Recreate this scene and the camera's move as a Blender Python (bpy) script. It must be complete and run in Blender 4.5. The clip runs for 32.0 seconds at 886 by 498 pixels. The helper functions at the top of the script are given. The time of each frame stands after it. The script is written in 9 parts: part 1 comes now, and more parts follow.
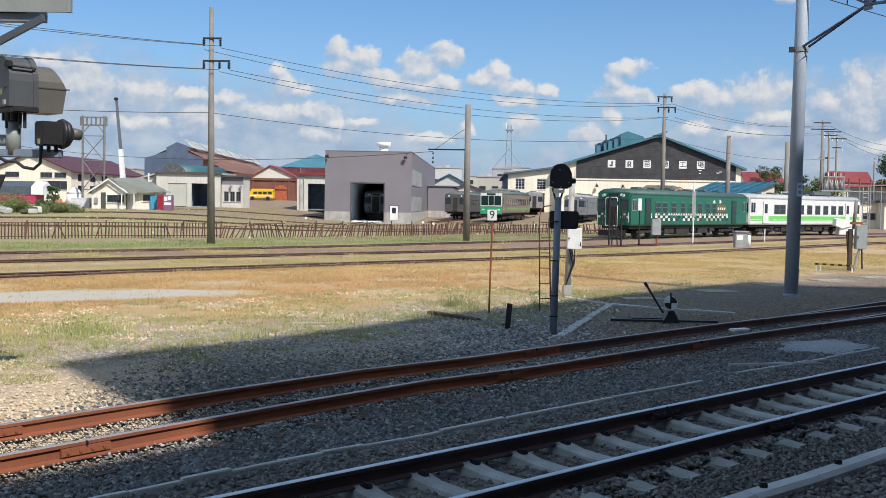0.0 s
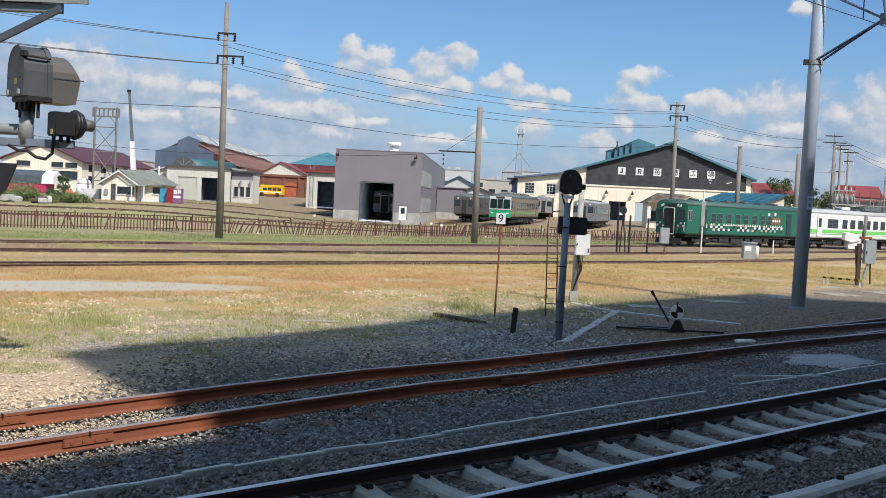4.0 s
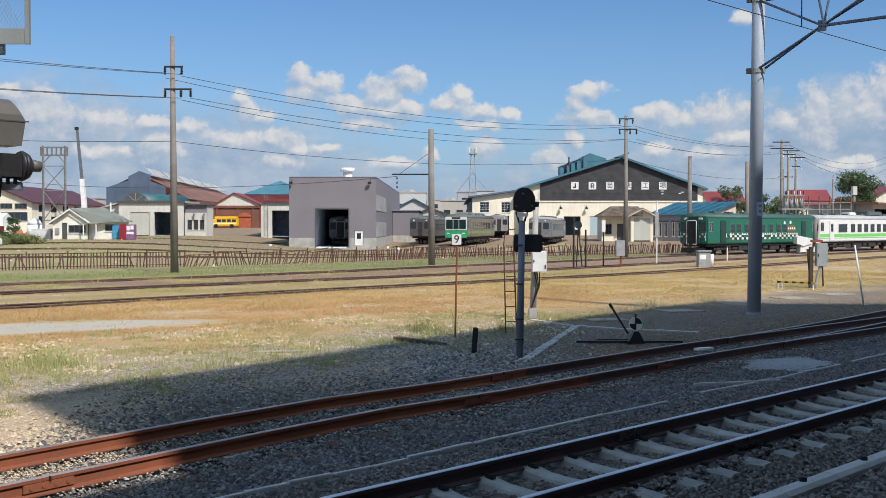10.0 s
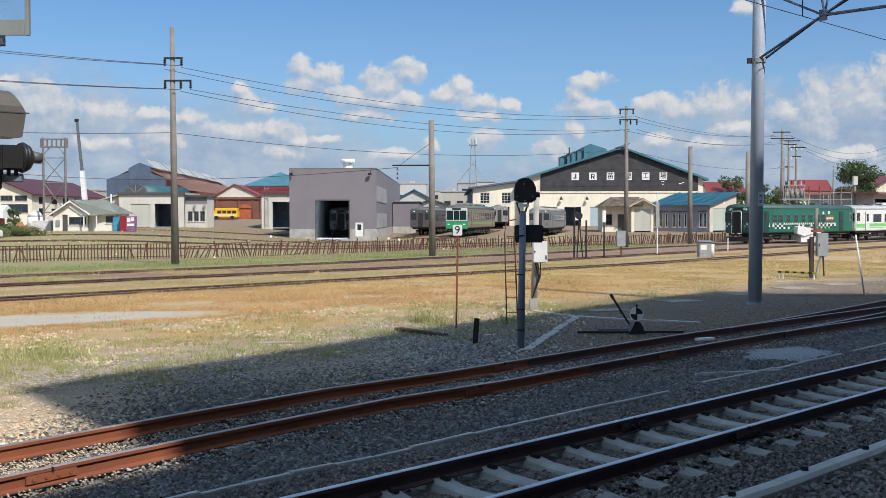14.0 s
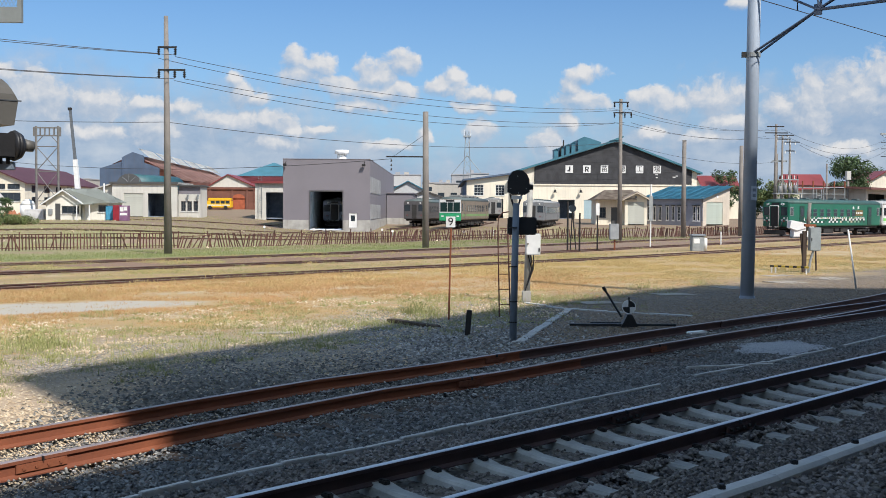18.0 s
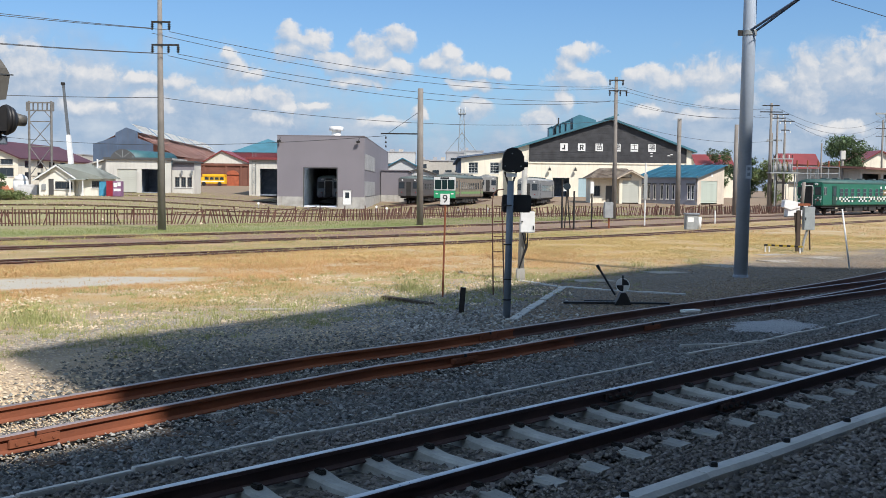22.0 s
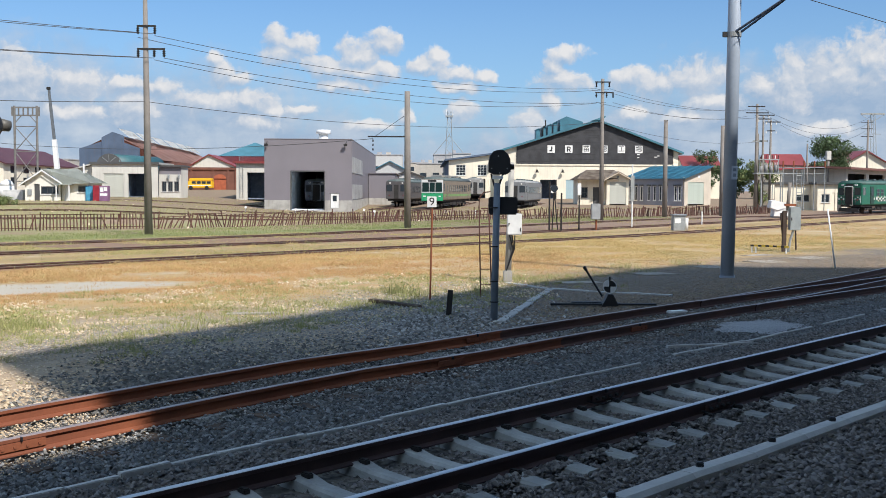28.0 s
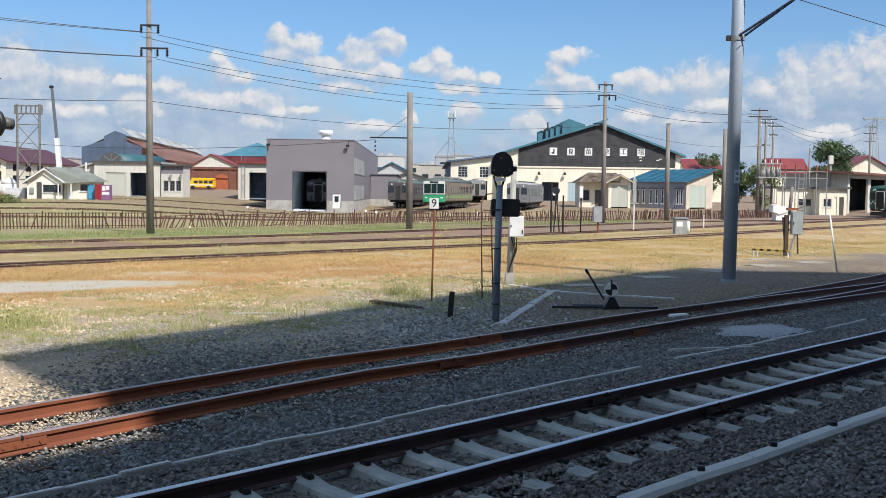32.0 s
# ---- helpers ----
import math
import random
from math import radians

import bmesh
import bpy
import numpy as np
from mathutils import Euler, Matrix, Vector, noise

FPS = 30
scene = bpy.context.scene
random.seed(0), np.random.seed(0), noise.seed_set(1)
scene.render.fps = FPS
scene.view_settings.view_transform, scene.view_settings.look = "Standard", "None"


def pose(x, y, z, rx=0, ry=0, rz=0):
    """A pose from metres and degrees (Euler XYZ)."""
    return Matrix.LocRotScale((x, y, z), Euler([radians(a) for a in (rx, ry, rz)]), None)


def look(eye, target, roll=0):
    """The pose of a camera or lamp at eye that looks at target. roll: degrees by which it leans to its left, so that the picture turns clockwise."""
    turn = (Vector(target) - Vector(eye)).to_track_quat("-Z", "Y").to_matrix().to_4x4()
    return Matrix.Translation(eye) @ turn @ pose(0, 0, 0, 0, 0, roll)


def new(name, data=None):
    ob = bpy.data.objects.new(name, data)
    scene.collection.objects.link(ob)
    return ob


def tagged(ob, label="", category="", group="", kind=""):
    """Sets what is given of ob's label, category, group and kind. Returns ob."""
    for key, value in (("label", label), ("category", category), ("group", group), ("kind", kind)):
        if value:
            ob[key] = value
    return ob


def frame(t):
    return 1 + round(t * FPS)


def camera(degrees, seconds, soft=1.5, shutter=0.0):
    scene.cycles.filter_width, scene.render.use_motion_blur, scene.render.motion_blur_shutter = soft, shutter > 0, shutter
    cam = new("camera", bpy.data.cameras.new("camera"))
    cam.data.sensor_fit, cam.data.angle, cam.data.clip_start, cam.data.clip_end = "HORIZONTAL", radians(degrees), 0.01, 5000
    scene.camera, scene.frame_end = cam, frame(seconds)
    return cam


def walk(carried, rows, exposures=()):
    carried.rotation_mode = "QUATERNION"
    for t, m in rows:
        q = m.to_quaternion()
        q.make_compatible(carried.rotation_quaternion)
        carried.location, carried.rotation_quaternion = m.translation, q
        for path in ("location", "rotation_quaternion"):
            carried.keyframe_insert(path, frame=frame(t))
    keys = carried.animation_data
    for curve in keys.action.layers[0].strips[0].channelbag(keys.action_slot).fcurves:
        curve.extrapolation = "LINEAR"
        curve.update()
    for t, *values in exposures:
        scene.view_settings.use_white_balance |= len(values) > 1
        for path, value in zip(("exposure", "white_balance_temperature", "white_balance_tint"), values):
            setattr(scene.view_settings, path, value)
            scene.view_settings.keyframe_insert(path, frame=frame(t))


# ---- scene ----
cam = camera(2 * math.degrees(math.atan(784 / 1920)), 32.0, soft=0.85)
walk(cam, [
    (0, pose(-0.014, 0.010, 2.321, 87.527, -1.028, 2.171)),
    (0.5, pose(-0.012, 0.006, 2.322, 87.505, -0.974, 2.175)),
    (1, pose(-0.013, 0.019, 2.325, 87.477, -0.938, 2.241)),
    (1.5, pose(-0.016, 0.015, 2.321, 87.459, -0.924, 2.363)),
    (2, pose(-0.016, 0.015, 2.318, 87.351, -1.147, 2.490)),
    (2.5, pose(-0.011, 0.017, 2.327, 87.180, -1.496, 2.582)),
    (3, pose(-0.007, 0.022, 2.306, 87.139, -2.005, 2.640)),
    (3.5, pose(-0.012, 0.016, 2.318, 87.259, -2.512, 2.706)),
    (5.5, pose(-0.034, -0.014, 2.339, 88.987, -3.083, 2.498)),
    (6, pose(-0.027, -0.015, 2.343, 89.304, -2.618, 2.029)),
    (6.5, pose(-0.025, -0.008, 2.342, 89.420, -1.927, 1.515)),
    (7, pose(-0.012, 0.003, 2.339, 89.325, -1.199, 1.087)),
    (7.5, pose(-0.002, -0.007, 2.336, 89.105, -0.634, 0.806)),
    (8, pose(0.000, -0.005, 2.336, 88.941, -0.346, 0.634)),
    (8.5, pose(0.003, -0.004, 2.336, 88.892, -0.201, 0.490)),
    (9, pose(0.001, -0.003, 2.338, 88.898, -0.138, 0.425)),
    (9.5, pose(-0.001, -0.007, 2.340, 88.887, -0.104, 0.383)),
    (10, pose(-0.000, -0.009, 2.339, 88.819, -0.049, 0.323)),
    (10.5, pose(-0.009, -0.016, 2.335, 88.757, -0.081, 0.247)),
    (11, pose(-0.005, -0.019, 2.340, 88.727, -0.069, 0.198)),
    (11.5, pose(-0.010, -0.003, 2.336, 88.734, -0.035, 0.203)),
    (12, pose(-0.011, -0.019, 2.334, 88.732, -0.009, 0.253)),
    (12.5, pose(-0.004, -0.020, 2.336, 88.675, 0.021, 0.335)),
    (13, pose(-0.002, -0.016, 2.336, 88.585, 0.088, 0.383)),
    (13.5, pose(-0.005, -0.015, 2.335, 88.474, 0.111, 0.381)),
    (14, pose(-0.009, -0.008, 2.333, 88.346, 0.094, 0.343)),
    (14.5, pose(-0.009, -0.004, 2.335, 88.211, -0.025, 0.305)),
    (16.5, pose(-0.013, -0.015, 2.333, 88.020, -0.486, 0.249)),
    (17, pose(-0.009, -0.013, 2.334, 88.031, -0.426, 0.155)),
    (17.5, pose(-0.001, 0.003, 2.333, 87.996, -0.383, 0.062)),
    (18, pose(0.000, 0.000, 2.330, 87.912, -0.344, 0.013)),
    (18.5, pose(-0.008, -0.001, 2.330, 87.771, -0.372, -0.037)),
    (19, pose(-0.010, -0.002, 2.330, 87.608, -0.389, -0.088)),
    (19.5, pose(-0.008, 0.004, 2.331, 87.424, -0.377, -0.173)),
    (20, pose(-0.003, 0.017, 2.324, 87.235, -0.312, -0.243)),
    (20.5, pose(-0.003, 0.014, 2.325, 87.051, -0.322, -0.292)),
    (21, pose(-0.002, 0.021, 2.325, 86.896, -0.390, -0.312)),
    (21.5, pose(-0.003, 0.020, 2.321, 86.793, -0.556, -0.307)),
    (22, pose(0.002, 0.026, 2.324, 86.728, -0.646, -0.278)),
    (22.5, pose(-0.000, 0.019, 2.320, 86.705, -0.743, -0.223)),
    (23, pose(0.002, 0.024, 2.320, 86.699, -0.758, -0.143)),
    (23.5, pose(0.001, 0.010, 2.327, 86.654, -0.747, -0.059)),
    (24, pose(0.002, 0.021, 2.321, 86.610, -0.722, 0.003)),
    (24.5, pose(0.006, 0.025, 2.323, 86.535, -0.639, -0.007)),
    (25, pose(0.006, 0.031, 2.320, 86.516, -0.546, -0.116)),
    (25.5, pose(0.013, 0.027, 2.323, 86.499, -0.446, -0.307)),
    (27.5, pose(0.028, 0.014, 2.330, 86.810, -0.172, -0.873)),
    (28, pose(0.023, 0.011, 2.326, 86.869, -0.292, -0.925)),
    (28.5, pose(0.020, 0.003, 2.329, 86.901, -0.420, -0.956)),
    (29, pose(0.019, 0.016, 2.328, 86.928, -0.584, -0.978)),
    (29.5, pose(0.017, 0.016, 2.328, 86.930, -0.631, -0.965)),
    (30, pose(0.014, 0.008, 2.328, 86.911, -0.669, -0.942)),
    (30.5, pose(0.014, 0.010, 2.328, 86.905, -0.652, -0.910)),
    (31, pose(0.013, 0.010, 2.328, 86.905, -0.652, -0.869)),
    (31.5, pose(0.009, 0.000, 2.330, 86.924, -0.696, -0.852)),
    (32, pose(0.011, 0.017, 2.328, 86.946, -0.741, -0.832)),
], exposures=((0, 0.20), (3.5, 0.18), (6, 0.09), (13, 0.10), (17, 0.17), (23, 0.265), (32, 0.26)))

# ---- world and sun ----
SUN_AZ = Vector((0.6, -0.8, 0)).normalized()
SUN_EL = radians(48)
sun_data = bpy.data.lights.new("sun", "SUN")
sun_data.energy, sun_data.angle, sun_data.color = 4.75, radians(0.9), (1.0, 0.94, 0.87)
sun = new("sun", sun_data)
sun.matrix_world = look(SUN_AZ * 60 + Vector((0, 0, 70)), (0, 0, 70 - 60 * math.tan(SUN_EL)))

world = bpy.data.worlds.new("sky")
scene.world = world
world.use_nodes = True
wn = world.node_tree
wn.nodes.clear()


def wnode(kind, **kw):
    n = wn.nodes.new(kind)
    for k, v in kw.items():
        setattr(n, k, v)
    return n


def wlink(a, b):
    wn.links.new(a, b)


def wmath(op, a, b=None, c=None, clamp=False):
    n = wnode("ShaderNodeMath", operation=op, use_clamp=clamp)
    for i, v in enumerate((a, b, c)):
        if v is None:
            continue
        if isinstance(v, (int, float)):
            n.inputs[i].default_value = v
        else:
            wlink(v, n.inputs[i])
    return n.outputs[0]


sky = wnode("ShaderNodeTexSky", sky_type="NISHITA", sun_disc=False)
sky.sun_elevation = SUN_EL
sky.sun_rotation = math.atan2(SUN_AZ.x, SUN_AZ.y)
sky.altitude, sky.air_density, sky.dust_density, sky.ozone_density = 20, 1.0, 0.6, 2.2
wco = wnode("ShaderNodeTexCoord")
sep = wnode("ShaderNodeSeparateXYZ")
wlink(wco.outputs["Generated"], sep.inputs[0])
azim = wmath("ARCTAN2", sep.outputs[0], sep.outputs[1])
elev = wmath("ARCSINE", sep.outputs[2])
flat = wnode("ShaderNodeCombineXYZ")
wlink(azim, flat.inputs[0])
wlink(elev, flat.inputs[1])


def wvec(op, a, b=None, c=None):
    n = wnode("ShaderNodeVectorMath", operation=op)
    for i, v in enumerate((a, b, c)):
        if v is None:
            continue
        if isinstance(v, tuple):
            n.inputs[i].default_value = v
        else:
            wlink(v, n.inputs[i])
    return n.outputs["Value" if op == "LENGTH" else "Vector"]


def wnoise(at, scale, detail, rough, colour=False):
    n = wnode("ShaderNodeTexNoise")
    n.inputs["Scale"].default_value, n.inputs["Detail"].default_value, n.inputs["Roughness"].default_value = scale, detail, rough
    wlink(at, n.inputs["Vector"])
    return n.outputs["Color" if colour else "Fac"]


# cumulus heads: azimuth, elevation, half-width, half-height in degrees
HEADS_WEST = ((-20.8, 5.4, 1.6, 1.1), (-22.4, 6.6, 0.9, 0.4), (-17.5, 5.2, 1.1, 0.65), (-15.3, 5.2, 0.8, 0.35), (-13.6, 5.1, 0.8, 0.4), (-10.5, 6.0, 0.75, 0.6), (-10.9, 6.7, 0.4, 0.3),
              (-9.8, 5.7, 0.7, 0.35), (-10.6, 4.5, 2.3, 0.55), (-9.2, 4.5, 0.8, 0.6), (-14.8, 3.9, 1.0, 0.7), (-8.6, 3.4, 0.9, 0.4), (-8.0, 4.0, 0.5, 0.35), (-17.8, 3.7, 1.3, 0.4))
HEADS_MID = ((-7.8, 7.8, 0.5, 0.55), (-6.6, 7.4, 0.85, 0.5), (-7.4, 6.9, 1.0, 0.5), (-5.2, 6.4, 1.0, 0.55), (-3.6, 6.9, 1.0, 0.75), (-2.2, 7.7, 0.7, 0.55), (-3.3, 6.1, 1.7, 0.55), (-2.1, 6.2, 0.8, 0.5),
             (-4.3, 5.4, 1.5, 0.35), (0.0, 6.5, 1.1, 0.5), (0.6, 6.9, 0.45, 0.35), (1.55, 6.1, 0.9, 0.4), (3.2, 6.0, 0.5, 0.35), (1.8, 5.4, 1.2, 0.28), (1.8, 4.15, 0.7, 0.6), (-1.0, 3.8, 0.35, 0.45), (-6.6, 4.1, 0.8, 0.3), (-2.9, 3.2, 0.9, 0.35))
HEADS_EAST = ((7.3, 7.05, 0.85, 0.34), (6.6, 6.5, 0.5, 0.6), (7.1, 5.65, 1.2, 0.5), (6.5, 4.4, 0.5, 0.5), (5.4, 3.5, 0.7, 0.55), (10.5, 5.7, 1.0, 0.5), (11.9, 5.5, 1.1, 0.5), (14.0, 5.8, 1.45, 0.7), (17.0, 5.2, 0.7, 0.5),
              (18.6, 5.4, 0.9, 1.2), (20.7, 5.9, 1.5, 1.0), (22.2, 6.4, 1.4, 1.1), (14.8, 4.6, 1.2, 0.4), (10.7, 4.0, 0.8, 0.4), (13.5, 3.8, 1.0, 0.35), (20.3, 3.0, 1.2, 0.35), (15.1, 10.5, 0.5, 0.35))
curl = wvec("MULTIPLY_ADD", wnoise(flat.outputs[0], 26, 2, 0.5, True), (0.017, 0.015, 0), (-0.0085, -0.0075, 0))
curl = wvec("ADD", curl, wvec("MULTIPLY_ADD", wnoise(flat.outputs[0], 95, 3, 0.6, True), (0.0075, 0.0075, 0), (-0.00375, -0.00375, 0)))
here = wvec("ADD", flat.outputs[0], curl)


def cloud_field(at):
    """How deep inside a cumulus head a direction lies: lobes of many sizes on its bulk."""
    least = None
    for a, e, w, h in HEADS_WEST + HEADS_MID + HEADS_EAST:
        w, h = radians(w * 1.2), radians(h * 1.18)
        d = wvec("LENGTH", wvec("MULTIPLY_ADD", at, (1 / w, 1 / h, 0), (-radians(a) / w, -radians(e) / h, 0)))
        least = d if least is None else wmath("MINIMUM", least, d)
    return wmath("ADD", wmath("SUBTRACT", 1.30, least), wmath("MULTIPLY", wmath("SUBTRACT", wnoise(at, 60, 5, 0.6), 0.5), 1.9))


field = cloud_field(here)
field_lit = cloud_field(wvec("ADD", here, (0.0030, 0.0062, 0)))
head_mask = wmath("MULTIPLY", field, 1.7, clamp=True)
head_mask = wmath("MULTIPLY", wmath("MULTIPLY", head_mask, head_mask), wmath("SUBTRACT", 3.0, wmath("MULTIPLY", head_mask, 2.0)))
# the sunlit side of each lobe against its shaded base
slope = wmath("SUBTRACT", field, field_lit)
bright = wmath("ADD", wmath("MULTIPLY", slope, 0.7), 0.44, clamp=True)
head_mask = wmath("MULTIPLY", head_mask, wmath("ADD", wmath("MULTIPLY", bright, 0.6), 0.58, clamp=True))
# the low bank of cloud and haze towards the horizon, higher towards both sides
puff = wnoise(here, 34, 6, 0.6)
broad = wnoise(flat.outputs[0], 5.0, 4, 0.55)
streak = wnoise(wvec("MULTIPLY", flat.outputs[0], (1.0, 3.2, 0)), 14, 5, 0.6)
top = wmath("ADD", radians(4.5), wmath("MULTIPLY", wmath("ABSOLUTE", azim), 0.155))
bank = wmath("DIVIDE", wmath("SUBTRACT", top, elev), radians(1.9))
bank = wmath("ADD", bank, wmath("ADD", wmath("MULTIPLY", wmath("SUBTRACT", broad, 0.5), 2.6), wmath("MULTIPLY", wmath("SUBTRACT", puff, 0.5), 2.6)))
bank_mask = wmath("MULTIPLY", wmath("ADD", wmath("MULTIPLY", bank, 0.6), 0.12, clamp=True), 0.88)
headc = wnode("ShaderNodeMix", data_type="RGBA")
headc.inputs["A"].default_value, headc.inputs["B"].default_value = (0.31, 0.40, 0.53, 1), (0.655, 0.66, 0.675, 1)
wlink(bright, headc.inputs["Factor"])
bankc = wnode("ShaderNodeMix", data_type="RGBA")
bankc.inputs["A"].default_value, bankc.inputs["B"].default_value = (0.285, 0.375, 0.515, 1), (0.495, 0.54, 0.61, 1)
wlink(wmath("ADD", wmath("ADD", 0.30, wmath("MULTIPLY", wmath("SUBTRACT", streak, 0.5), 1.7)), wmath("MULTIPLY", wmath("SUBTRACT", puff, 0.5), 1.9), clamp=True), bankc.inputs["Factor"])
SKY_GAIN = 0.086
sky_scaled = wnode("ShaderNodeVectorMath", operation="SCALE")
wlink(sky.outputs[0], sky_scaled.inputs[0])
sky_scaled.inputs["Scale"].default_value = SKY_GAIN
sky_tint = wnode("ShaderNodeVectorMath", operation="MULTIPLY")
wlink(sky_scaled.outputs[0], sky_tint.inputs[0])
sky_tint.inputs[1].default_value = (0.71, 0.98, 1.27)
haze = wnode("ShaderNodeMix", data_type="RGBA")
wlink(wmath("MULTIPLY", wmath("SUBTRACT", 1.0, wmath("DIVIDE", elev, radians(11.0)), clamp=True), 0.55), haze.inputs["Factor"])
wlink(sky_tint.outputs[0], haze.inputs["A"])
haze.inputs["B"].default_value = (0.30, 0.45, 0.65, 1)
mix1 = wnode("ShaderNodeMix", data_type="RGBA")
wlink(bank_mask, mix1.inputs["Factor"])
wlink(haze.outputs["Result"], mix1.inputs["A"])
wlink(bankc.outputs["Result"], mix1.inputs["B"])
mix2 = wnode("ShaderNodeMix", data_type="RGBA")
wlink(head_mask, mix2.inputs["Factor"])
wlink(mix1.outputs["Result"], mix2.inputs["A"])
wlink(headc.outputs["Result"], mix2.inputs["B"])
# scattered blue-white cloud higher up, out of view, added to brighten the shade
high = wnode("ShaderNodeTexNoise")
high.inputs["Scale"].default_value, high.inputs["Detail"].default_value = 2.6, 7
wlink(wco.outputs["Generated"], high.inputs["Vector"])
high_mask = wmath("MULTIPLY", wmath("MULTIPLY", wmath("SUBTRACT", high.outputs["Fac"], 0.47), 9.0, clamp=True), wmath("MULTIPLY", wmath("SUBTRACT", elev, radians(20)), 4.0, clamp=True))
mix3 = wnode("ShaderNodeMix", data_type="RGBA")
wlink(high_mask, mix3.inputs["Factor"])
wlink(mix2.outputs["Result"], mix3.inputs["A"])
mix3.inputs["B"].default_value = (0.75, 0.98, 1.18, 1)
bg = wnode("ShaderNodeBackground")
wlink(mix3.outputs["Result"], bg.inputs[0])
bg.inputs[1].default_value = 1.0
wout = wnode("ShaderNodeOutputWorld")
wlink(bg.outputs[0], wout.inputs[0])

# ---- materials ----


def mat(name, color, rough=0.8, metal=0.0, var=0.25, scale=2.0, fine=25.0, bump=0.15, tint=None, stain=0.0, rnd=0.0, coat=0.0):
    """A surface with grain and blotches at two scales; tint is the second colour, rnd varies from piece to piece."""
    m = bpy.data.materials.new(name)
    m.use_nodes = True
    nt = m.node_tree
    nd, ln = nt.nodes, nt.links
    bsdf = nd["Principled BSDF"]
    co = nd.new("ShaderNodeTexCoord")
    src = co.outputs["Object"]
    n1, n2 = nd.new("ShaderNodeTexNoise"), nd.new("ShaderNodeTexNoise")
    n1.inputs["Scale"].default_value, n1.inputs["Detail"].default_value = scale, 5
    n2.inputs["Scale"].default_value, n2.inputs["Detail"].default_value = fine, 4
    ln.new(src, n1.inputs["Vector"])
    ln.new(src, n2.inputs["Vector"])
    tint = tint or tuple(c * (1 - var) for c in color)
    mx = nd.new("ShaderNodeMix")
    mx.data_type = "RGBA"
    mx.inputs["A"].default_value, mx.inputs["B"].default_value = (*color, 1), (*tint, 1)
    rp = nd.new("ShaderNodeValToRGB")
    rp.color_ramp.elements[0].position, rp.color_ramp.elements[1].position = 0.38, 0.64
    ln.new(n1.outputs["Fac"], rp.inputs[0])
    ln.new(rp.outputs[0], mx.inputs["Factor"])
    hs = nd.new("ShaderNodeHueSaturation")
    ln.new(mx.outputs["Result"], hs.inputs["Color"])
    val = nd.new("ShaderNodeMath")
    val.operation = "MULTIPLY_ADD"
    ln.new(n2.outputs["Fac"], val.inputs[0])
    val.inputs[1].default_value, val.inputs[2].default_value = var * 1.2, 1 - var * 0.6
    last = val.outputs[0]
    if rnd:
        inf = nd.new("ShaderNodeObjectInfo")
        r2 = nd.new("ShaderNodeMath")
        r2.operation = "MULTIPLY_ADD"
        ln.new(inf.outputs["Random"], r2.inputs[0])
        r2.inputs[1].default_value, r2.inputs[2].default_value = rnd, 1 - rnd / 2
        r3 = nd.new("ShaderNodeMath")
        r3.operation = "MULTIPLY"
        ln.new(last, r3.inputs[0])
        ln.new(r2.outputs[0], r3.inputs[1])
        last = r3.outputs[0]
    ln.new(last, hs.inputs["Value"])
    out = hs.outputs[0]
    if stain:
        wv = nd.new("ShaderNodeMapping")
        wv.inputs["Scale"].default_value = (1.6, 1.6, 0.12)
        ln.new(src, wv.inputs[0])
        n3 = nd.new("ShaderNodeTexNoise")
        n3.inputs["Scale"].default_value, n3.inputs["Detail"].default_value = 2.0, 4
        ln.new(wv.outputs[0], n3.inputs["Vector"])
        r4 = nd.new("ShaderNodeValToRGB")
        r4.color_ramp.elements[0].position, r4.color_ramp.elements[1].position = 0.5, 0.75
        ln.new(n3.outputs["Fac"], r4.inputs[0])
        k = nd.new("ShaderNodeMath")
        k.operation = "MULTIPLY"
        ln.new(r4.outputs[0], k.inputs[0])
        k.inputs[1].default_value = stain
        m2 = nd.new("ShaderNodeMix")
        m2.data_type = "RGBA"
        ln.new(k.outputs[0], m2.inputs["Factor"])
        ln.new(out, m2.inputs["A"])
        m2.inputs["B"].default_value = (0.16, 0.12, 0.09, 1)
        out = m2.outputs["Result"]
    ln.new(out, bsdf.inputs["Base Color"])
    bsdf.inputs["Metallic"].default_value = metal
    bsdf.inputs["Coat Weight"].default_value = coat
    rr = nd.new("ShaderNodeMath")
    rr.operation = "MULTIPLY_ADD"
    ln.new(n2.outputs["Fac"], rr.inputs[0])
    rr.inputs[1].default_value, rr.inputs[2].default_value = 0.25, rough - 0.12
    ln.new(rr.outputs[0], bsdf.inputs["Roughness"])
    if bump:
        bp = nd.new("ShaderNodeBump")
        bp.inputs["Strength"].default_value, bp.inputs["Distance"].default_value = bump, 0.02
        ln.new(n2.outputs["Fac"], bp.inputs["Height"])
        ln.new(bp.outputs[0], bsdf.inputs["Normal"])
    return m


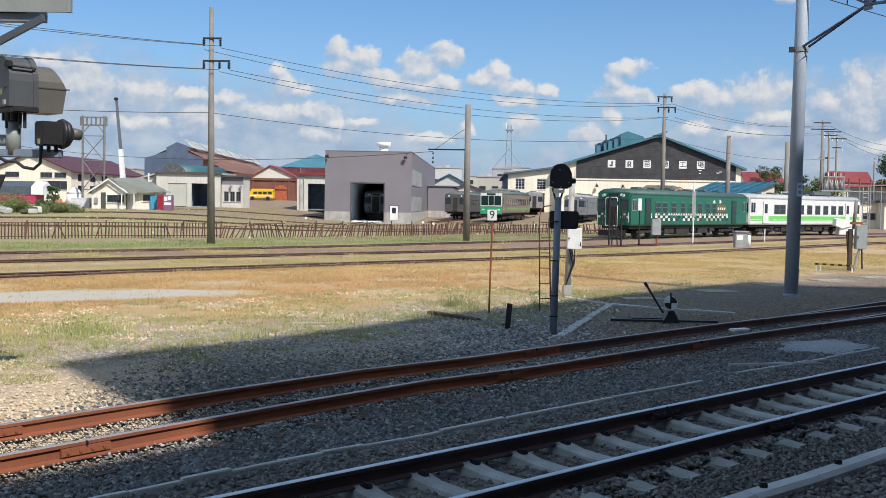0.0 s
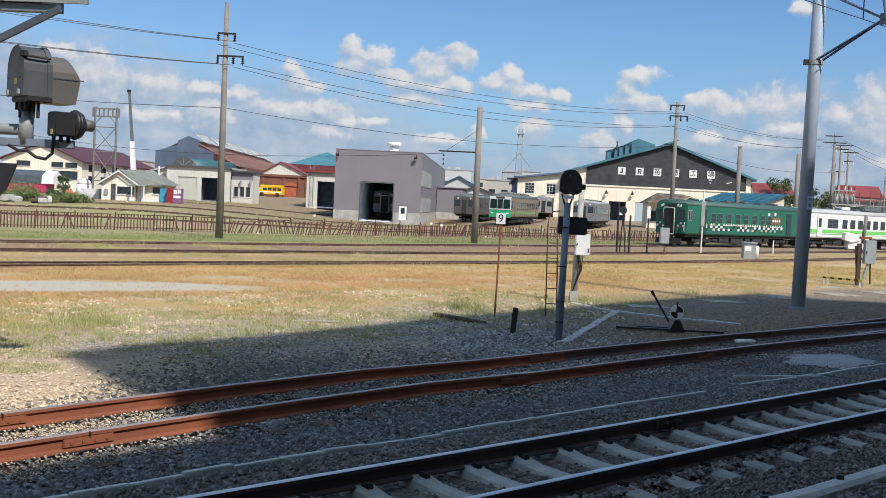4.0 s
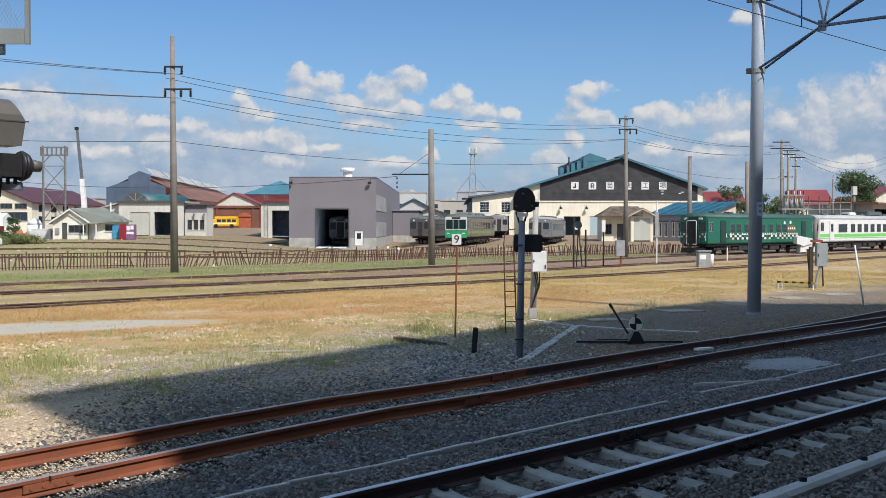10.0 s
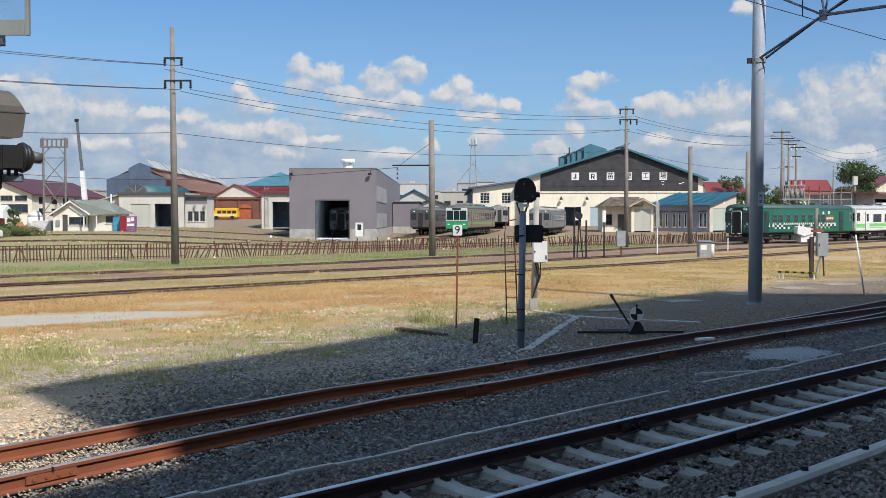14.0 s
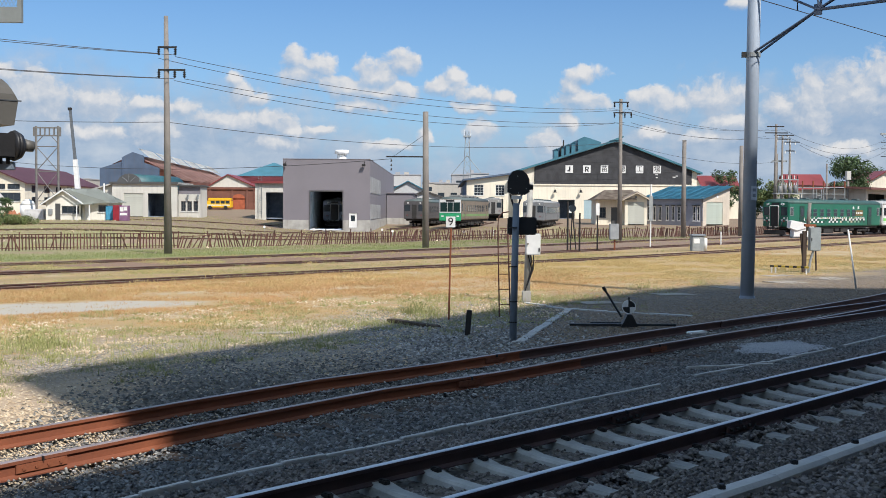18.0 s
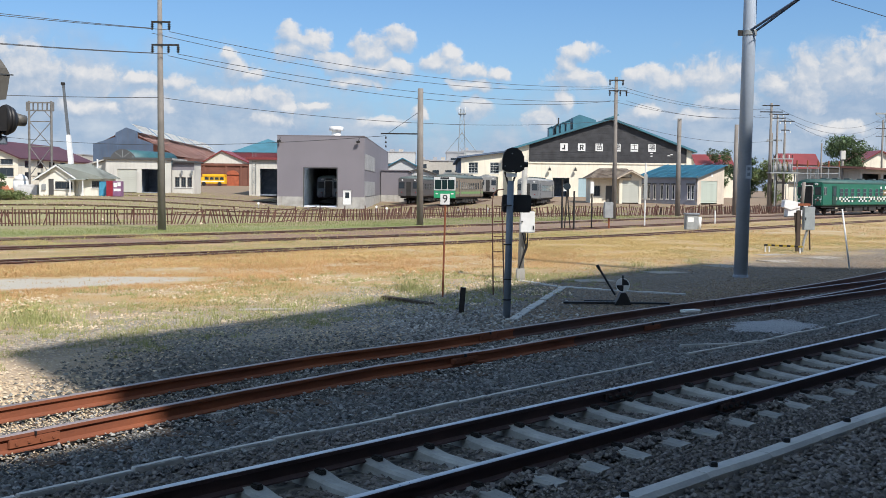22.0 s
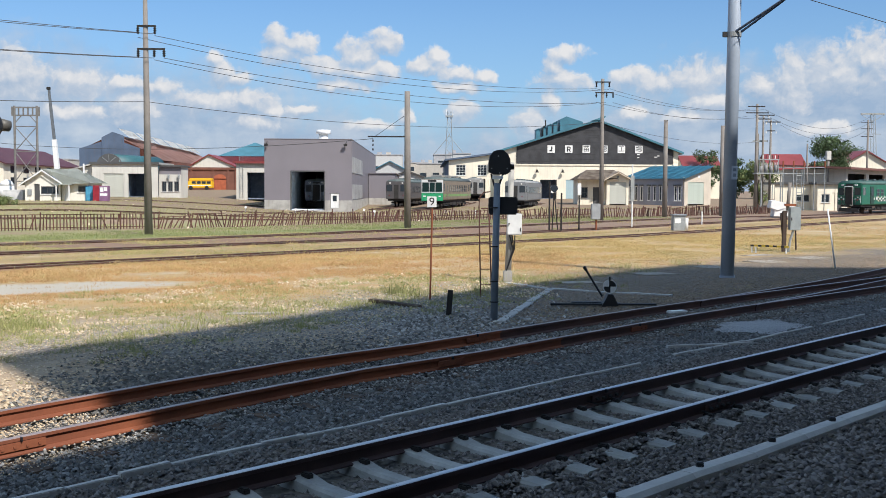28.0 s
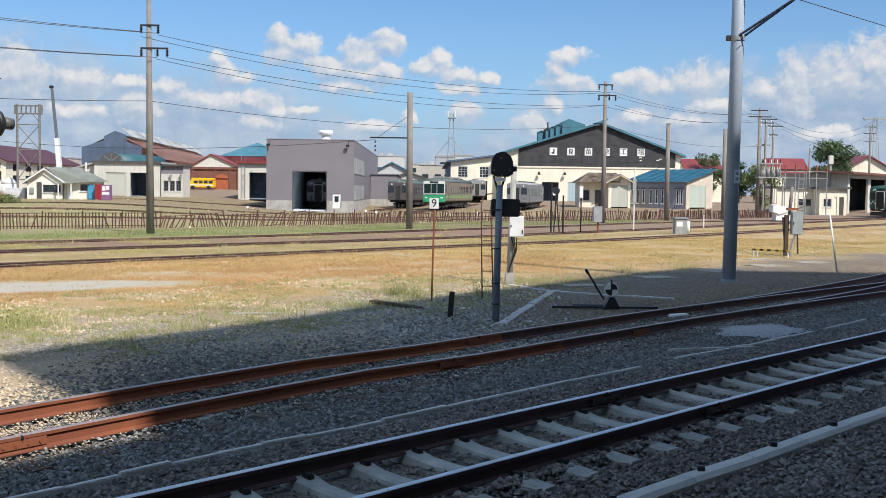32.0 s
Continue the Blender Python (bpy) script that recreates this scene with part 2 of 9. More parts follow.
def island_mat(name, cols, rough=0.9, translucent=0.0):
    """Loose small pieces (stones, blades) that differ one from the next."""
    m = bpy.data.materials.new(name)
    m.use_nodes = True
    nd, ln = m.node_tree.nodes, m.node_tree.links
    bsdf = nd["Principled BSDF"]
    geo = nd.new("ShaderNodeNewGeometry")
    rp = nd.new("ShaderNodeValToRGB")
    el = rp.color_ramp.elements
    while len(el) < len(cols):
        el.new(0.5)
    for i, c in enumerate(cols):
        el[i].position = i / (len(cols) - 1)
        el[i].color = (*c, 1)
    ln.new(geo.outputs["Random Per Island"], rp.inputs[0])
    ns = nd.new("ShaderNodeTexNoise")
    ns.inputs["Scale"].default_value = 0.35
    co = nd.new("ShaderNodeTexCoord")
    ln.new(co.outputs["Object"], ns.inputs["Vector"])
    hs = nd.new("ShaderNodeHueSaturation")
    k = nd.new("ShaderNodeMath")
    k.operation = "MULTIPLY_ADD"
    ln.new(ns.outputs["Fac"], k.inputs[0])
    k.inputs[1].default_value, k.inputs[2].default_value = 0.7, 0.65
    ln.new(k.outputs[0], hs.inputs["Value"])
    ln.new(rp.outputs[0], hs.inputs["Color"])
    ln.new(hs.outputs[0], bsdf.inputs["Base Color"])
    bsdf.inputs["Roughness"].default_value = rough
    if translucent:
        bsdf.inputs["Transmission Weight"].default_value = 0.0
        bsdf.inputs["Subsurface Weight"].default_value = 0.0
    return m


def glass_mat(name, color=(0.03, 0.04, 0.05), rough=0.08):
    m = bpy.data.materials.new(name)
    m.use_nodes = True
    b = m.node_tree.nodes["Principled BSDF"]
    b.inputs["Base Color"].default_value = (*color, 1)
    b.inputs["Roughness"].default_value = rough
    b.inputs["IOR"].default_value = 1.5
    return m


CONCRETE = mat("concrete", (0.42, 0.41, 0.38), 0.9, var=0.25, scale=1.2, fine=30, bump=0.25, stain=0.2)
SLEEPER = mat("sleeper_concrete", (0.40, 0.41, 0.39), 0.9, var=0.3, scale=3, fine=40, bump=0.3, rnd=0.25)
WHITE_CONC = mat("pale_concrete", (0.52, 0.52, 0.50), 0.9, var=0.25, scale=1.5, fine=30, rnd=0.15)
RAIL_RUST = mat("rail_rust", (0.185, 0.060, 0.031), 0.9, var=0.35, scale=0.5, fine=40, tint=(0.29, 0.092, 0.038))
RAIL_SIDING = mat("rail_siding", (0.088, 0.046, 0.040), 0.8, var=0.35, scale=0.8, fine=40, tint=(0.12, 0.052, 0.035))
RAIL_WORN = mat("rail_worn_top", (0.42, 0.33, 0.30), 0.40, metal=0.5, var=0.3, scale=2, fine=30)
RAIL_DARK = mat("rail_dark", (0.075, 0.040, 0.038), 0.7, var=0.35, scale=1.5, fine=40)
RAIL_TOP = mat("rail_polished", (0.68, 0.645, 0.61), 0.33, metal=1.0, var=0.15, scale=4, fine=30, bump=0.03)
IRON = mat("dark_iron", (0.035, 0.033, 0.032), 0.6, metal=0.4, var=0.3)
GALV = mat("galvanised", (0.34, 0.36, 0.36), 0.6, metal=0.25, var=0.2, scale=3, fine=18)
MAST = mat("mast_paint", (0.35, 0.41, 0.49), 0.55, var=0.15, scale=1.0, fine=14, bump=0.05, stain=0.15)
POLE_CONC = mat("pole_concrete", (0.225, 0.205, 0.185), 0.9, var=0.25, scale=1.0, fine=20, stain=0.3)
SIGNAL_GREY = mat("signal_grey", (0.17, 0.21, 0.26), 0.55, var=0.18, scale=3, fine=20, bump=0.05)
BLACK = mat("black_paint", (0.018, 0.018, 0.020), 0.5, var=0.25)
WHITE = mat("white_paint", (0.78, 0.78, 0.76), 0.5, var=0.1, scale=2, fine=15, bump=0.04)
FENCE_RUST = mat("fence_rust", (0.125, 0.058, 0.045), 0.9, var=0.3, rnd=0.5)
# open bays' shade set by lining colour, lightened in the deep shed
DARK_IN = mat("dark_interior", (0.26, 0.31, 0.38), 0.95, var=0.3)
BRIGHT_LINING = mat("bright_lining", (0.82, 0.88, 0.94), 0.95, var=0.15)

# ---- building tools ----


def smooth_step(a, b, v):
    u = min(1.0, max(0.0, (v - a) / (b - a)))
    return u * u * (3 - 2 * u)


def ground_z(x, y):
    """Height of the yard: level by the near tracks, a shallow dip, then rising to the works."""
    z = float(np.interp(y, (-1e4, 30, 62, 124, 156, 190, 260, 5000), (0, 0, -0.3, -0.3, 0, 0.85, 1.5, 1.5)))
    return z + 1.3 * smooth_step(72, 112, y) * (1 - smooth_step(-35, -10, x)) * (1 - smooth_step(300, 600, y))


def part(name, bm, material, parent=None, label="", smooth=False, m=None):
    me = bpy.data.meshes.new(name)
    bm.normal_update()
    bm.to_mesh(me)
    bm.free()
    me.materials.append(material)
    if smooth:
        for p in me.polygons:
            p.use_smooth = True
    ob = new(name, me)
    if parent:
        ob.parent = parent
    if m is not None:
        ob.matrix_basis = m
    if label:
        ob["label"] = label
    return ob


def piece(name, mesh, parent, m):
    ob = new(name, mesh)
    ob.parent = parent
    ob.matrix_basis = m
    return ob


def thing(name, label, category, m=None, group="", kind=""):
    ob = new(name)
    ob.empty_display_size = 0.2
    if m is not None:
        ob.matrix_basis = m
    return tagged(ob, label, category, group, kind)


def box(x0, x1, y0, y1, z0, z1, bevel=0.0, bm=None):
    bm = bm or bmesh.new()
    vs = [bm.verts.new((x, y, z)) for z in (z0, z1) for y in (y0, y1) for x in (x0, x1)]
    fs = [bm.faces.new([vs[i] for i in f]) for f in ((0, 2, 3, 1), (4, 5, 7, 6), (0, 1, 5, 4), (2, 6, 7, 3), (0, 4, 6, 2), (1, 3, 7, 5))]
    if bevel:
        es = list({e for f in fs for e in f.edges})
        bmesh.ops.bevel(bm, geom=es, offset=bevel, segments=2, affect="EDGES")
    return bm


def rod(p0, p1, r0, r1=None, n=12, bm=None, caps=True):
    bm = bm or bmesh.new()
    p0, p1 = Vector(p0), Vector(p1)
    r1 = r0 if r1 is None else r1
    d = (p1 - p0).normalized()
    u = d.orthogonal().normalized()
    v = d.cross(u)
    rings = []
    for p, r in ((p0, r0), (p1, r1)):
        rings.append([bm.verts.new(p + (u * math.cos(2 * math.pi * i / n) + v * math.sin(2 * math.pi * i / n)) * r) for i in range(n)])
    for i in range(n):
        bm.faces.new((rings[0][i], rings[0][(i + 1) % n], rings[1][(i + 1) % n], rings[1][i]))
    if caps:
        bm.faces.new(rings[0][::-1])
        bm.faces.new(rings[1])
    return bm


def tube(pts, r, n=6, bm=None):
    """One unbroken round bar through pts."""
    bm = bm or bmesh.new()
    pts = [Vector(p) for p in pts]
    rings = []
    for i, p in enumerate(pts):
        d = (pts[min(i + 1, len(pts) - 1)] - pts[max(i - 1, 0)]).normalized()
        u = d.cross(Vector((0, 0, 1)))
        u = u.normalized() if u.length > 1e-4 else Vector((1, 0, 0))
        v = d.cross(u)
        rings.append([bm.verts.new(p + (u * math.cos(2 * math.pi * k / n) + v * math.sin(2 * math.pi * k / n)) * r) for k in range(n)])
    for a, b in zip(rings, rings[1:]):
        for k in range(n):
            bm.faces.new((a[k], a[(k + 1) % n], b[(k + 1) % n], b[k]))
    bm.faces.new(rings[0][::-1])
    bm.faces.new(rings[-1])
    return bm


def extrude_poly(pts, axis, a0, a1, bm=None):
    """A prism: the outline pts (2D) pushed along an axis from a0 to a1. axis x: pts are (y, z); y: (x, z); z: (x, y)."""
    bm = bm or bmesh.new()

    def at(p, a):
        return {"x": (a, p[0], p[1]), "y": (p[0], a, p[1]), "z": (p[0], p[1], a)}[axis]
    lo = [bm.verts.new(at(p, a0)) for p in pts]
    hi = [bm.verts.new(at(p, a1)) for p in pts]
    n = len(pts)
    for i in range(n):
        bm.faces.new((lo[i], lo[(i + 1) % n], hi[(i + 1) % n], hi[i]))
    bm.faces.new(lo[::-1])
    bm.faces.new(hi)
    bmesh.ops.recalc_face_normals(bm, faces=bm.faces)
    return bm


def wall(x0, x1, z0, z1, y0, y1, holes, bm=None):
    """A wall in the plane of x and z, y0 to y1 thick, with rectangular openings (x0, x1, z0, z1) through it."""
    bm = bm or bmesh.new()
    xs = sorted({x0, x1, *(h[0] for h in holes), *(h[1] for h in holes)})
    zs = sorted({z0, z1, *(h[2] for h in holes), *(h[3] for h in holes)})
    xs, zs = [x for x in xs if x0 <= x <= x1], [z for z in zs if z0 <= z <= z1]
    solid = {}
    for i in range(len(xs) - 1):
        for j in range(len(zs) - 1):
            cx, cz = (xs[i] + xs[i + 1]) / 2, (zs[j] + zs[j + 1]) / 2
            solid[i, j] = not any(h[0] < cx < h[1] and h[2] < cz < h[3] for h in holes)
    cache = {}

    def v(x, y, z):
        k = (round(x, 4), round(y, 4), round(z, 4))
        if k not in cache:
            cache[k] = bm.verts.new(k)
        return cache[k]
    for (i, j), s in solid.items():
        if not s:
            continue
        a, b, c, d = xs[i], xs[i + 1], zs[j], zs[j + 1]
        bm.faces.new((v(a, y0, c), v(b, y0, c), v(b, y0, d), v(a, y0, d)))
        bm.faces.new((v(a, y1, c), v(a, y1, d), v(b, y1, d), v(b, y1, c)))
        if not solid.get((i - 1, j)):
            bm.faces.new((v(a, y0, c), v(a, y0, d), v(a, y1, d), v(a, y1, c)))
        if not solid.get((i + 1, j)):
            bm.faces.new((v(b, y0, c), v(b, y1, c), v(b, y1, d), v(b, y0, d)))
        if not solid.get((i, j - 1)):
            bm.faces.new((v(a, y0, c), v(a, y1, c), v(b, y1, c), v(b, y0, c)))
        if not solid.get((i, j + 1)):
            bm.faces.new((v(a, y0, d), v(b, y0, d), v(b, y1, d), v(a, y1, d)))
    return bm


def mesh_from(name, verts, faces, material, smooth=False):
    me = bpy.data.meshes.new(name)
    me.from_pydata(verts, [], faces)
    me.materials.append(material)
    me.update()
    if smooth:
        for p in me.polygons:
            p.use_smooth = True
    return me


def bm_mesh(name, bm, material, smooth=False):
    me = bpy.data.meshes.new(name)
    bm.normal_update()
    bm.to_mesh(me)
    bm.free()
    me.materials.append(material)
    if smooth:
        for p in me.polygons:
            p.use_smooth = True
    return me


def curve_points(pts, step):
    """Evenly spaced points and headings along a smooth line through pts."""
    ps = [Vector((*p, 0)) for p in pts]
    ps = [ps[0] * 2 - ps[1], *ps, ps[-1] * 2 - ps[-2]]
    dense = []
    for i in range(1, len(ps) - 2):
        a, b, c, d = ps[i - 1:i + 3]
        for k in range(40):
            t = k / 40
            dense.append(0.5 * (2 * b + (c - a) * t + (2 * a - 5 * b + 4 * c - d) * t * t + (3 * b - a - 3 * c + d) * t ** 3))
    dense.append(ps[-2])
    out, acc = [], 0.0
    for p, q in zip(dense, dense[1:]):
        seg = (q - p).length
        if seg < 1e-6:
            continue
        while acc <= seg:
            out.append((p + (q - p) * (acc / seg), (q - p).normalized()))
            acc += step
        acc -= seg
    return out


# ---- ground ----
GROUND = bpy.data.materials.new("yard_ground")

def ground_material():
    """Grey ballast by the near tracks, dry yellow grass beyond, greener and earthier in the yard."""
    m = GROUND
    m.use_nodes = True
    nd, ln = m.node_tree.nodes, m.node_tree.links
    bsdf = nd["Principled BSDF"]
    co = nd.new("ShaderNodeTexCoord")
    sp = nd.new("ShaderNodeSeparateXYZ")
    ln.new(co.outputs["Object"], sp.inputs[0])

    def noise(scale, detail=5, rough=0.55):
        n = nd.new("ShaderNodeTexNoise")
        n.inputs["Scale"].default_value, n.inputs["Detail"].default_value, n.inputs["Roughness"].default_value = scale, detail, rough
        ln.new(co.outputs["Object"], n.inputs["Vector"])
        return n.outputs["Fac"]

    def math_(op, a, b=None, clamp=False):
        n = nd.new("ShaderNodeMath")
        n.operation, n.use_clamp = op, clamp
        for i, v in enumerate((a, b)):
            if v is None:
                continue
            if isinstance(v, (int, float)):
                n.inputs[i].default_value = v
            else:
                ln.new(v, n.inputs[i])
        return n.outputs[0]

    def mix(f, a, b):
        n = nd.new("ShaderNodeMix")
        n.data_type = "RGBA"
        ln.new(f, n.inputs["Factor"]) if not isinstance(f, float) else None
        for k, v in (("A", a), ("B", b)):
            if isinstance(v, tuple):
                n.inputs[k].default_value = (*v, 1)
            else:
                ln.new(v, n.inputs[k])
        return n.outputs["Result"]
    # distance across the tracks: along the normal of the near rails
    across = math_("ADD", math_("MULTIPLY", sp.outputs[0], -0.74), math_("MULTIPLY", sp.outputs[1], 0.67))
    wob = math_("MULTIPLY", math_("SUBTRACT", noise(0.25, 4), 0.5), 9.0)
    a2 = math_("ADD", across, wob)
    vor = nd.new("ShaderNodeTexVoronoi")
    vor.inputs["Scale"].default_value = 17
    vor.inputs["Randomness"].default_value = 1.0
    ln.new(co.outputs["Object"], vor.inputs["Vector"])
    stone = mix(vor.outputs["Color"], (0.13, 0.122, 0.11), (0.46, 0.43, 0.385))
    stone = mix(math_("MULTIPLY", noise(1.3), 0.7), stone, (0.27, 0.25, 0.22))
    gap = math_("MULTIPLY", math_("SUBTRACT", vor.outputs["Distance"], 0.46), 4.0, clamp=True)
    stone = mix(gap, stone, (0.085, 0.075, 0.065))
    dust = mix(math_("MULTIPLY", math_("SUBTRACT", noise(0.6), 0.4), 3.0, clamp=True), stone, mix(noise(13.0, 6, 0.7), (0.46, 0.39, 0.295), (0.22, 0.185, 0.14)))
    # darker cinder-brown ballast towards the turnout
    turn = math_("MULTIPLY", math_("ADD", math_("ADD", sp.outputs[0], math_("MULTIPLY", math_("SUBTRACT", sp.outputs[1], 14.0), 0.1)), math_("MULTIPLY", wob, 0.25)), 0.3, clamp=True)
    cinder = mix(vor.outputs["Color"], (0.115, 0.092, 0.07), (0.30, 0.245, 0.185))
    cinder = mix(gap, cinder, (0.05, 0.043, 0.038))
    dust = mix(math_("MULTIPLY", turn, 0.85), dust, cinder)
    # sun and shade put into the ground colour: tan in the lit wedge, dark beyond
    tan = math_("MULTIPLY", math_("SUBTRACT", -3.2, math_("ADD", sp.outputs[0], math_("MULTIPLY", wob, 0.12))), 0.6, clamp=True)
    near_ = math_("MULTIPLY", math_("SUBTRACT", 16.2, math_("ADD", sp.outputs[1], math_("MULTIPLY", wob, 0.2))), 0.5, clamp=True)
    sun_shade_tone = mix(noise(9.0, 6, 0.7), (0.13, 0.12, 0.10), (0.075, 0.068, 0.056))
    sun_shade_tone = mix(tan, sun_shade_tone, mix(noise(11.0, 6, 0.7), (0.54, 0.405, 0.265), (0.36, 0.265, 0.17)))
    dust = mix(math_("MULTIPLY", near_, 0.75), dust, sun_shade_tone)
    straw = mix(noise(7.0, 6, 0.7), (0.47, 0.335, 0.16), (0.31, 0.215, 0.10))
    straw = mix(math_("MULTIPLY", math_("SUBTRACT", noise(0.35, 4), 0.5), 3.0, clamp=True), straw, (0.36, 0.21, 0.11))
    straw = mix(math_("MULTIPLY", math_("SUBTRACT", noise(0.75, 6, 0.65), 0.52), 6.0, clamp=True), straw, mix(noise(11.0), (0.52, 0.46, 0.35), (0.33, 0.28, 0.20)))
    green = mix(noise(2.5, 6), (0.15, 0.175, 0.06), (0.235, 0.235, 0.095))
    earth = mix(noise(0.4), (0.31, 0.265, 0.14), (0.22, 0.225, 0.09))
    earth = mix(math_("MULTIPLY", math_("SUBTRACT", noise(0.16, 5), 0.46), 6.0, clamp=True), earth, mix(noise(1.4, 5), (0.33, 0.235, 0.15), (0.22, 0.15, 0.10)))
    f1 = math_("MULTIPLY", math_("SUBTRACT", a2, 15.5), 0.30, clamp=True)
    c = mix(f1, dust, straw)
    f2 = math_("MULTIPLY", math_("SUBTRACT", math_("ADD", across, math_("MULTIPLY", wob, 0.25)), 43.5), 0.7, clamp=True)
    c = mix(f2, c, green)
    f3 = math_("MULTIPLY", math_("SUBTRACT", math_("ADD", across, math_("MULTIPLY", wob, 0.3)), 53.0), 0.5, clamp=True)
    c = mix(f3, c, earth)
    # trodden bare patch of pale grit at the left
    ex = math_("DIVIDE", math_("ADD", sp.outputs[0], 10.5), 4.6)
    ey = math_("DIVIDE", math_("SUBTRACT", math_("SUBTRACT", sp.outputs[1], math_("MULTIPLY", sp.outputs[0], 0.55)), 30.2), 1.7)
    er = math_("ADD", math_("MULTIPLY", ex, ex), math_("MULTIPLY", ey, ey))
    er = math_("ADD", er, math_("MULTIPLY", math_("SUBTRACT", noise(0.9), 0.5), 1.4))
    c = mix(math_("MULTIPLY", math_("SUBTRACT", 1.15, er), 2.0, clamp=True), c, (0.40, 0.365, 0.30))
    # rust-brown formation under the yard tracks
    perp = math_("SUBTRACT", math_("MULTIPLY", sp.outputs[0], 0.784), math_("MULTIPLY", sp.outputs[1], 0.621))
    soil = mix(noise(2.5, 6, 0.65), (0.29, 0.185, 0.12), (0.15, 0.095, 0.064))
    # brown earth and tufts between the first two yard lines
    mid = math_("ABSOLUTE", math_("SUBTRACT", perp, 2.9 - 43.98))
    mid = math_("ADD", mid, math_("MULTIPLY", math_("SUBTRACT", noise(0.5, 5), 0.5), 7.0))
    c = mix(math_("MULTIPLY", math_("SUBTRACT", 5.0, mid), 0.8, clamp=True), c, soil)
    low = math_("ABSOLUTE", math_("SUBTRACT", perp, 10.8 - 43.98))
    low = math_("ADD", low, math_("MULTIPLY", math_("SUBTRACT", noise(0.4, 5), 0.5), 6.0))
    c = mix(math_("MULTIPLY", math_("SUBTRACT", 2.2, low), 0.5, clamp=True), c, mix(noise(1.0), (0.31, 0.25, 0.10), (0.25, 0.16, 0.09)))
    for off in (-1.43, 7.2, 14.4):
        dist = math_("ABSOLUTE", math_("SUBTRACT", perp, off - 43.98))
        dist = math_("ADD", dist, math_("MULTIPLY", math_("SUBTRACT", noise(0.8, 3), 0.5), 1.6))
        c = mix(math_("MULTIPLY", math_("SUBTRACT", 1.55, dist), 1.6, clamp=True), c, soil)
    # the beaten brown ground round the lines further along
    along_ = math_("ADD", math_("MULTIPLY", sp.outputs[0], 0.621), math_("MULTIPLY", sp.outputs[1], 0.784))
    fa = math_("MULTIPLY", math_("SUBTRACT", math_("ADD", along_, wob), 58.0), 0.08, clamp=True)
    fb = math_("MULTIPLY", math_("SUBTRACT", -38.5, math_("ADD", perp, math_("MULTIPLY", wob, 0.3))), 0.6, clamp=True)
    c = mix(math_("MULTIPLY", math_("MULTIPLY", fa, fb), 0.85), c, mix(noise(0.9, 6, 0.65), (0.29, 0.20, 0.14), (0.15, 0.105, 0.075)))
    ln.new(c, bsdf.inputs["Base Color"])
    bsdf.inputs["Roughness"].default_value = 0.95
    bp = nd.new("ShaderNodeBump")
    bp.inputs["Strength"].default_value, bp.inputs["Distance"].default_value = 0.4, 0.03
    ln.new(vor.outputs["Distance"], bp.inputs["Height"])
    ln.new(bp.outputs[0], bsdf.inputs["Normal"])


ground_material()


def build_ground():
    xs = list(np.arange(-70, -20, 2.0)) + list(np.arange(-20, 24, 0.75)) + list(np.arange(24, 110.1, 2.0))
    ys = list(np.arange(-20, 4, 2.0)) + list(np.arange(4, 44, 0.75)) + list(np.arange(44, 240.1, 2.0))
    xs = [-4000, -1500, -500, -200, -110] + xs + [160, 260, 600, 1500, 4000]
    ys = [-4000, -1000, -200, -60] + ys + [300, 420, 650, 1200, 2500, 4500]
    verts = [(x, y, ground_z(x, y) - 0.02 - 0.042 * (1 - smooth_step(9.5, 14, 0.67 * y - 0.74 * x))) for y in ys for x in xs]
    nx = len(xs)
    faces = [(j * nx + i, j * nx + i + 1, (j + 1) * nx + i + 1, (j + 1) * nx + i) for j in range(len(ys) - 1) for i in range(nx - 1)]
    ob = new("ground", mesh_from("ground", verts, faces, GROUND, True))
    tagged(ob, "dry yellow grass, gravel and ballast of a railway yard", "ground", kind="structure")


build_ground()

# ---- tracks ----
TRAIN_P, TRAIN_D = Vector((11.03, 84.75, 0)), Vector((0.621, 0.784, 0))
TRAIN_N = Vector((0.784, -0.621, 0))


def rail_profile(h=0.153, head=0.065, foot=0.127):
    return [(-foot / 2, 0), (foot / 2, 0), (foot / 2, 0.012), (0.012, 0.03), (0.008, h - 0.045), (head / 2, h - 0.035), (head / 2, h - 0.006), (head / 2 - 0.008, h),
            (-head / 2 + 0.008, h), (-head / 2, h - 0.006), (-head / 2, h - 0.035), (-0.008, h - 0.045), (-0.012, 0.03), (-foot / 2, 0.012)]


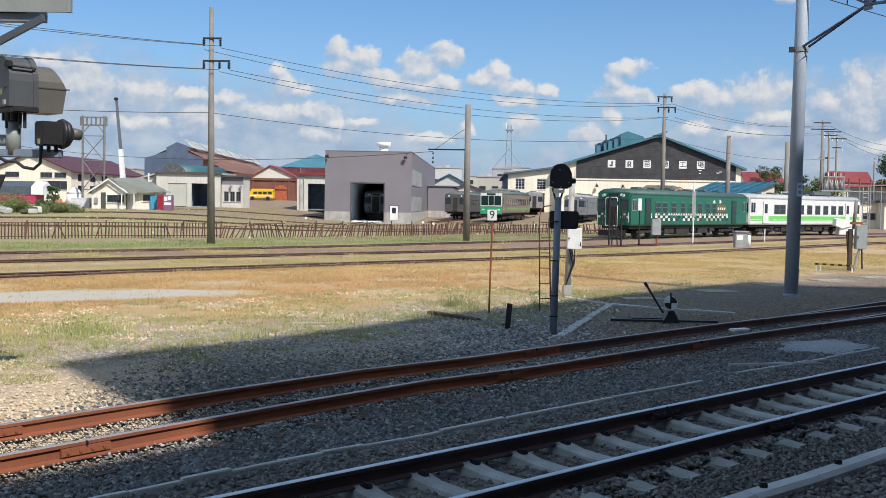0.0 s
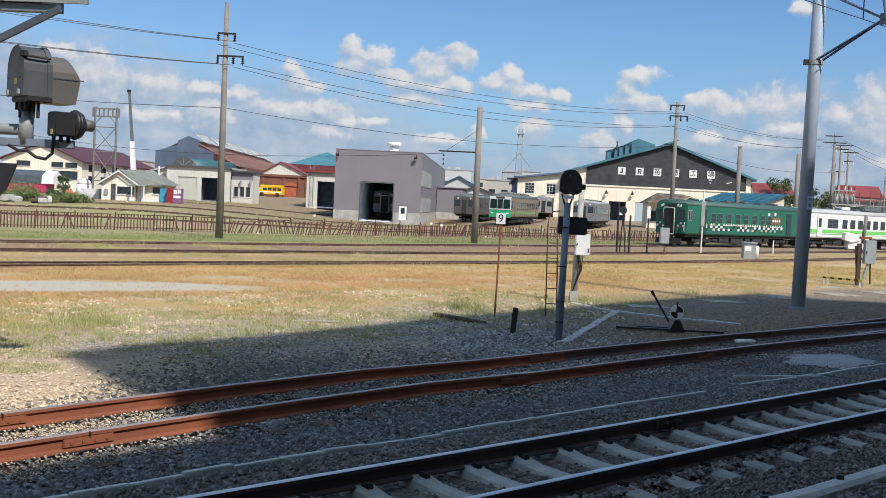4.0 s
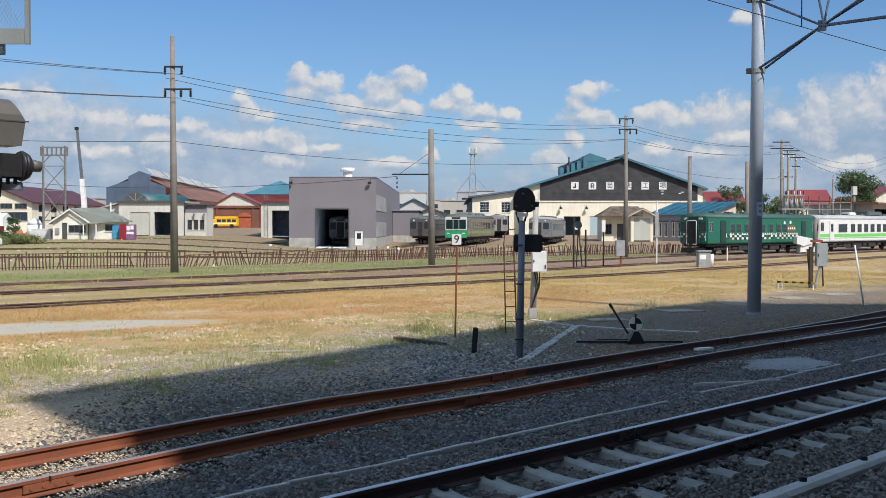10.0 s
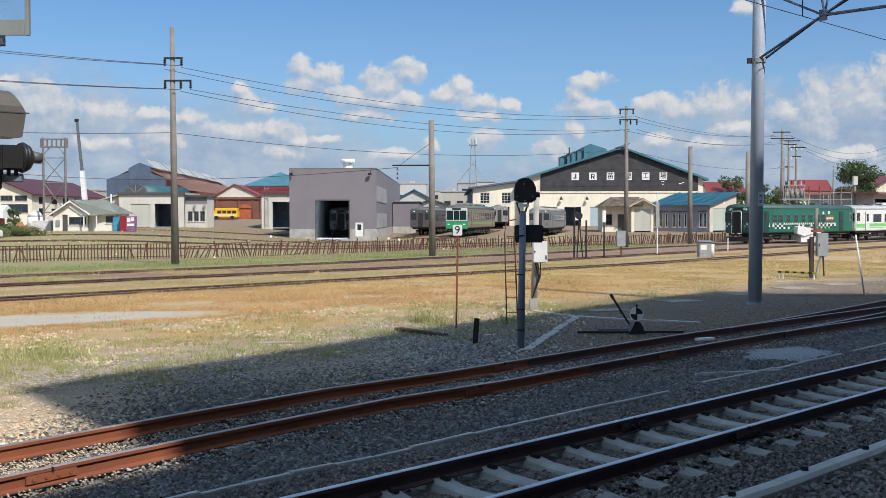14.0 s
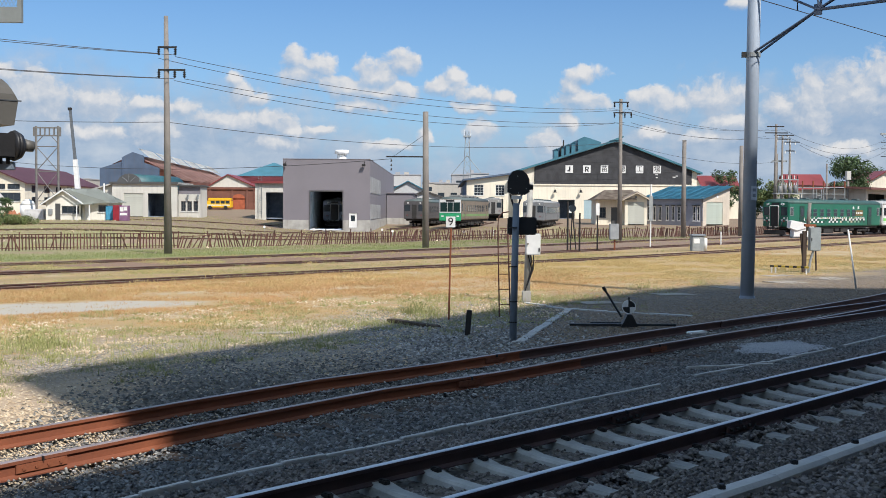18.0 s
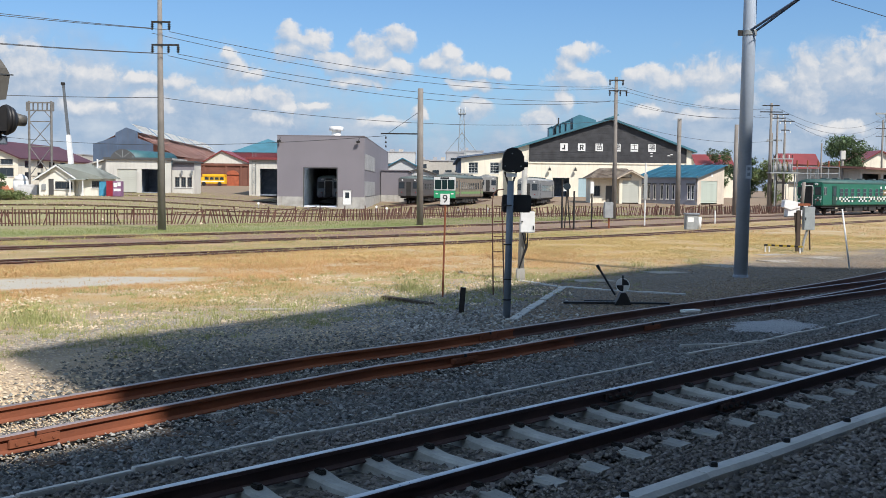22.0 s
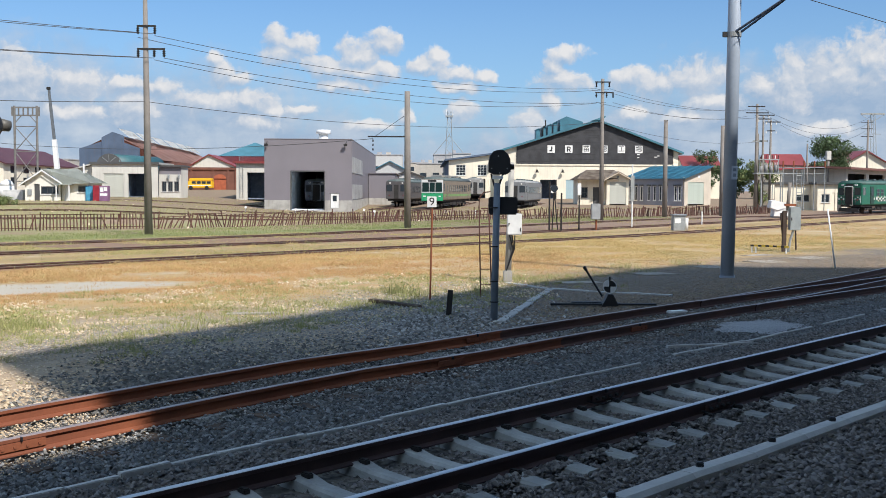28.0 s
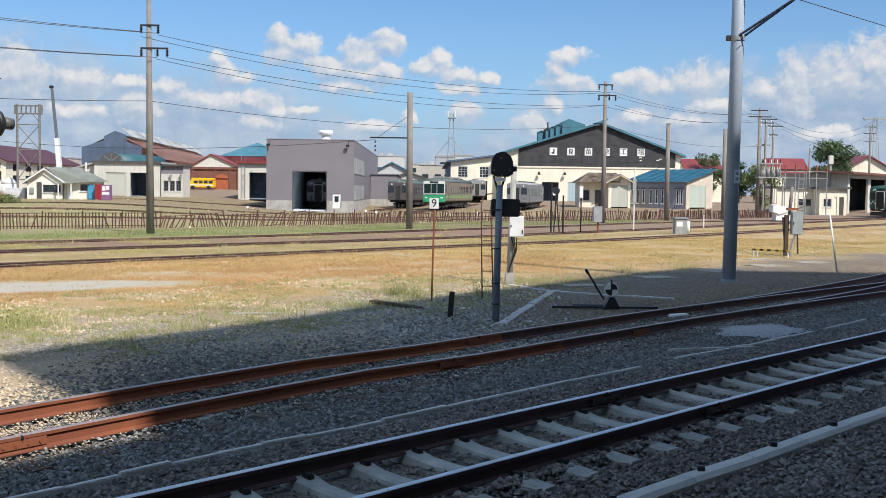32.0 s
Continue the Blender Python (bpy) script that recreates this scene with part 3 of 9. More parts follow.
def sweep_rail(name, line, off, z_off, parent, mat_side, mat_top, label, beyond=None):
    """A rail along line (points and headings), off metres to its right; the running surface is its own face strip."""
    prof = rail_profile()
    n = len(prof)
    verts, faces, mats = [], [], []
    for p, d in line:
        nrm = Vector((d.y, -d.x, 0))
        c = p + nrm * off
        z0 = ground_z(c.x, c.y) + z_off
        for a, h in prof:
            q = c + nrm * a
            verts.append((q.x, q.y, z0 + h))
    for i in range(len(line) - 1):
        for k in range(n):
            faces.append((i * n + k, (i + 1) * n + k, (i + 1) * n + (k + 1) % n, i * n + (k + 1) % n))
            mats.append(1 if k in (6, 7, 8) else 2 if beyond and line[i][0].y > beyond[0] else 0)
    faces.append(tuple(range(n)))
    mats.append(0)
    m0 = (len(line) - 1) * n
    faces.append(tuple(m0 + k for k in reversed(range(n))))
    mats.append(0)
    me = bpy.data.meshes.new(name)
    me.from_pydata(verts, [], faces)
    me.materials.append(mat_side)
    me.materials.append(mat_top)
    if beyond:
        me.materials.append(beyond[1])
    me.polygons.foreach_set("material_index", mats)
    me.update()
    ob = new(name, me)
    ob.parent = parent
    ob["label"] = label
    return ob


def sleeper_mesh_concrete():
    """A pre-stressed sleeper: thick under the rails, waisted and dipped between them."""
    secs = ((-1.0, 0.09, 0.12, 0.17), (-0.82, 0.11, 0.15, 0.18), (-0.53, 0.115, 0.155, 0.205), (-0.30, 0.09, 0.13, 0.165), (0.0, 0.085, 0.12, 0.15),
            (0.30, 0.09, 0.13, 0.165), (0.53, 0.115, 0.155, 0.205), (0.82, 0.11, 0.15, 0.18), (1.0, 0.10, 0.14, 0.17))
    v, f = [], []
    for x, wt, wb, h in secs:
        v += [(x, -wb, 0), (x, wb, 0), (x, wt, h - 0.02), (x, wt - 0.03, h), (x, -wt + 0.03, h), (x, -wt, h - 0.02)]
    for i in range(len(secs) - 1):
        for k in range(6):
            f.append((i * 6 + k, i * 6 + (k + 1) % 6, (i + 1) * 6 + (k + 1) % 6, (i + 1) * 6 + k))
    f.append((5, 4, 3, 2, 1, 0))
    m = (len(secs) - 1) * 6
    f.append(tuple(m + k for k in range(6)))
    return mesh_from("sleeper", v, f, SLEEPER)


SLEEPER_MESH = sleeper_mesh_concrete()
WOOD_SLEEPER = mat("sleeper_timber", (0.12, 0.085, 0.06), 0.95, var=0.4, scale=6, fine=40, rnd=0.4)
TIMBER_MESH = bm_mesh("sleeper", box(-1.05, 1.05, -0.11, 0.11, 0, 0.14, 0.012), WOOD_SLEEPER)
CLIP_MESH = bm_mesh("rail_clip", box(-0.05, 0.05, -0.03, 0.03, 0, 0.05, 0.01), IRON)


def build_track(label, pts, sleeper, gap, z_sleeper, z_rail, side, top, clips=None, gauge=1.067, span=None, beyond=None):
    line = curve_points(pts, 2.0)
    tr = thing("railway_track", label, "track", kind="structure")
    for off in (-(gauge + 0.065) / 2, (gauge + 0.065) / 2):
        sweep_rail("rail", line, off, z_rail, tr, side, top, "worn steel rail", beyond)
    count = 0
    for p, d in curve_points(pts, gap):
        if span and not (span[0] <= p.y <= span[1]):
            continue
        count += 1
        if count > 290:
            break
        rz = math.degrees(math.atan2(d.y, d.x)) + 90
        z = ground_z(p.x, p.y) + z_sleeper
        piece("sleeper", sleeper, tr, pose(p.x, p.y, z, 0, 0, rz + random.uniform(-1, 1)))
        if clips and clips[0] <= p.y <= clips[1]:
            nrm = Vector((d.y, -d.x, 0))
            for o in (-0.66, -0.47, 0.47, 0.66):
                q = p + nrm * o
                piece("rail_clip", CLIP_MESH, tr, pose(q.x, q.y, ground_z(q.x, q.y) + z_rail, 0, 0, rz))
    return tr


T1_P, T1_D = Vector((0.08, 8.93, 0)), Vector((0.695, 0.719, 0)).normalized()


def along(p, d, s):
    q = p + d * s
    return (q.x, q.y)


build_track("main running line on pale concrete sleepers in dark ballast", [along(T1_P, T1_D, s) for s in (-40, 0, 40, 120)], SLEEPER_MESH, 0.62, -0.165, 0.017, RAIL_DARK, RAIL_TOP, clips=(3, 30), span=(-10, 90))
T2 = [(-24, -17), (-11.5, -0.5), (-3.95, 9.72), (-1.27, 13.2), (0.01, 14.45), (1.73, 16.4), (4.84, 19.85), (8.0, 23.0), (11.3, 26.2), (18, 32.6), (32, 46)]
build_track("disused siding with rust-brown rails on half-buried sleepers", T2, TIMBER_MESH, 0.68, -0.175, 0.017, RAIL_RUST, RAIL_WORN, span=(-5, 45), beyond=(15.0, RAIL_SIDING))

# the branch that leaves the siding by the point lever
build_track("turnout branch curving off the siding", [(5.9, 20.9), (7.6, 22.9), (9.3, 24.9), (12.2, 28.5), (16, 33.6), (24, 44.5)], TIMBER_MESH, 0.68, -0.175, 0.013, RAIL_SIDING, RAIL_WORN, span=(24, 45))


def yard_line(off):
    return [tuple((TRAIN_P + TRAIN_N * off + TRAIN_D * s).xy) for s in (-75, -30, 10, 60, 130)]


RAIL_TOP_DULL = mat("rail_dull", (0.13, 0.10, 0.085), 0.5, metal=0.4, var=0.25)
RAIL_YARD = mat("rail_yard", (0.105, 0.052, 0.04), 0.85, var=0.3)
# the line that the railcars take: it bears off to the right beyond the hut
LINE_S = np.arange(-4, 150, 0.5)
LINE_U = np.clip((LINE_S + 4) / 33.4, 0, 1)
LINE_H = radians(34.83) + radians(11.81) * LINE_U ** 2 * (3 - 2 * LINE_U)
LINE_X = 9.95 + np.concatenate([[0], np.cumsum(np.sin(LINE_H) * 0.5)[:-1]])
LINE_Y = 84.08 + np.concatenate([[0], np.cumsum(np.cos(LINE_H) * 0.5)[:-1]])


def line_point(s):
    return Vector((float(np.interp(s, LINE_S, LINE_X)), float(np.interp(s, LINE_S, LINE_Y)), 0))


build_track("weedy yard track with rusty rails that the railcars run on", [tuple((TRAIN_P + TRAIN_N * (o - 1.43) + TRAIN_D * q).xy) for q, o in ((-75, 3.2), (-45, 1.9), (-22, 0.7))] + [tuple(line_point(s).xy) for s in range(-4, 126, 13)], TIMBER_MESH, 0.72, -0.16, -0.105, RAIL_YARD, RAIL_TOP_DULL, span=(15, 160))
for off in (7.2, 14.4):
    build_track("weedy yard track with rusty rails and timber sleepers", yard_line(off), TIMBER_MESH, 0.72, -0.16, -0.105, RAIL_YARD, RAIL_TOP_DULL, span=(15, 160))

# ---- the station behind and above: platform and unseen shade casters ----
PLAT = mat("platform_asphalt", (0.10, 0.10, 0.10), 0.95, var=0.2, scale=1.0, fine=40)
STEEL_ROOF = mat("roof_steel", (0.12, 0.125, 0.13), 0.7, var=0.15, scale=1, fine=10)
N1 = Vector((T1_D.y, -T1_D.x, 0))


def slab(name, corners, z0, z1, material, label, category):
    bm = extrude_poly([(c.x, c.y) for c in corners], "z", z0, z1)
    ob = part(name, bm, material)
    return tagged(ob, label, category, kind="structure")


pe = T1_P + N1 * 5.05
slab("platform", [pe + T1_D * -80, pe + T1_D * 120, pe + T1_D * 120 + N1 * 40, pe + T1_D * -80 + N1 * 40], -0.02, 0.92, PLAT, "asphalt station platform beside the running line", "platform")
# unseen high canopy over the platform, added so its outer edge shades the near track
RISE = math.tan(SUN_EL)


def cast(x, y, z):
    """Where something at height z must stand for its shadow to fall on (x, y)."""
    return Vector((x, y, 0)) + SUN_AZ * (z / RISE)


CD = Vector((0.65, 0.76, 0)).normalized()
CN = Vector((CD.y, -CD.x, 0))
cp = cast(-2.25, 10.27, 9.0)
slab("canopy", [cp + CD * -70, cp + CD * 1.5, cp + CD * 1.5 + CN * 11, cp + CD * -70 + CN * 11], 9.0, 9.25, STEEL_ROOF, "unseen grey steel canopy placed to shade the near track", "canopy")
# unseen dim wall under the canopy, added to keep low sky light off the rails
slab("shade_wall", [cp + CD * -70 + CN * 10.6, cp + CD * 1.0 + CN * 10.6, cp + CD * 1.0 + CN * 10.9, cp + CD * -70 + CN * 10.9], 0.92, 8.998, mat("shade_wall", (0.12, 0.115, 0.11), 0.9, var=0.15), "unseen dim wall under the canopy, blocking low sky light", "wall")
# unseen tall building behind, outlined so its front eave and left corner cast the grass shadow
HB = 22.0
block = [cast(x, y, HB) for x, y in ((-5.95, 14.75), (-5.4, 15.95), (-4.3, 17.2), (-3.0, 19.0), (-1.2, 21.9), (4.9, 30.2), (8.7, 35.3), (10.2, 33.7), (16.5, 33.3))]
block += [block[-1] + Vector((15, -15.5, 0)), block[0] + Vector((15, -15.5, 0))]
slab("unseen_building", block, 0.92, HB, mat("unseen_building_wall", (0.16, 0.155, 0.15), 0.9, var=0.12, scale=0.3, fine=4), "unseen tall grey building shaped to cast the shadow on the grass", "building")

# ---- buildings of the works ----
GREY_CLAD = mat("grey_cladding", (0.20, 0.185, 0.205), 0.6, var=0.08, scale=0.3, fine=6, bump=0.03)
CREAM = mat("cream_render", (0.82, 0.76, 0.62), 0.9, var=0.10, scale=0.4, fine=8, stain=0.18)
PALE = mat("pale_grey_render", (0.60, 0.585, 0.53), 0.9, var=0.12, scale=0.4, fine=8, stain=0.16)
DARK_BOARD = mat("dark_boards", (0.052, 0.053, 0.058), 0.75, var=0.35, scale=0.8, fine=12)
TEAL_ROOF = mat("teal_roof", (0.058, 0.18, 0.235), 0.5, var=0.22, scale=0.5, fine=8, bump=0.05)
BLUE_ROOF = mat("blue_roof", (0.045, 0.20, 0.30), 0.45, var=0.18, scale=0.4, fine=8, bump=0.05)
RED_ROOF = mat("red_roof", (0.22, 0.04, 0.04), 0.5, var=0.2, scale=0.4, fine=8, bump=0.05)
BRICK_RED = mat("brick_red", (0.20, 0.085, 0.06), 0.9, var=0.25, scale=0.6, fine=10)
BLUE_WALL = mat("slate_blue_wall", (0.09, 0.13, 0.20), 0.8, var=0.25, scale=0.4, fine=6, stain=0.2)
MAROON = mat("maroon_roof", (0.09, 0.028, 0.036), 0.6, var=0.2, scale=0.4, fine=8)
GREEN_GREY = mat("grey_green_roof", (0.38, 0.405, 0.365), 0.7, var=0.15, scale=0.5, fine=8)
SHUTTER = mat("shutter_grey", (0.50, 0.51, 0.45), 0.6, var=0.08)
PALE_BLUE = mat("pale_blue_door", (0.36, 0.48, 0.52), 0.6, var=0.08)
SKYLIGHT = mat("skylight_sheet", (0.70, 0.71, 0.68), 0.5, var=0.2, scale=0.5)
GLASS = glass_mat("window_glass")
FRAME_W = mat("frame_white", (0.7, 0.7, 0.68), 0.5, var=0.08)
FRAME_D = mat("frame_dark", (0.08, 0.08, 0.08), 0.5, var=0.1)


def window(parent, x0, x1, z0, z1, y, cols=2, rows=2, frame=None, sill=True):
    """A window set into an opening of a wall facing -y: frame, panes and glazing bars."""
    frame = frame or FRAME_W
    w = part("window", wall(x0, x1, z0, z1, y + 0.05, y + 0.12, [(x0 + 0.07, x1 - 0.07, z0 + 0.07, z1 - 0.07)]), frame, parent)
    iw, ih = (x1 - x0 - 0.14) / cols, (z1 - z0 - 0.14) / rows
    for i in range(cols):
        for j in range(rows):
            a, b = x0 + 0.07 + i * iw, z0 + 0.07 + j * ih
            part("pane", box(a + 0.02, a + iw - 0.02, y + 0.08, y + 0.10, b + 0.02, b + ih - 0.02), GLASS, w)
    for i in range(1, cols):
        a = x0 + 0.07 + i * iw
        part("glazing_bar", box(a - 0.02, a + 0.02, y + 0.06, y + 0.11, z0 + 0.07, z1 - 0.07), frame, w)
    for j in range(1, rows):
        b = z0 + 0.07 + j * ih
        part("glazing_bar", box(x0 + 0.07, x1 - 0.07, y + 0.065, y + 0.105, b - 0.02, b + 0.02), frame, w)
    if sill:
        part("window_sill", box(x0 - 0.06, x1 + 0.06, y - 0.08, y + 0.05, z0 - 0.08, z0), FRAME_W, w)
    return w


def ribbed(name, x0, x1, z0, z1, y, material, parent, step=0.3, depth=0.03, label="", horizontal=True):
    """A rolling shutter or boarded door: a leaf with its slats laid on it."""
    leaf = part(name, box(x0, x1, y + depth * 0.6, y + depth, z0, z1), material, parent, label)
    n = max(2, int(((z1 - z0) if horizontal else (x1 - x0)) / step))
    if horizontal:
        k = (z1 - z0) / n
        me = bm_mesh("slat", box(x0 + 0.01, x1 - 0.01, y, y + depth * 0.6, 0.012, k - 0.012), material)
        for i in range(n):
            piece("slat", me, leaf, pose(0, 0, z0 + k * i))
    else:
        k = (x1 - x0) / n
        me = bm_mesh("slat", box(0.02, k - 0.02, y, y + depth * 0.6, z0 + 0.01, z1 - 0.01), material)
        for i in range(n):
            piece("slat", me, leaf, pose(x0 + k * i, 0, 0))
    return leaf


def dark_room(parent, x0, x1, y0, y1, z0, z1, lining=None):
    """The unlit inside behind an opening: floor, back and side walls and ceiling of the bay."""
    y1 = y1 if y1 > 20 else min(y1, y0 + 4.5)
    bm = bmesh.new()
    box(x0, x1, y1, y1 + 0.2, z0, z1, bm=bm)
    box(x0 - 0.2, x0, y0, y1, z0, z1, bm=bm)
    box(x1, x1 + 0.2, y0, y1, z0, z1, bm=bm)
    box(x0, x1, y0, y1, z1, z1 + 0.2, bm=bm)
    box(x0, x1, y0, y1, z0 - 0.15, z0 + 0.01, bm=bm)
    return part("bay_lining", bm, lining or DARK_IN, parent)


GLAZE_SHEET = mat("glazing_sheet", (0.34, 0.345, 0.35), 0.5, var=0.3, scale=0.4, fine=3)


def grey_shed():
    b = thing("grey_shed", "new grey metal-clad train shed with an open dark doorway", "shed", pose(-18.45, 125, -0.12))
    # local x runs along the front, y away
    part("wall", wall(0, 10.0, 1.15, 8.1, 0, 0.25, [(2.95, 6.95, -1, 4.55), (7.55, 8.55, -1, 1.98)]), GREY_CLAD, b, "grey panel front")
    part("plinth", wall(0, 10.0, -0.8, 1.15, -0.03, 0.25, [(2.95, 6.95, -0.0, 4.55), (7.55, 8.55, 0.3, 1.98)]), CONCRETE, b, "pale concrete plinth")
    side = 60.0
    part("wall", box(9.75, 10.0, 0.25, side, 1.15, 8.1), GREY_CLAD, b)
    part("plinth", box(9.75, 10.03, 0.25, side, -0.8, 1.15), CONCRETE, b)
    part("wall", box(0, 0.25, 0.25, side, -0.8, 8.1), GREY_CLAD, b)
    part("wall", box(0.25, 9.75, side - 0.25, side, -0.8, 8.1), GREY_CLAD, b)
    part("roof", box(-0.03, 10.03, -0.03, side + 0.03, 8.104, 8.2, 0.02), GREY_CLAD, b)
    part("door_frame", wall(2.95, 6.95, 0, 4.55, 0.02, 0.3, [(3.07, 6.83, -0.5, 4.43)]), FRAME_D, b)
    d = part("door", box(7.58, 8.52, 0.06, 0.12, 0.3, 1.96, 0.01), WHITE, b, "white side door")
    part("pane", box(7.82, 8.28, 0.04, 0.058, 1.05, 1.7), GLASS, d)
    dark_room(b, 2.7, 7.3, 0.35, 32, 0.06, 4.9, BRIGHT_LINING)
    # tall translucent strips down the side
    for z0, z1 in ((1.2, 3.0), (4.3, 6.2)):
        w = part("window", box(9.985, 10.035, 0.7, 20.5, z0, z1), GLAZE_SHEET, b, "ribbed translucent side glazing")
        for k in range(20):
            part("slat", box(10.036, 10.07, 0.85 + k * 0.98, 1.6 + k * 0.98, z0 + 0.06, z1 - 0.06), GLAZE_SHEET, w)
    v = part("roof_vent", rod((5.45, 14, 8.2), (5.45, 14, 9.45), 0.6, n=20), WHITE, b, "white roof ventilator", True)
    part("hood", rod((5.45, 14, 9.45), (5.45, 14, 9.95), 0.92, 0.9, 20), WHITE, v, "", True)
    part("kerb", box(3.6, 8.0, 12.6, 15.4, 8.262, 8.4), WHITE, v)
    for x in (0.25, 9.3):
        f = part("floodlight", box(x - 0.2, x + 0.2, -0.55, -0.25, 7.35, 7.6, 0.03), IRON, b, "dark wall floodlight")
        part("bracket", rod((x, -0.28, 7.5), (x + 0.1, 0.0, 7.9), 0.035, n=6), IRON, f)
    # the low annexe on the side
    part("annexe_wall", wall(10.1, 14.0, 1.15, 4.75, 35, 35.25, []), GREY_CLAD, b)
    part("annexe_wall", box(13.75, 14.0, 35.25, 60, 1.15, 4.6), GREY_CLAD, b)
    part("annexe_plinth", box(10.1, 14.03, 34.97, 60, -0.6, 1.15), CONCRETE, b)
    part("annexe_roof", box(10.1, 14.2, 34.8, 60.2, 4.754, 4.88), GREY_CLAD, b)
    return b


grey_shed()


def gabled(name, label, category, m, w, depth, eave, peak, wall_mat, roof_mat, holes=(), front=None, over=0.5, apex=0.5, roof_t=0.18, base=-0.8):
    """A plain gabled building, its gable towards -y, from x 0 to w."""
    b = thing(name, label, category, m)
    ax = w * apex
    part("wall", wall(0, w, base, eave, 0, 0.25, list(holes)), wall_mat, b)
    part("gable", extrude_poly([(0, eave), (w, eave), (ax, peak)], "y", 0, 0.25), front or wall_mat, b)
    part("wall", box(0, 0.25, 0.25, depth, base, eave), wall_mat, b)
    part("wall", box(w - 0.25, w, 0.25, depth, base, eave), wall_mat, b)
    part("wall", box(0.25, w - 0.25, depth - 0.25, depth, base, eave), wall_mat, b)
    part("gable", extrude_poly([(0, eave), (w, eave), (ax, peak)], "y", depth - 0.25, depth), wall_mat, b)
    for sx, ex in ((-1, 0.0), (1, w)):
        run = abs(ex - ax)
        k = (peak - eave) / run
        xe, ze = ex + sx * over, eave - k * over
        t = roof_t
        part("roof", extrude_poly([(ax, peak + 0.01), (ax, peak + 0.01 + t), (xe, ze + 0.01 + t), (xe, ze + 0.01)], "y", -over, depth + over), roof_mat, b)
    return b


def works_hall():
    m = pose(13.0, 190, 0.85)
    dx = -13.0
    doors = [(15.4 + dx, 18.5 + dx, -0.5, 3.3), (20.1 + dx, 23.0 + dx, -0.5, 3.3), (24.6 + dx, 26.8 + dx, -0.5, 3.3), (28.0 + dx, 30.6 + dx, -0.5, 3.3)]
    W, EAVE, PEAK = 31.3, 8.15, 13.5
    b = gabled("works_hall", "large cream works hall with a dark boarded gable and teal roof", "workshop", m, W, 70, EAVE, PEAK, CREAM, TEAL_ROOF, doors, CREAM, over=0.8, apex=0.546, roof_t=0.35)
    # the dark boarded part of the front, laid in long boards
    ax = W * 0.546
    k1, k2 = (PEAK - EAVE) / ax, (PEAK - EAVE) / (W - ax)
    g = part("gable_boarding", extrude_poly([(2.9, 6.05), (30.4, 6.05), (30.4, EAVE + (W - 30.4) * k2 - 0.03), (ax, PEAK - 0.03), (2.9, EAVE + 2.9 * k1 - 0.03)], "y", -0.1, -0.02), DARK_BOARD, b, "blackened horizontal boards")
    z = 6.05
    while z < PEAK - 0.4:
        z1 = z + 0.42
        zz = max(z1 + 0.1, EAVE)
        x0 = max(2.9, (zz - EAVE) / k1 + 0.15)
        x1 = min(30.4, W - (zz - EAVE) / k2 - 0.15)
        if x1 - x0 > 0.6:
            n = max(1, int((x1 - x0) / 5.5))
            for i in range(n):
                a, c = x0 + (x1 - x0) * i / n, x0 + (x1 - x0) * (i + 1) / n
                part("board", box(a + 0.015, c - 0.015, -0.16 + random.uniform(0, 0.015), -0.101, z + 0.015, z1 - 0.015), DARK_BOARD, g)
        z = z1
    # six white plates
    for i, ch in enumerate(("", "", "\u82d7", "\u7a42", "\u5de5", "\u5834")):
        x = 8.95 + i * 3.07
        p = part("sign_plate", box(x - 0.66, x + 0.66, -0.22, -0.165, 8.0, 9.32, 0.01), WHITE, b, "white square sign plate")
        if ch:
            cu = bpy.data.curves.new("character", "FONT")
            cu.body, cu.size, cu.extrude, cu.align_x, cu.align_y = ch, 1.15, 0.01, "CENTER", "CENTER"
            o = new("character", cu)
            o.parent = p
            o.matrix_basis = pose(x, -0.232, 8.68, 90)
            cu.materials.append(BLACK)
        elif i == 0:
            part("character", box(x - 0.02, x + 0.2, -0.235, -0.222, 8.25, 9.1), BLACK, p)
            part("character", box(x - 0.3, x - 0.025, -0.235, -0.222, 8.25, 8.5), BLACK, p)
        else:
            part("character", box(x - 0.32, x - 0.12, -0.235, -0.222, 8.22, 9.1), BLACK, p)
            part("character", box(x - 0.12, x + 0.2, -0.234, -0.222, 8.94, 9.1), BLACK, p)
            part("character", box(x - 0.12, x + 0.2, -0.234, -0.222, 8.53, 8.68), BLACK, p)
            part("character", box(x + 0.14, x + 0.32, -0.236, -0.222, 8.62, 9.02), BLACK, p)
            part("character", extrude_poly([(x - 0.02, 8.53), (x + 0.17, 8.53), (x + 0.36, 8.22), (x + 0.14, 8.22)], "y", -0.235, -0.222), BLACK, p)
    part("lintel_band", box(2.7, W, -0.14, -0.002, 5.78, 6.04), CREAM, b)
    for x0, x1, _, z1 in doors[:2]:
        dark_room(b, x0 - 0.6, x1 + 0.6, 0.3, 16, 0.02, 4.4)
    ribbed("door", doors[2][0], doors[2][1], 0, 3.3, 0.08, PALE_BLUE, b, 0.4, label="pale blue sliding door", horizontal=False)
    ribbed("door", doors[3][0], doors[3][1], 0, 3.3, 0.08, PALE_BLUE, b, 0.4, label="pale blue sliding door", horizontal=False)
    for x in (6.5, 11.0):
        f = part("wall_lamp", rod((x, -0.1, 5.2), (x, -0.55, 5.0), 0.05, n=6), IRON, b, "dark wall lamp")
        part("shade", rod((x, -0.55, 4.55), (x, -0.55, 5.0), 0.3, 0.12, 10), IRON, f)
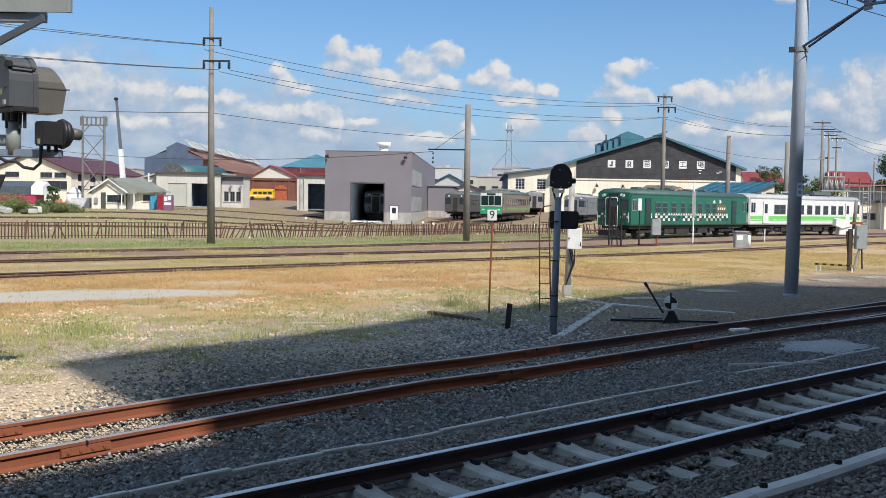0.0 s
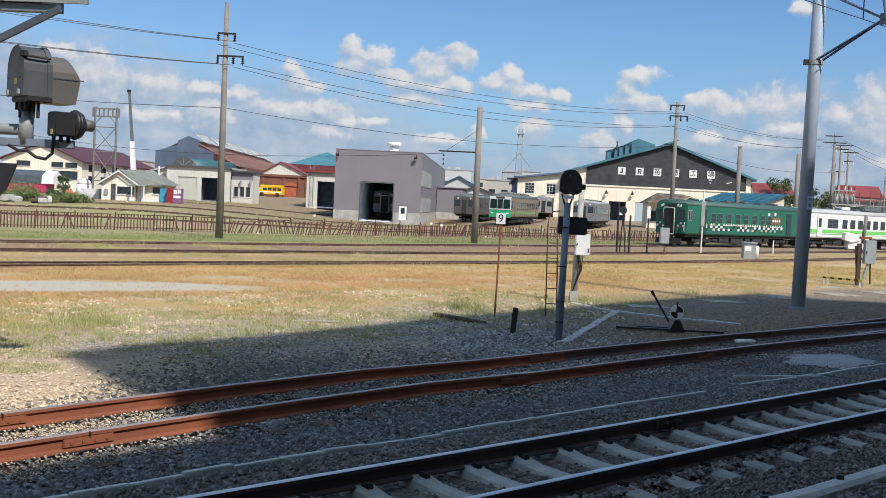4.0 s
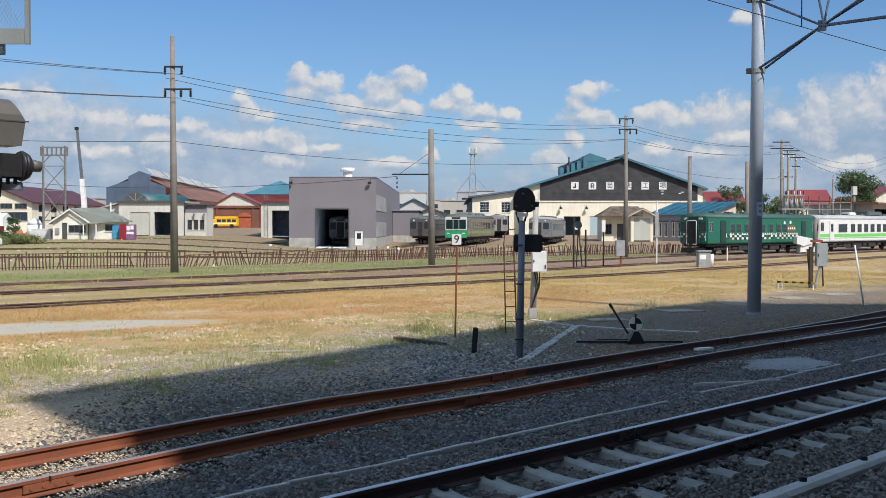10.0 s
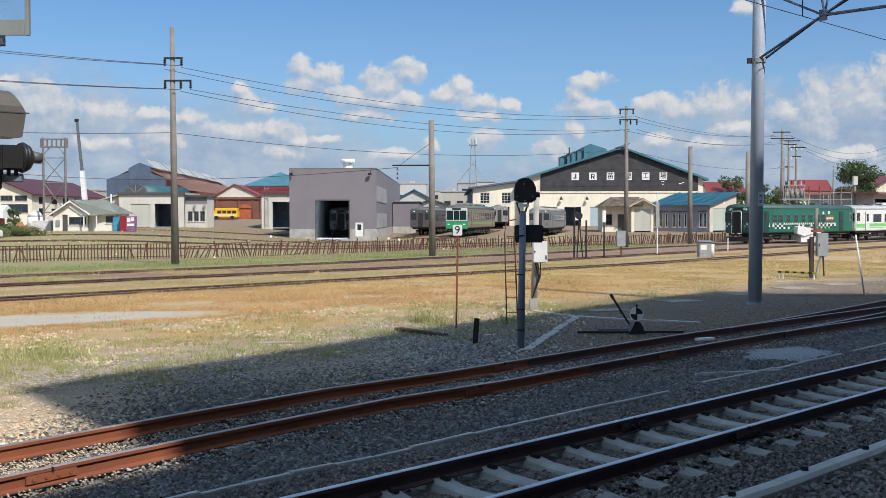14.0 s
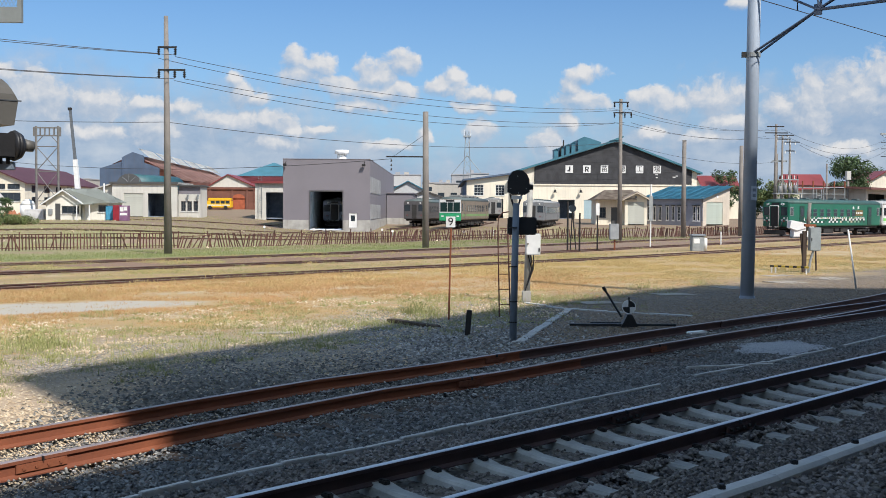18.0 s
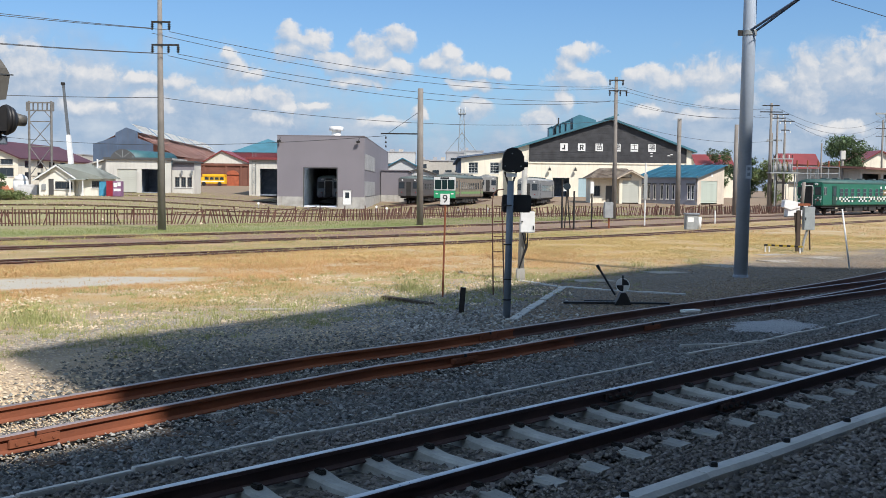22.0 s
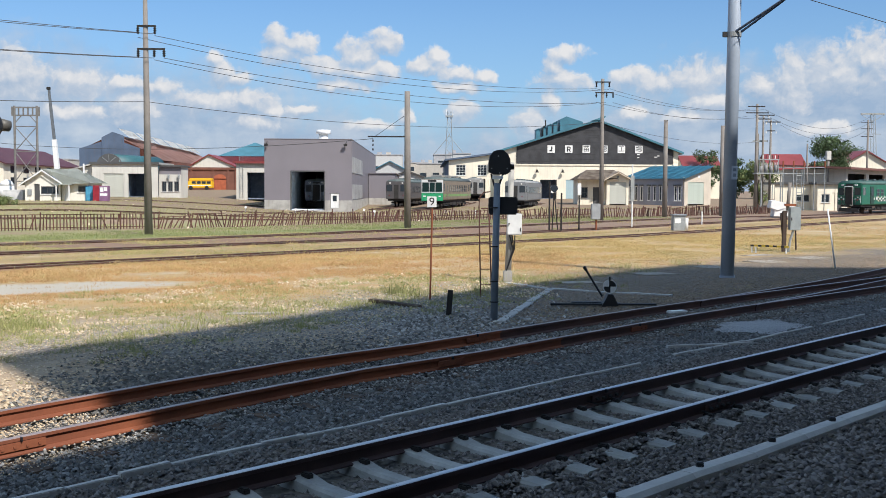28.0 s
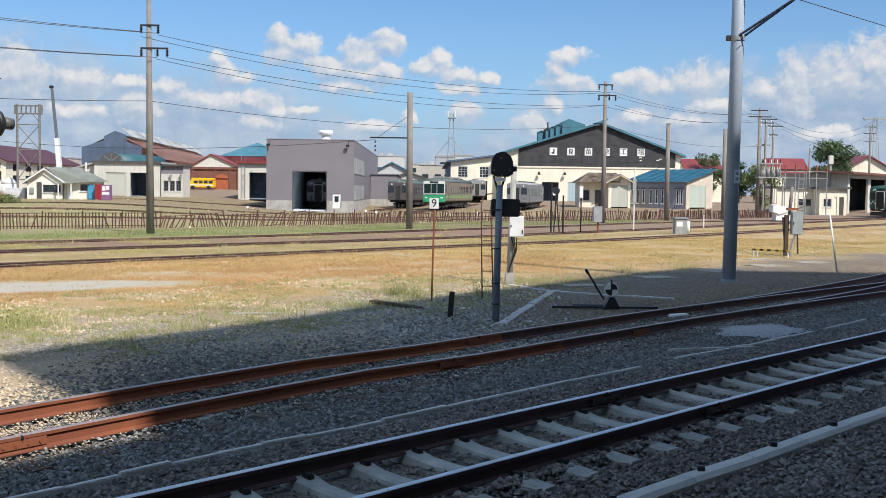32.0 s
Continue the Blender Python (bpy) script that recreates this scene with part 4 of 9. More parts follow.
    part("ridge_cap", extrude_poly([(ax - 1.3, PEAK + 0.08), (ax + 1.1, PEAK + 0.95), (ax + 1.25, PEAK + 0.75), (ax + 0.5, PEAK + 0.25)], "y", -0.95, 1.2), TEAL_ROOF, b, "upturned teal ridge end")
    part("notice", box(9.0, 9.75, -0.05, -0.003, 1.0, 1.75), WHITE, b, "white notice board")
    part("notice", box(4.5, 5.1, -0.05, -0.003, 1.4, 2.4), WHITE, b, "white notice board")
    for x, z, w_ in ((27.3, 7.35, 0.5), (27.75, 7.55, 0.4), (24.25, 7.75, 0.5), (24.25, 7.25, 0.35)):
        part("pale_mark", box(x - w_ / 2, x + w_ / 2, -0.175, -0.162, z - 0.07, z + 0.07), WHITE, g)
    # roof monitor with stub ventilators
    mon = part("roof_monitor", extrude_poly([(12.2, 11.5), (12.2, 14.75), (13.4, 15.3), (16.5, 14.3), (16.5, 12.3)], "y", 14, 60), TEAL_ROOF, b, "teal roof monitor")
    for i in range(4):
        x, z = 8.15 + i * 1.08, 12.95 + 0.42 * i
        v = part("ventilator", extrude_poly([(x - 0.36, 9.6), (x + 0.36, 9.6), (x + 0.36, z - 0.12), (x + 0.12, z), (x - 0.36, z - 0.22)], "y", 14.4, 17.5), TEAL_ROOF, mon)
        part("cowl", extrude_poly([(x - 0.44, z - 0.24), (x + 0.12, z + 0.03), (x + 0.46, z - 0.12), (x + 0.46, z - 0.04), (x + 0.12, z + 0.13), (x - 0.44, z - 0.12)], "y", 14.2, 17.7), TEAL_ROOF, v)
    part("flue", tube([Vector(p) for p in ((9.0, 14.2, 11), (9.0, 14.2, 13.1), (9.25, 14.2, 13.4), (9.5, 14.2, 13.6), (9.5, 14.2, 14.6))], 0.14, 8), IRON, mon, "dark bent flue pipe", True)
    # the lower wing
    part("wing_wall", wall(-8.9, 0, -0.6, 5.9, 2.0, 2.25, [(-7.6, -5.9, 4.0, 6.0), (-3.8, -2.2, 4.0, 6.0), (-5.6, -2.4, -0.5, 3.4)]), CREAM, b)
    part("wing_wall", extrude_poly([(-8.9, 5.9), (0, 5.9), (0, 7.8), (-8.9, 6.6)], "y", 2.0, 2.25), CREAM, b)
    window(b, -7.6, -5.9, 4.0, 5.88, 2.0, 3, 4)
    window(b, -3.8, -2.2, 4.0, 5.88, 2.0, 3, 4)
    dark_room(b, -6.2, -1.8, 2.3, 14, 0.02, 3.6)
    part("wing_wall", box(-8.9, -8.65, 2.25, 60, -0.6, 6.55), BLUE_WALL, b)
    part("wing_roof", extrude_poly([(-9.6, 6.55), (0.0, 7.85), (0.0, 8.15), (-9.6, 6.85)], "y", 1.3, 62), BLUE_WALL, b)
    return b


works_hall()


def brick_shed():
    """Slate-blue stepped gable with a long red roof and a row of skylights behind."""
    b = thing("brick_hall", "old hall with a slate-blue stepped gable and rusty red roof", "workshop", pose(-60.1, 190, 2.0))
    pts = [(0, -1), (10.4, -1), (10.4, 7.25), (7.65, 8.25), (7.65, 9.4), (5.75, 10.05), (3.9, 9.1), (3.9, 8.4), (0, 7.15)]
    part("gable", extrude_poly(pts, "y", 0, 0.4), BLUE_WALL, b, "slate-blue rendered gable")
    part("pilaster", box(3.9, 4.2, -0.12, -0.002, 0, 8.9), BLUE_WALL, b)
    part("pilaster", box(7.5, 7.8, -0.12, -0.002, 0, 9.0), BLUE_WALL, b)
    # the roof runs back and to the side
    skew, deep = -6.0, 94.0
    bm = bmesh.new()
    rows = [(0, 6.9), (5.75, 9.7), (14.5, 5.2)]
    fr = [bm.verts.new((x, 0.4, z)) for x, z in rows]
    bk = [bm.verts.new((x + skew, deep, z)) for x, z in rows]
    for i in range(2):
        bm.faces.new((fr[i], fr[i + 1], bk[i + 1], bk[i]))
    bmesh.ops.solidify(bm, geom=bm.faces[:], thickness=0.25)
    part("roof", bm, mat("rust_red_roof", (0.36, 0.19, 0.15), 0.7, var=0.35, scale=0.25, fine=6, tint=(0.44, 0.27, 0.22)), b, "rust-red sheet roof")
    for i in range(6):
        y0 = 3 + i * 15
        s = lambda y: skew * (y - 0.4) / deep
        bm = bmesh.new()
        q = []
        for y in (y0, y0 + 13):
            for f in (0.03, 0.27):
                x, z = 5.75 + 8.75 * f, 9.85 - 4.5 * f
                q.append(bm.verts.new((x + s(y), y, z + (1.15 if f < 0.1 else 0.55))))
        bm.faces.new((q[0], q[1], q[3], q[2]))
        bmesh.ops.solidify(bm, geom=bm.faces[:], thickness=0.15)
        part("skylight", bm, SKYLIGHT, b, "pale translucent roof sheet")
    part("wall", box(13.6, 13.9, 0.4, 40, -1, 5.2), BRICK_RED, b)
    return b


brick_shed()


def cream_garage():
    b = thing("flat_roofed_garage", "flat-roofed cream garage with shuttered and open bays", "garage", pose(-42.7, 140, 1.2))
    W = 8.4
    holes = [(1.5, 4.0, -0.5, 2.98), (4.6, 6.75, -0.5, 2.98)]
    part("wall", wall(0, W, -0.8, 4.15, 0, 0.25, holes), PALE, b)
    part("wall", box(0, 0.25, 0.25, 8, -0.8, 4.15), PALE, b)
    part("roof", box(-0.25, W + 0.2, -0.25, 8.2, 4.154, 4.42, 0.02), CONCRETE, b)
    part("fascia", box(-0.27, W + 0.22, -0.28, -0.252, 4.2, 4.46), FRAME_D, b)
    ribbed("shutter", 1.5, 4.0, 0, 2.98, 0.1, SHUTTER, b, 0.25, label="closed pale green shutter")
    dark_room(b, 4.3, 7.2, 0.3, 9, 0.02, 3.4)
    # side wing running on to the right
    part("side_wall", wall(W, 11.2, -0.8, 2.9, 0.6, 0.85, [(8.75, 9.35, 0.7, 2.0), (9.55, 10.15, 0.7, 2.0), (10.35, 10.95, 0.7, 2.0)]), PALE, b)
    part("side_wall", box(W, 11.2, 0.75, 0.9, 2.9, 3.9), GREY_CLAD, b, "grey clad upper wall")
    for x in (8.75, 9.55, 10.35):
        window(b, x, x + 0.6, 0.7, 2.0, 0.6, 2, 3, FRAME_D)
    part("side_roof", box(W + 0.21, 11.4, 0.35, 5, 3.904, 4.1), FRAME_D, b)
    part("side_wall", box(10.95, 11.2, 0.9, 4.8, -0.8, 3.9), PALE, b)
    for x in (9.7, 11.0):
        v = part("vent_cowl", rod((x, 0.35, 2.3), (x, 0.35, 2.75), 0.12, n=8), GALV, b)
        part("cap", rod((x, 0.35, 2.75), (x, 0.35, 2.9), 0.2, 0.05, 8), GALV, v)
    # left lean-to
    part("lean_to", extrude_poly([(-2.7, -0.8), (-0.0, -0.8), (-0.0, 4.1), (-2.7, 3.35)], "y", 1.0, 12), PALE, b)
    part("lean_to_roof", extrude_poly([(-3.1, 3.3), (-0.0, 4.15), (-0.0, 4.35), (-3.1, 3.5)], "y", 0.6, 12.4), CONCRETE, b)
    # arched window and green drum roof above
    part("drum_roof", rod((1.55, 2.55, 3.9), (4.6, 14.0, 3.9), 1.65, n=24), mat("drum_teal", (0.03, 0.11, 0.125), 0.5, var=0.25), b, "teal barrel roof", True)
    a = part("arched_window", extrude_poly([(1.55 + 1.7 * math.cos(t), 3.9 + 1.7 * math.sin(t)) for t in np.linspace(0, math.pi, 13)], "y", 2.2, 2.5), FRAME_D, b, "round-headed window")
    for i in range(5):
        t = math.pi * (i + 0.5) / 5
        part("glazing_bar", rod((1.55, 2.15, 4.42), (1.55 + 1.55 * math.cos(t), 2.15, 3.9 + 1.55 * math.sin(t)), 0.03, n=5), GALV, a)
    return b


cream_garage()


def gatehouse():
    b = thing("gatehouse", "small cream gatehouse with a grey-green hipped gable roof", "hut", pose(-41.0, 112, 0.95))
    GATE_WHITE = mat("gatehouse_white", (0.80, 0.77, 0.68), 0.9, var=0.1, scale=0.6, fine=8, stain=0.15)
    part("wall", wall(0, 3.6, -0.6, 1.9, 0, 0.15, [(0.95, 1.5, -0.3, 1.75), (1.62, 3.42, 0.72, 1.5)]), GATE_WHITE, b)
    part("gable", extrude_poly([(0, 1.9), (3.6, 1.9), (1.9, 3.1)], "y", 0, 0.15), GATE_WHITE, b)
    part("door", box(0.95, 1.5, 0.06, 0.1, -0.3, 1.75), FRAME_D, b, "dark door")
    window(b, 1.62, 3.42, 0.72, 1.5, 0, 3, 1, FRAME_D)
    part("wall", wall(3.6, 6.4, -0.6, 1.95, 0.4, 0.55, [(3.9, 4.4, -0.3, 1.6), (5.3, 6.2, 0.9, 1.6)]), GATE_WHITE, b)
    part("door", box(3.9, 4.4, 0.45, 0.5, -0.3, 1.6), WHITE, b)
    window(b, 5.3, 6.2, 0.9, 1.6, 0.4, 2, 1, FRAME_D)
    part("wall", box(0, 0.15, 0.15, 5, -0.6, 1.9), GATE_WHITE, b)
    part("wall", box(6.25, 6.4, 0.55, 5, -0.6, 1.9), GATE_WHITE, b)
    part("wall", box(0.15, 6.25, 4.85, 5, -0.6, 1.9), GATE_WHITE, b)
    part("roof", extrude_poly([(-0.45, 1.75), (1.9, 3.3), (1.9, 3.16), (-0.45, 1.6)], "y", -0.4, 5.3), GREEN_GREY, b)
    bm = bmesh.new()
    vs = [bm.verts.new(p) for p in ((1.9, -0.4, 3.3), (4.1, -0.4, 1.72), (6.9, 0.0, 1.85), (4.6, 2.6, 3.35), (6.9, 5.3, 1.85), (1.9, 5.3, 3.3))]
    bm.faces.new((vs[0], vs[1], vs[2], vs[3]))
    bm.faces.new((vs[2], vs[4], vs[3]))
    bm.faces.new((vs[3], vs[4], vs[5], vs[0]))
    bmesh.ops.solidify(bm, geom=bm.faces[:], thickness=0.12)
    part("roof", bm, GREEN_GREY, b, "grey-green sheet roof")
    part("porch_roof", box(3.3, 4.9, -0.9, 0.38, 1.66, 1.76, 0.02), GREEN_GREY, b)
    for x in (3.45, 4.75):
        part("porch_post", box(x - 0.05, x + 0.05, -0.85, -0.75, -0.6, 1.66), WHITE, b)
    part("chimney", rod((5.2, 2.6, 2.4), (5.2, 2.6, 3.9), 0.09, n=8), WHITE, b, "thin white flue")
    part("barge_board", extrude_poly([(-0.5, 1.62), (1.9, 3.2), (4.2, 1.62), (4.2, 1.5), (1.9, 3.05), (-0.5, 1.5)], "y", -0.46, -0.41), WHITE, b)
    part("meter_box", box(0.3, 0.7, -0.12, -0.002, 0.6, 1.2), GALV, b)
    return b


gatehouse()


def brick_arch_hall():
    b = gabled("brick_engine_house", "red brick engine house with an arched orange door", "workshop", pose(-41.2, 190, 2.1), 8.3, 40, 3.9, 6.0, BRICK_RED, RED_ROOF,
               [(4.3, 6.5, -0.5, 2.0)], PALE, over=0.3, apex=0.42)
    part("door", box(4.3, 6.5, 0.1, 0.16, -0.2, 2.0), mat("orange_door", (0.42, 0.11, 0.05), 0.7), b, "weathered orange double door")
    part("door_arch", extrude_poly([(5.4 + 1.1 * math.cos(t), 1.95 + 0.75 * math.sin(t)) for t in np.linspace(0, math.pi, 11)], "y", -0.06, -0.003), mat("orange_door_head", (0.42, 0.11, 0.05), 0.7), b)
    for x in (0.3, 4.1, 6.7, 8.0):
        part("pier", box(x, x + 0.3, -0.15, -0.003, -0.6, 3.5), BRICK_RED, b)
    part("cornice", box(-0.1, 8.4, -0.22, -0.003, 3.5, 3.75), BRICK_RED, b)
    return b


brick_arch_hall()


def teal_hall():
    b = thing("teal_roofed_hall", "hall with a teal hipped roof over a red lower roof", "workshop", pose(-37.9, 200, 1.5))
    part("wall", box(0.2, 11.8, 0, 12, -1, 6.75), BRICK_RED, b)
    bm = bmesh.new()
    vs = [bm.verts.new(p) for p in ((-0.2, -0.4, 6.75), (12.2, -0.4, 6.75), (12.2, 12.4, 6.75), (-0.2, 12.4, 6.75), (6.0, 4.6, 9.45), (6.0, 7.4, 9.45))]
    for f in ((0, 1, 4), (1, 2, 5, 4), (2, 3, 5), (3, 0, 4, 5), (3, 2, 1, 0)):
        bm.faces.new([vs[i] for i in f])
    part("roof", bm, TEAL_ROOF, b, "teal sheet hipped roof")
    bm = bmesh.new()
    vs = [bm.verts.new(p) for p in ((0.4, -0.45, 6.7), (12.4, -0.45, 6.7), (13.2, -6.0, 4.9), (1.4, -6.0, 4.9))]
    bm.faces.new(vs)
    bmesh.ops.solidify(bm, geom=bm.faces[:], thickness=0.15)
    part("front_roof", bm, RED_ROOF, b, "bright red lower roof")
    part("front_wall", box(1.6, 13.0, -5.8, -0.05, -1, 4.7), PALE, b)


teal_hall()


def open_bay():
    b = thing("open_bay_shed", "grey shed with one open dark bay beside the grey hall", "shed", pose(-26.0, 150, 1.0))
    part("wall", wall(0, 4.2, -0.8, 4.8, 0, 0.25, [(1.5, 4.0, -0.5, 3.55)]), PALE, b)
    part("wall", box(0, 0.25, 0.25, 20, -0.8, 4.8), PALE, b)
    part("wall", box(3.95, 4.2, 0.25, 20, -0.8, 4.8), PALE, b)
    part("roof", box(-0.4, 4.5, -0.4, 20, 4.804, 5.05), GREY_CLAD, b)
    part("roof_edge", box(-0.42, 4.5, -0.44, -0.402, 4.78, 5.1), RED_ROOF, b)
    dark_room(b, 1.2, 3.9, 0.3, 12, 0.02, 3.6)
    l = part("ladder", rod((0.45, -0.12, 0), (0.45, -0.12, 5.8), 0.03, n=5), GALV, b)
    part("ladder_rail", rod((0.95, -0.12, 0), (0.95, -0.12, 5.8), 0.03, n=5), GALV, b)
    for i in range(18):
        part("rung", rod((0.45, -0.12, 0.3 + i * 0.3), (0.95, -0.12, 0.3 + i * 0.3), 0.018, n=5), GALV, l)
    return b


open_bay()


def signal_hut():
    """A hipped hut, its shaded front set back under the eave, with a gabled garage front beside it."""
    b = thing("brown_roofed_hut", "cream hut with a worn brown tiled roof and a grey-green shutter", "hut", pose(23.0, 162, 0.3))
    part("wall", wall(0, 4.1, -0.6, 3.75, 1.6, 1.8, [(0.5, 1.5, 0.9, 2.5), (2.3, 3.3, -0.3, 2.5)]), CREAM, b)
    window(b, 0.5, 1.5, 0.9, 2.5, 1.6, 2, 2, FRAME_D)
    part("door", box(2.3, 3.3, 1.66, 1.7, -0.3, 2.5), FRAME_D, b, "dark door under the eave")
    part("porch_post", box(0.0, 0.16, -0.1, 0.06, -0.6, 3.6), CREAM, b)
    part("wall", wall(4.1, 7.4, -0.6, 3.75, 0, 0.2, [(4.55, 7.0, -0.3, 3.3)]), CREAM, b, "cream garage front")
    part("gable", extrude_poly([(4.1, 3.75), (7.4, 3.75), (5.75, 4.65)], "y", 0, 0.2), CREAM, b)
    part("gable_vent", box(5.6, 5.9, -0.03, -0.003, 3.9, 4.2), GALV, b)
    ribbed("shutter", 4.55, 7.0, 0, 3.3, 0.06, SHUTTER, b, 0.25, label="pale grey-green roller shutter")
    part("wall", box(4.1, 4.3, 0.2, 1.6, -0.6, 3.75), CREAM, b)
    part("wall", box(7.2, 7.4, 0.2, 6.5, -0.6, 3.75), CREAM, b)
    part("wall", box(0, 0.2, 1.8, 6.5, -0.6, 3.75), CREAM, b)
    part("wall", box(0.2, 7.2, 6.3, 6.5, -0.6, 3.75), CREAM, b)
    brown = mat("brown_roof", (0.17, 0.13, 0.10), 0.85, var=0.4, scale=0.9, fine=12, tint=(0.30, 0.25, 0.20))
    ridge_a, ridge_b = (1.5, 3.1, 5.15), (5.75, 3.1, 5.15)
    hip = bmesh.new()
    v = [hip.verts.new(q) for q in ((-0.6, -0.55, 3.62), (5.75, -0.55, 3.62), (7.9, 6.9, 3.62), (-0.6, 6.9, 3.62), ridge_a, ridge_b)]
    for f in ((0, 1, 5, 4), (1, 2, 5), (2, 3, 4, 5), (3, 0, 4)):
        hip.faces.new([v[k] for k in f])
    bmesh.ops.solidify(hip, geom=hip.faces[:], thickness=0.14)
    part("roof", hip, brown, b, "hipped roof of weathered brown tiles")
    for x1 in (3.6, 7.9):
        part("gable_roof", extrude_poly([(5.75, 4.74), (5.75, 4.90), (x1, 3.74), (x1, 3.58)], "y", -0.75, 3.2), brown, b, "worn brown gable roof")
    for k in range(7):
        part("roof_tile", box(-0.4 + k * 0.62, -0.02 + k * 0.62, -0.62, -0.3, 3.66, 3.73 + 0.03 * (k % 2), 0.02), brown, b)
    for x1 in (3.6, 7.9):
        part("barge_board", extrude_poly([(5.75, 4.60), (5.75, 4.75), (x1, 3.60), (x1, 3.45)], "y", -0.80, -0.752), mat("barge_cream", (0.55, 0.47, 0.36), 0.8, var=0.2), b)
    return b


signal_hut()


def blue_roofed_store():
    b = thing("blue_roofed_store", "grey store with a bright blue roof and a shuttered end", "store", pose(38.2, 160, 0.35, 0, 0, 46))
    BEIGE = mat("beige_render", (0.60, 0.53, 0.44), 0.9, var=0.12, scale=0.5, fine=8, stain=0.15)
    part("wall", wall(0, 7.9, -0.6, 3.9, 0, 0.2, [(1.15, 5.9, -0.3, 3.3)]), BEIGE, b)
    part("gable", extrude_poly([(0, 3.9), (7.9, 3.9), (7.9, 5.7)], "y", 0, 0.2), BEIGE, b)
    part("vent_plate", box(4.0, 4.5, -0.03, -0.003, 3.95, 4.4), WHITE, b)
    ribbed("shutter", 1.15, 5.9, 0, 3.3, 0.06, mat("white_shutter", (0.46, 0.52, 0.46), 0.6, var=0.08), b, 0.25, label="white roller shutter")
    sw = mat("blue_grey_wall", (0.27, 0.28, 0.33), 0.85, var=0.15, scale=0.5)
    L = 10.4
    holes = [(0.9 + k, 1.35 + k, 0.5, 2.7) for k in (0, 1.0, 2.0, 3.3, 4.3, 5.3, 6.3, 7.9, 8.6)]
    s = part("side_wall", wall(0, L, -0.6, 3.9, 0, 0.2, holes), sw, b, "blue-grey side wall", m=pose(0, L, 0, 0, 0, -90))
    for h in holes:
        window(s, h[0], h[1], h[2], h[3], -0.06, 1, 2, FRAME_W)
        part("window_hood", box(h[0] - 0.08, h[1] + 0.08, -0.25, -0.002, h[3] + 0.02, h[3] + 0.2), FRAME_D, s)
    part("wall", box(7.7, 7.9, 0.2, L, -0.6, 5.6), PALE, b)
    bm = bmesh.new()
    vs = [bm.verts.new(p) for p in ((-0.5, -0.6, 3.78), (8.3, -0.6, 5.85), (8.3, L + 0.5, 5.85), (-0.5, L + 0.5, 3.78))]
    bm.faces.new(vs)
    bmesh.ops.solidify(bm, geom=bm.faces[:], thickness=-0.16)
    r = part("roof", bm, BLUE_ROOF, b, "bright blue sheet roof")
    for k in range(7):
        y = 0.3 + k * 1.6
        part("roof_seam", extrude_poly([(-0.5, 3.94), (8.3, 6.01), (8.3, 6.07), (-0.5, 4.0)], "y", y, y + 0.06), BLUE_ROOF, r)
    return b


blue_roofed_store()


def control_hut():
    b = thing("flat_roofed_office", "small cream flat-roofed yard office with windows", "hut", pose(46.4, 141, -0.1))
    part("wall", wall(0, 4.8, -0.5, 3.35, 2.5, 2.7, [(2.9, 3.7, 1.1, 2.0), (3.85, 4.6, 1.1, 2.0)]), CREAM, b)
    window(b, 2.9, 3.7, 1.1, 2.0, 2.5, 1, 1, FRAME_D)
    window(b, 3.85, 4.6, 1.1, 2.0, 2.5, 1, 1, FRAME_D)
    part("wall", wall(4.8, 8.4, -0.5, 3.35, 0, 0.2, [(5.3, 6.4, 1.0, 2.1), (7.4, 8.0, -0.2, 2.3), (6.7, 7.1, -0.2, 2.3)]), CREAM, b)
    part("wall", box(4.8, 5.0, 0.2, 2.7, -0.5, 3.35), CREAM, b)
    window(b, 5.3, 6.4, 1.0, 2.1, 0, 2, 1, FRAME_W)
    part("door", box(7.4, 8.0, 0.08, 0.12, -0.2, 2.3), FRAME_D, b, "dark door")
    part("door", box(6.7, 7.1, 0.08, 0.12, -0.2, 2.3), CREAM, b)
    part("roof", extrude_poly([(-0.3, 2.2), (4.5, 2.2), (4.5, -0.4), (8.8, -0.4), (8.8, 8), (-0.3, 8)], "z", 3.354, 3.65), FRAME_D, b)
    return b


control_hut()


def dark_shed():
    """The carriage shed beside the train's track, its front following the line."""
    rz = math.degrees(math.atan2(TRAIN_D.y, TRAIN_D.x))
    b = thing("carriage_shed", "brown-roofed carriage shed with a wide dark opening", "shed", pose(58.6, 150.0, -0.1, 0, 0, rz))
    # local x along the track, y away from the camera side
    part("wall", wall(-0.6, 60, -0.6, 5.6, 0, 0.3, [(0.2, 8.6, -0.3, 4.95), (10, 18, -0.3, 4.95)]), PALE, b)
    part("wall", box(-0.6, -0.3, 0.3, 9, -0.6, 5.6), PALE, b)
    part("wall", box(-0.3, 60, 8.7, 9, -0.6, 5.6), PALE, b)
    part("roof", extrude_poly([(-1.2, 5.5), (9.5, 6.0), (9.5, 6.25), (-1.2, 5.8)], "x", -2.4, 61), mat("brown_sheet_roof", (0.17, 0.075, 0.06), 0.7, var=0.2), b, "red-brown roof")
    # the inside's shade is put into this near-black lining colour
    dark_room(b, 0.0, 20, 0.35, 8.4, 0.02, 5.2, mat("shade_lining", (0.035, 0.045, 0.055), 0.95, var=0.3))
    return b


dark_shed()


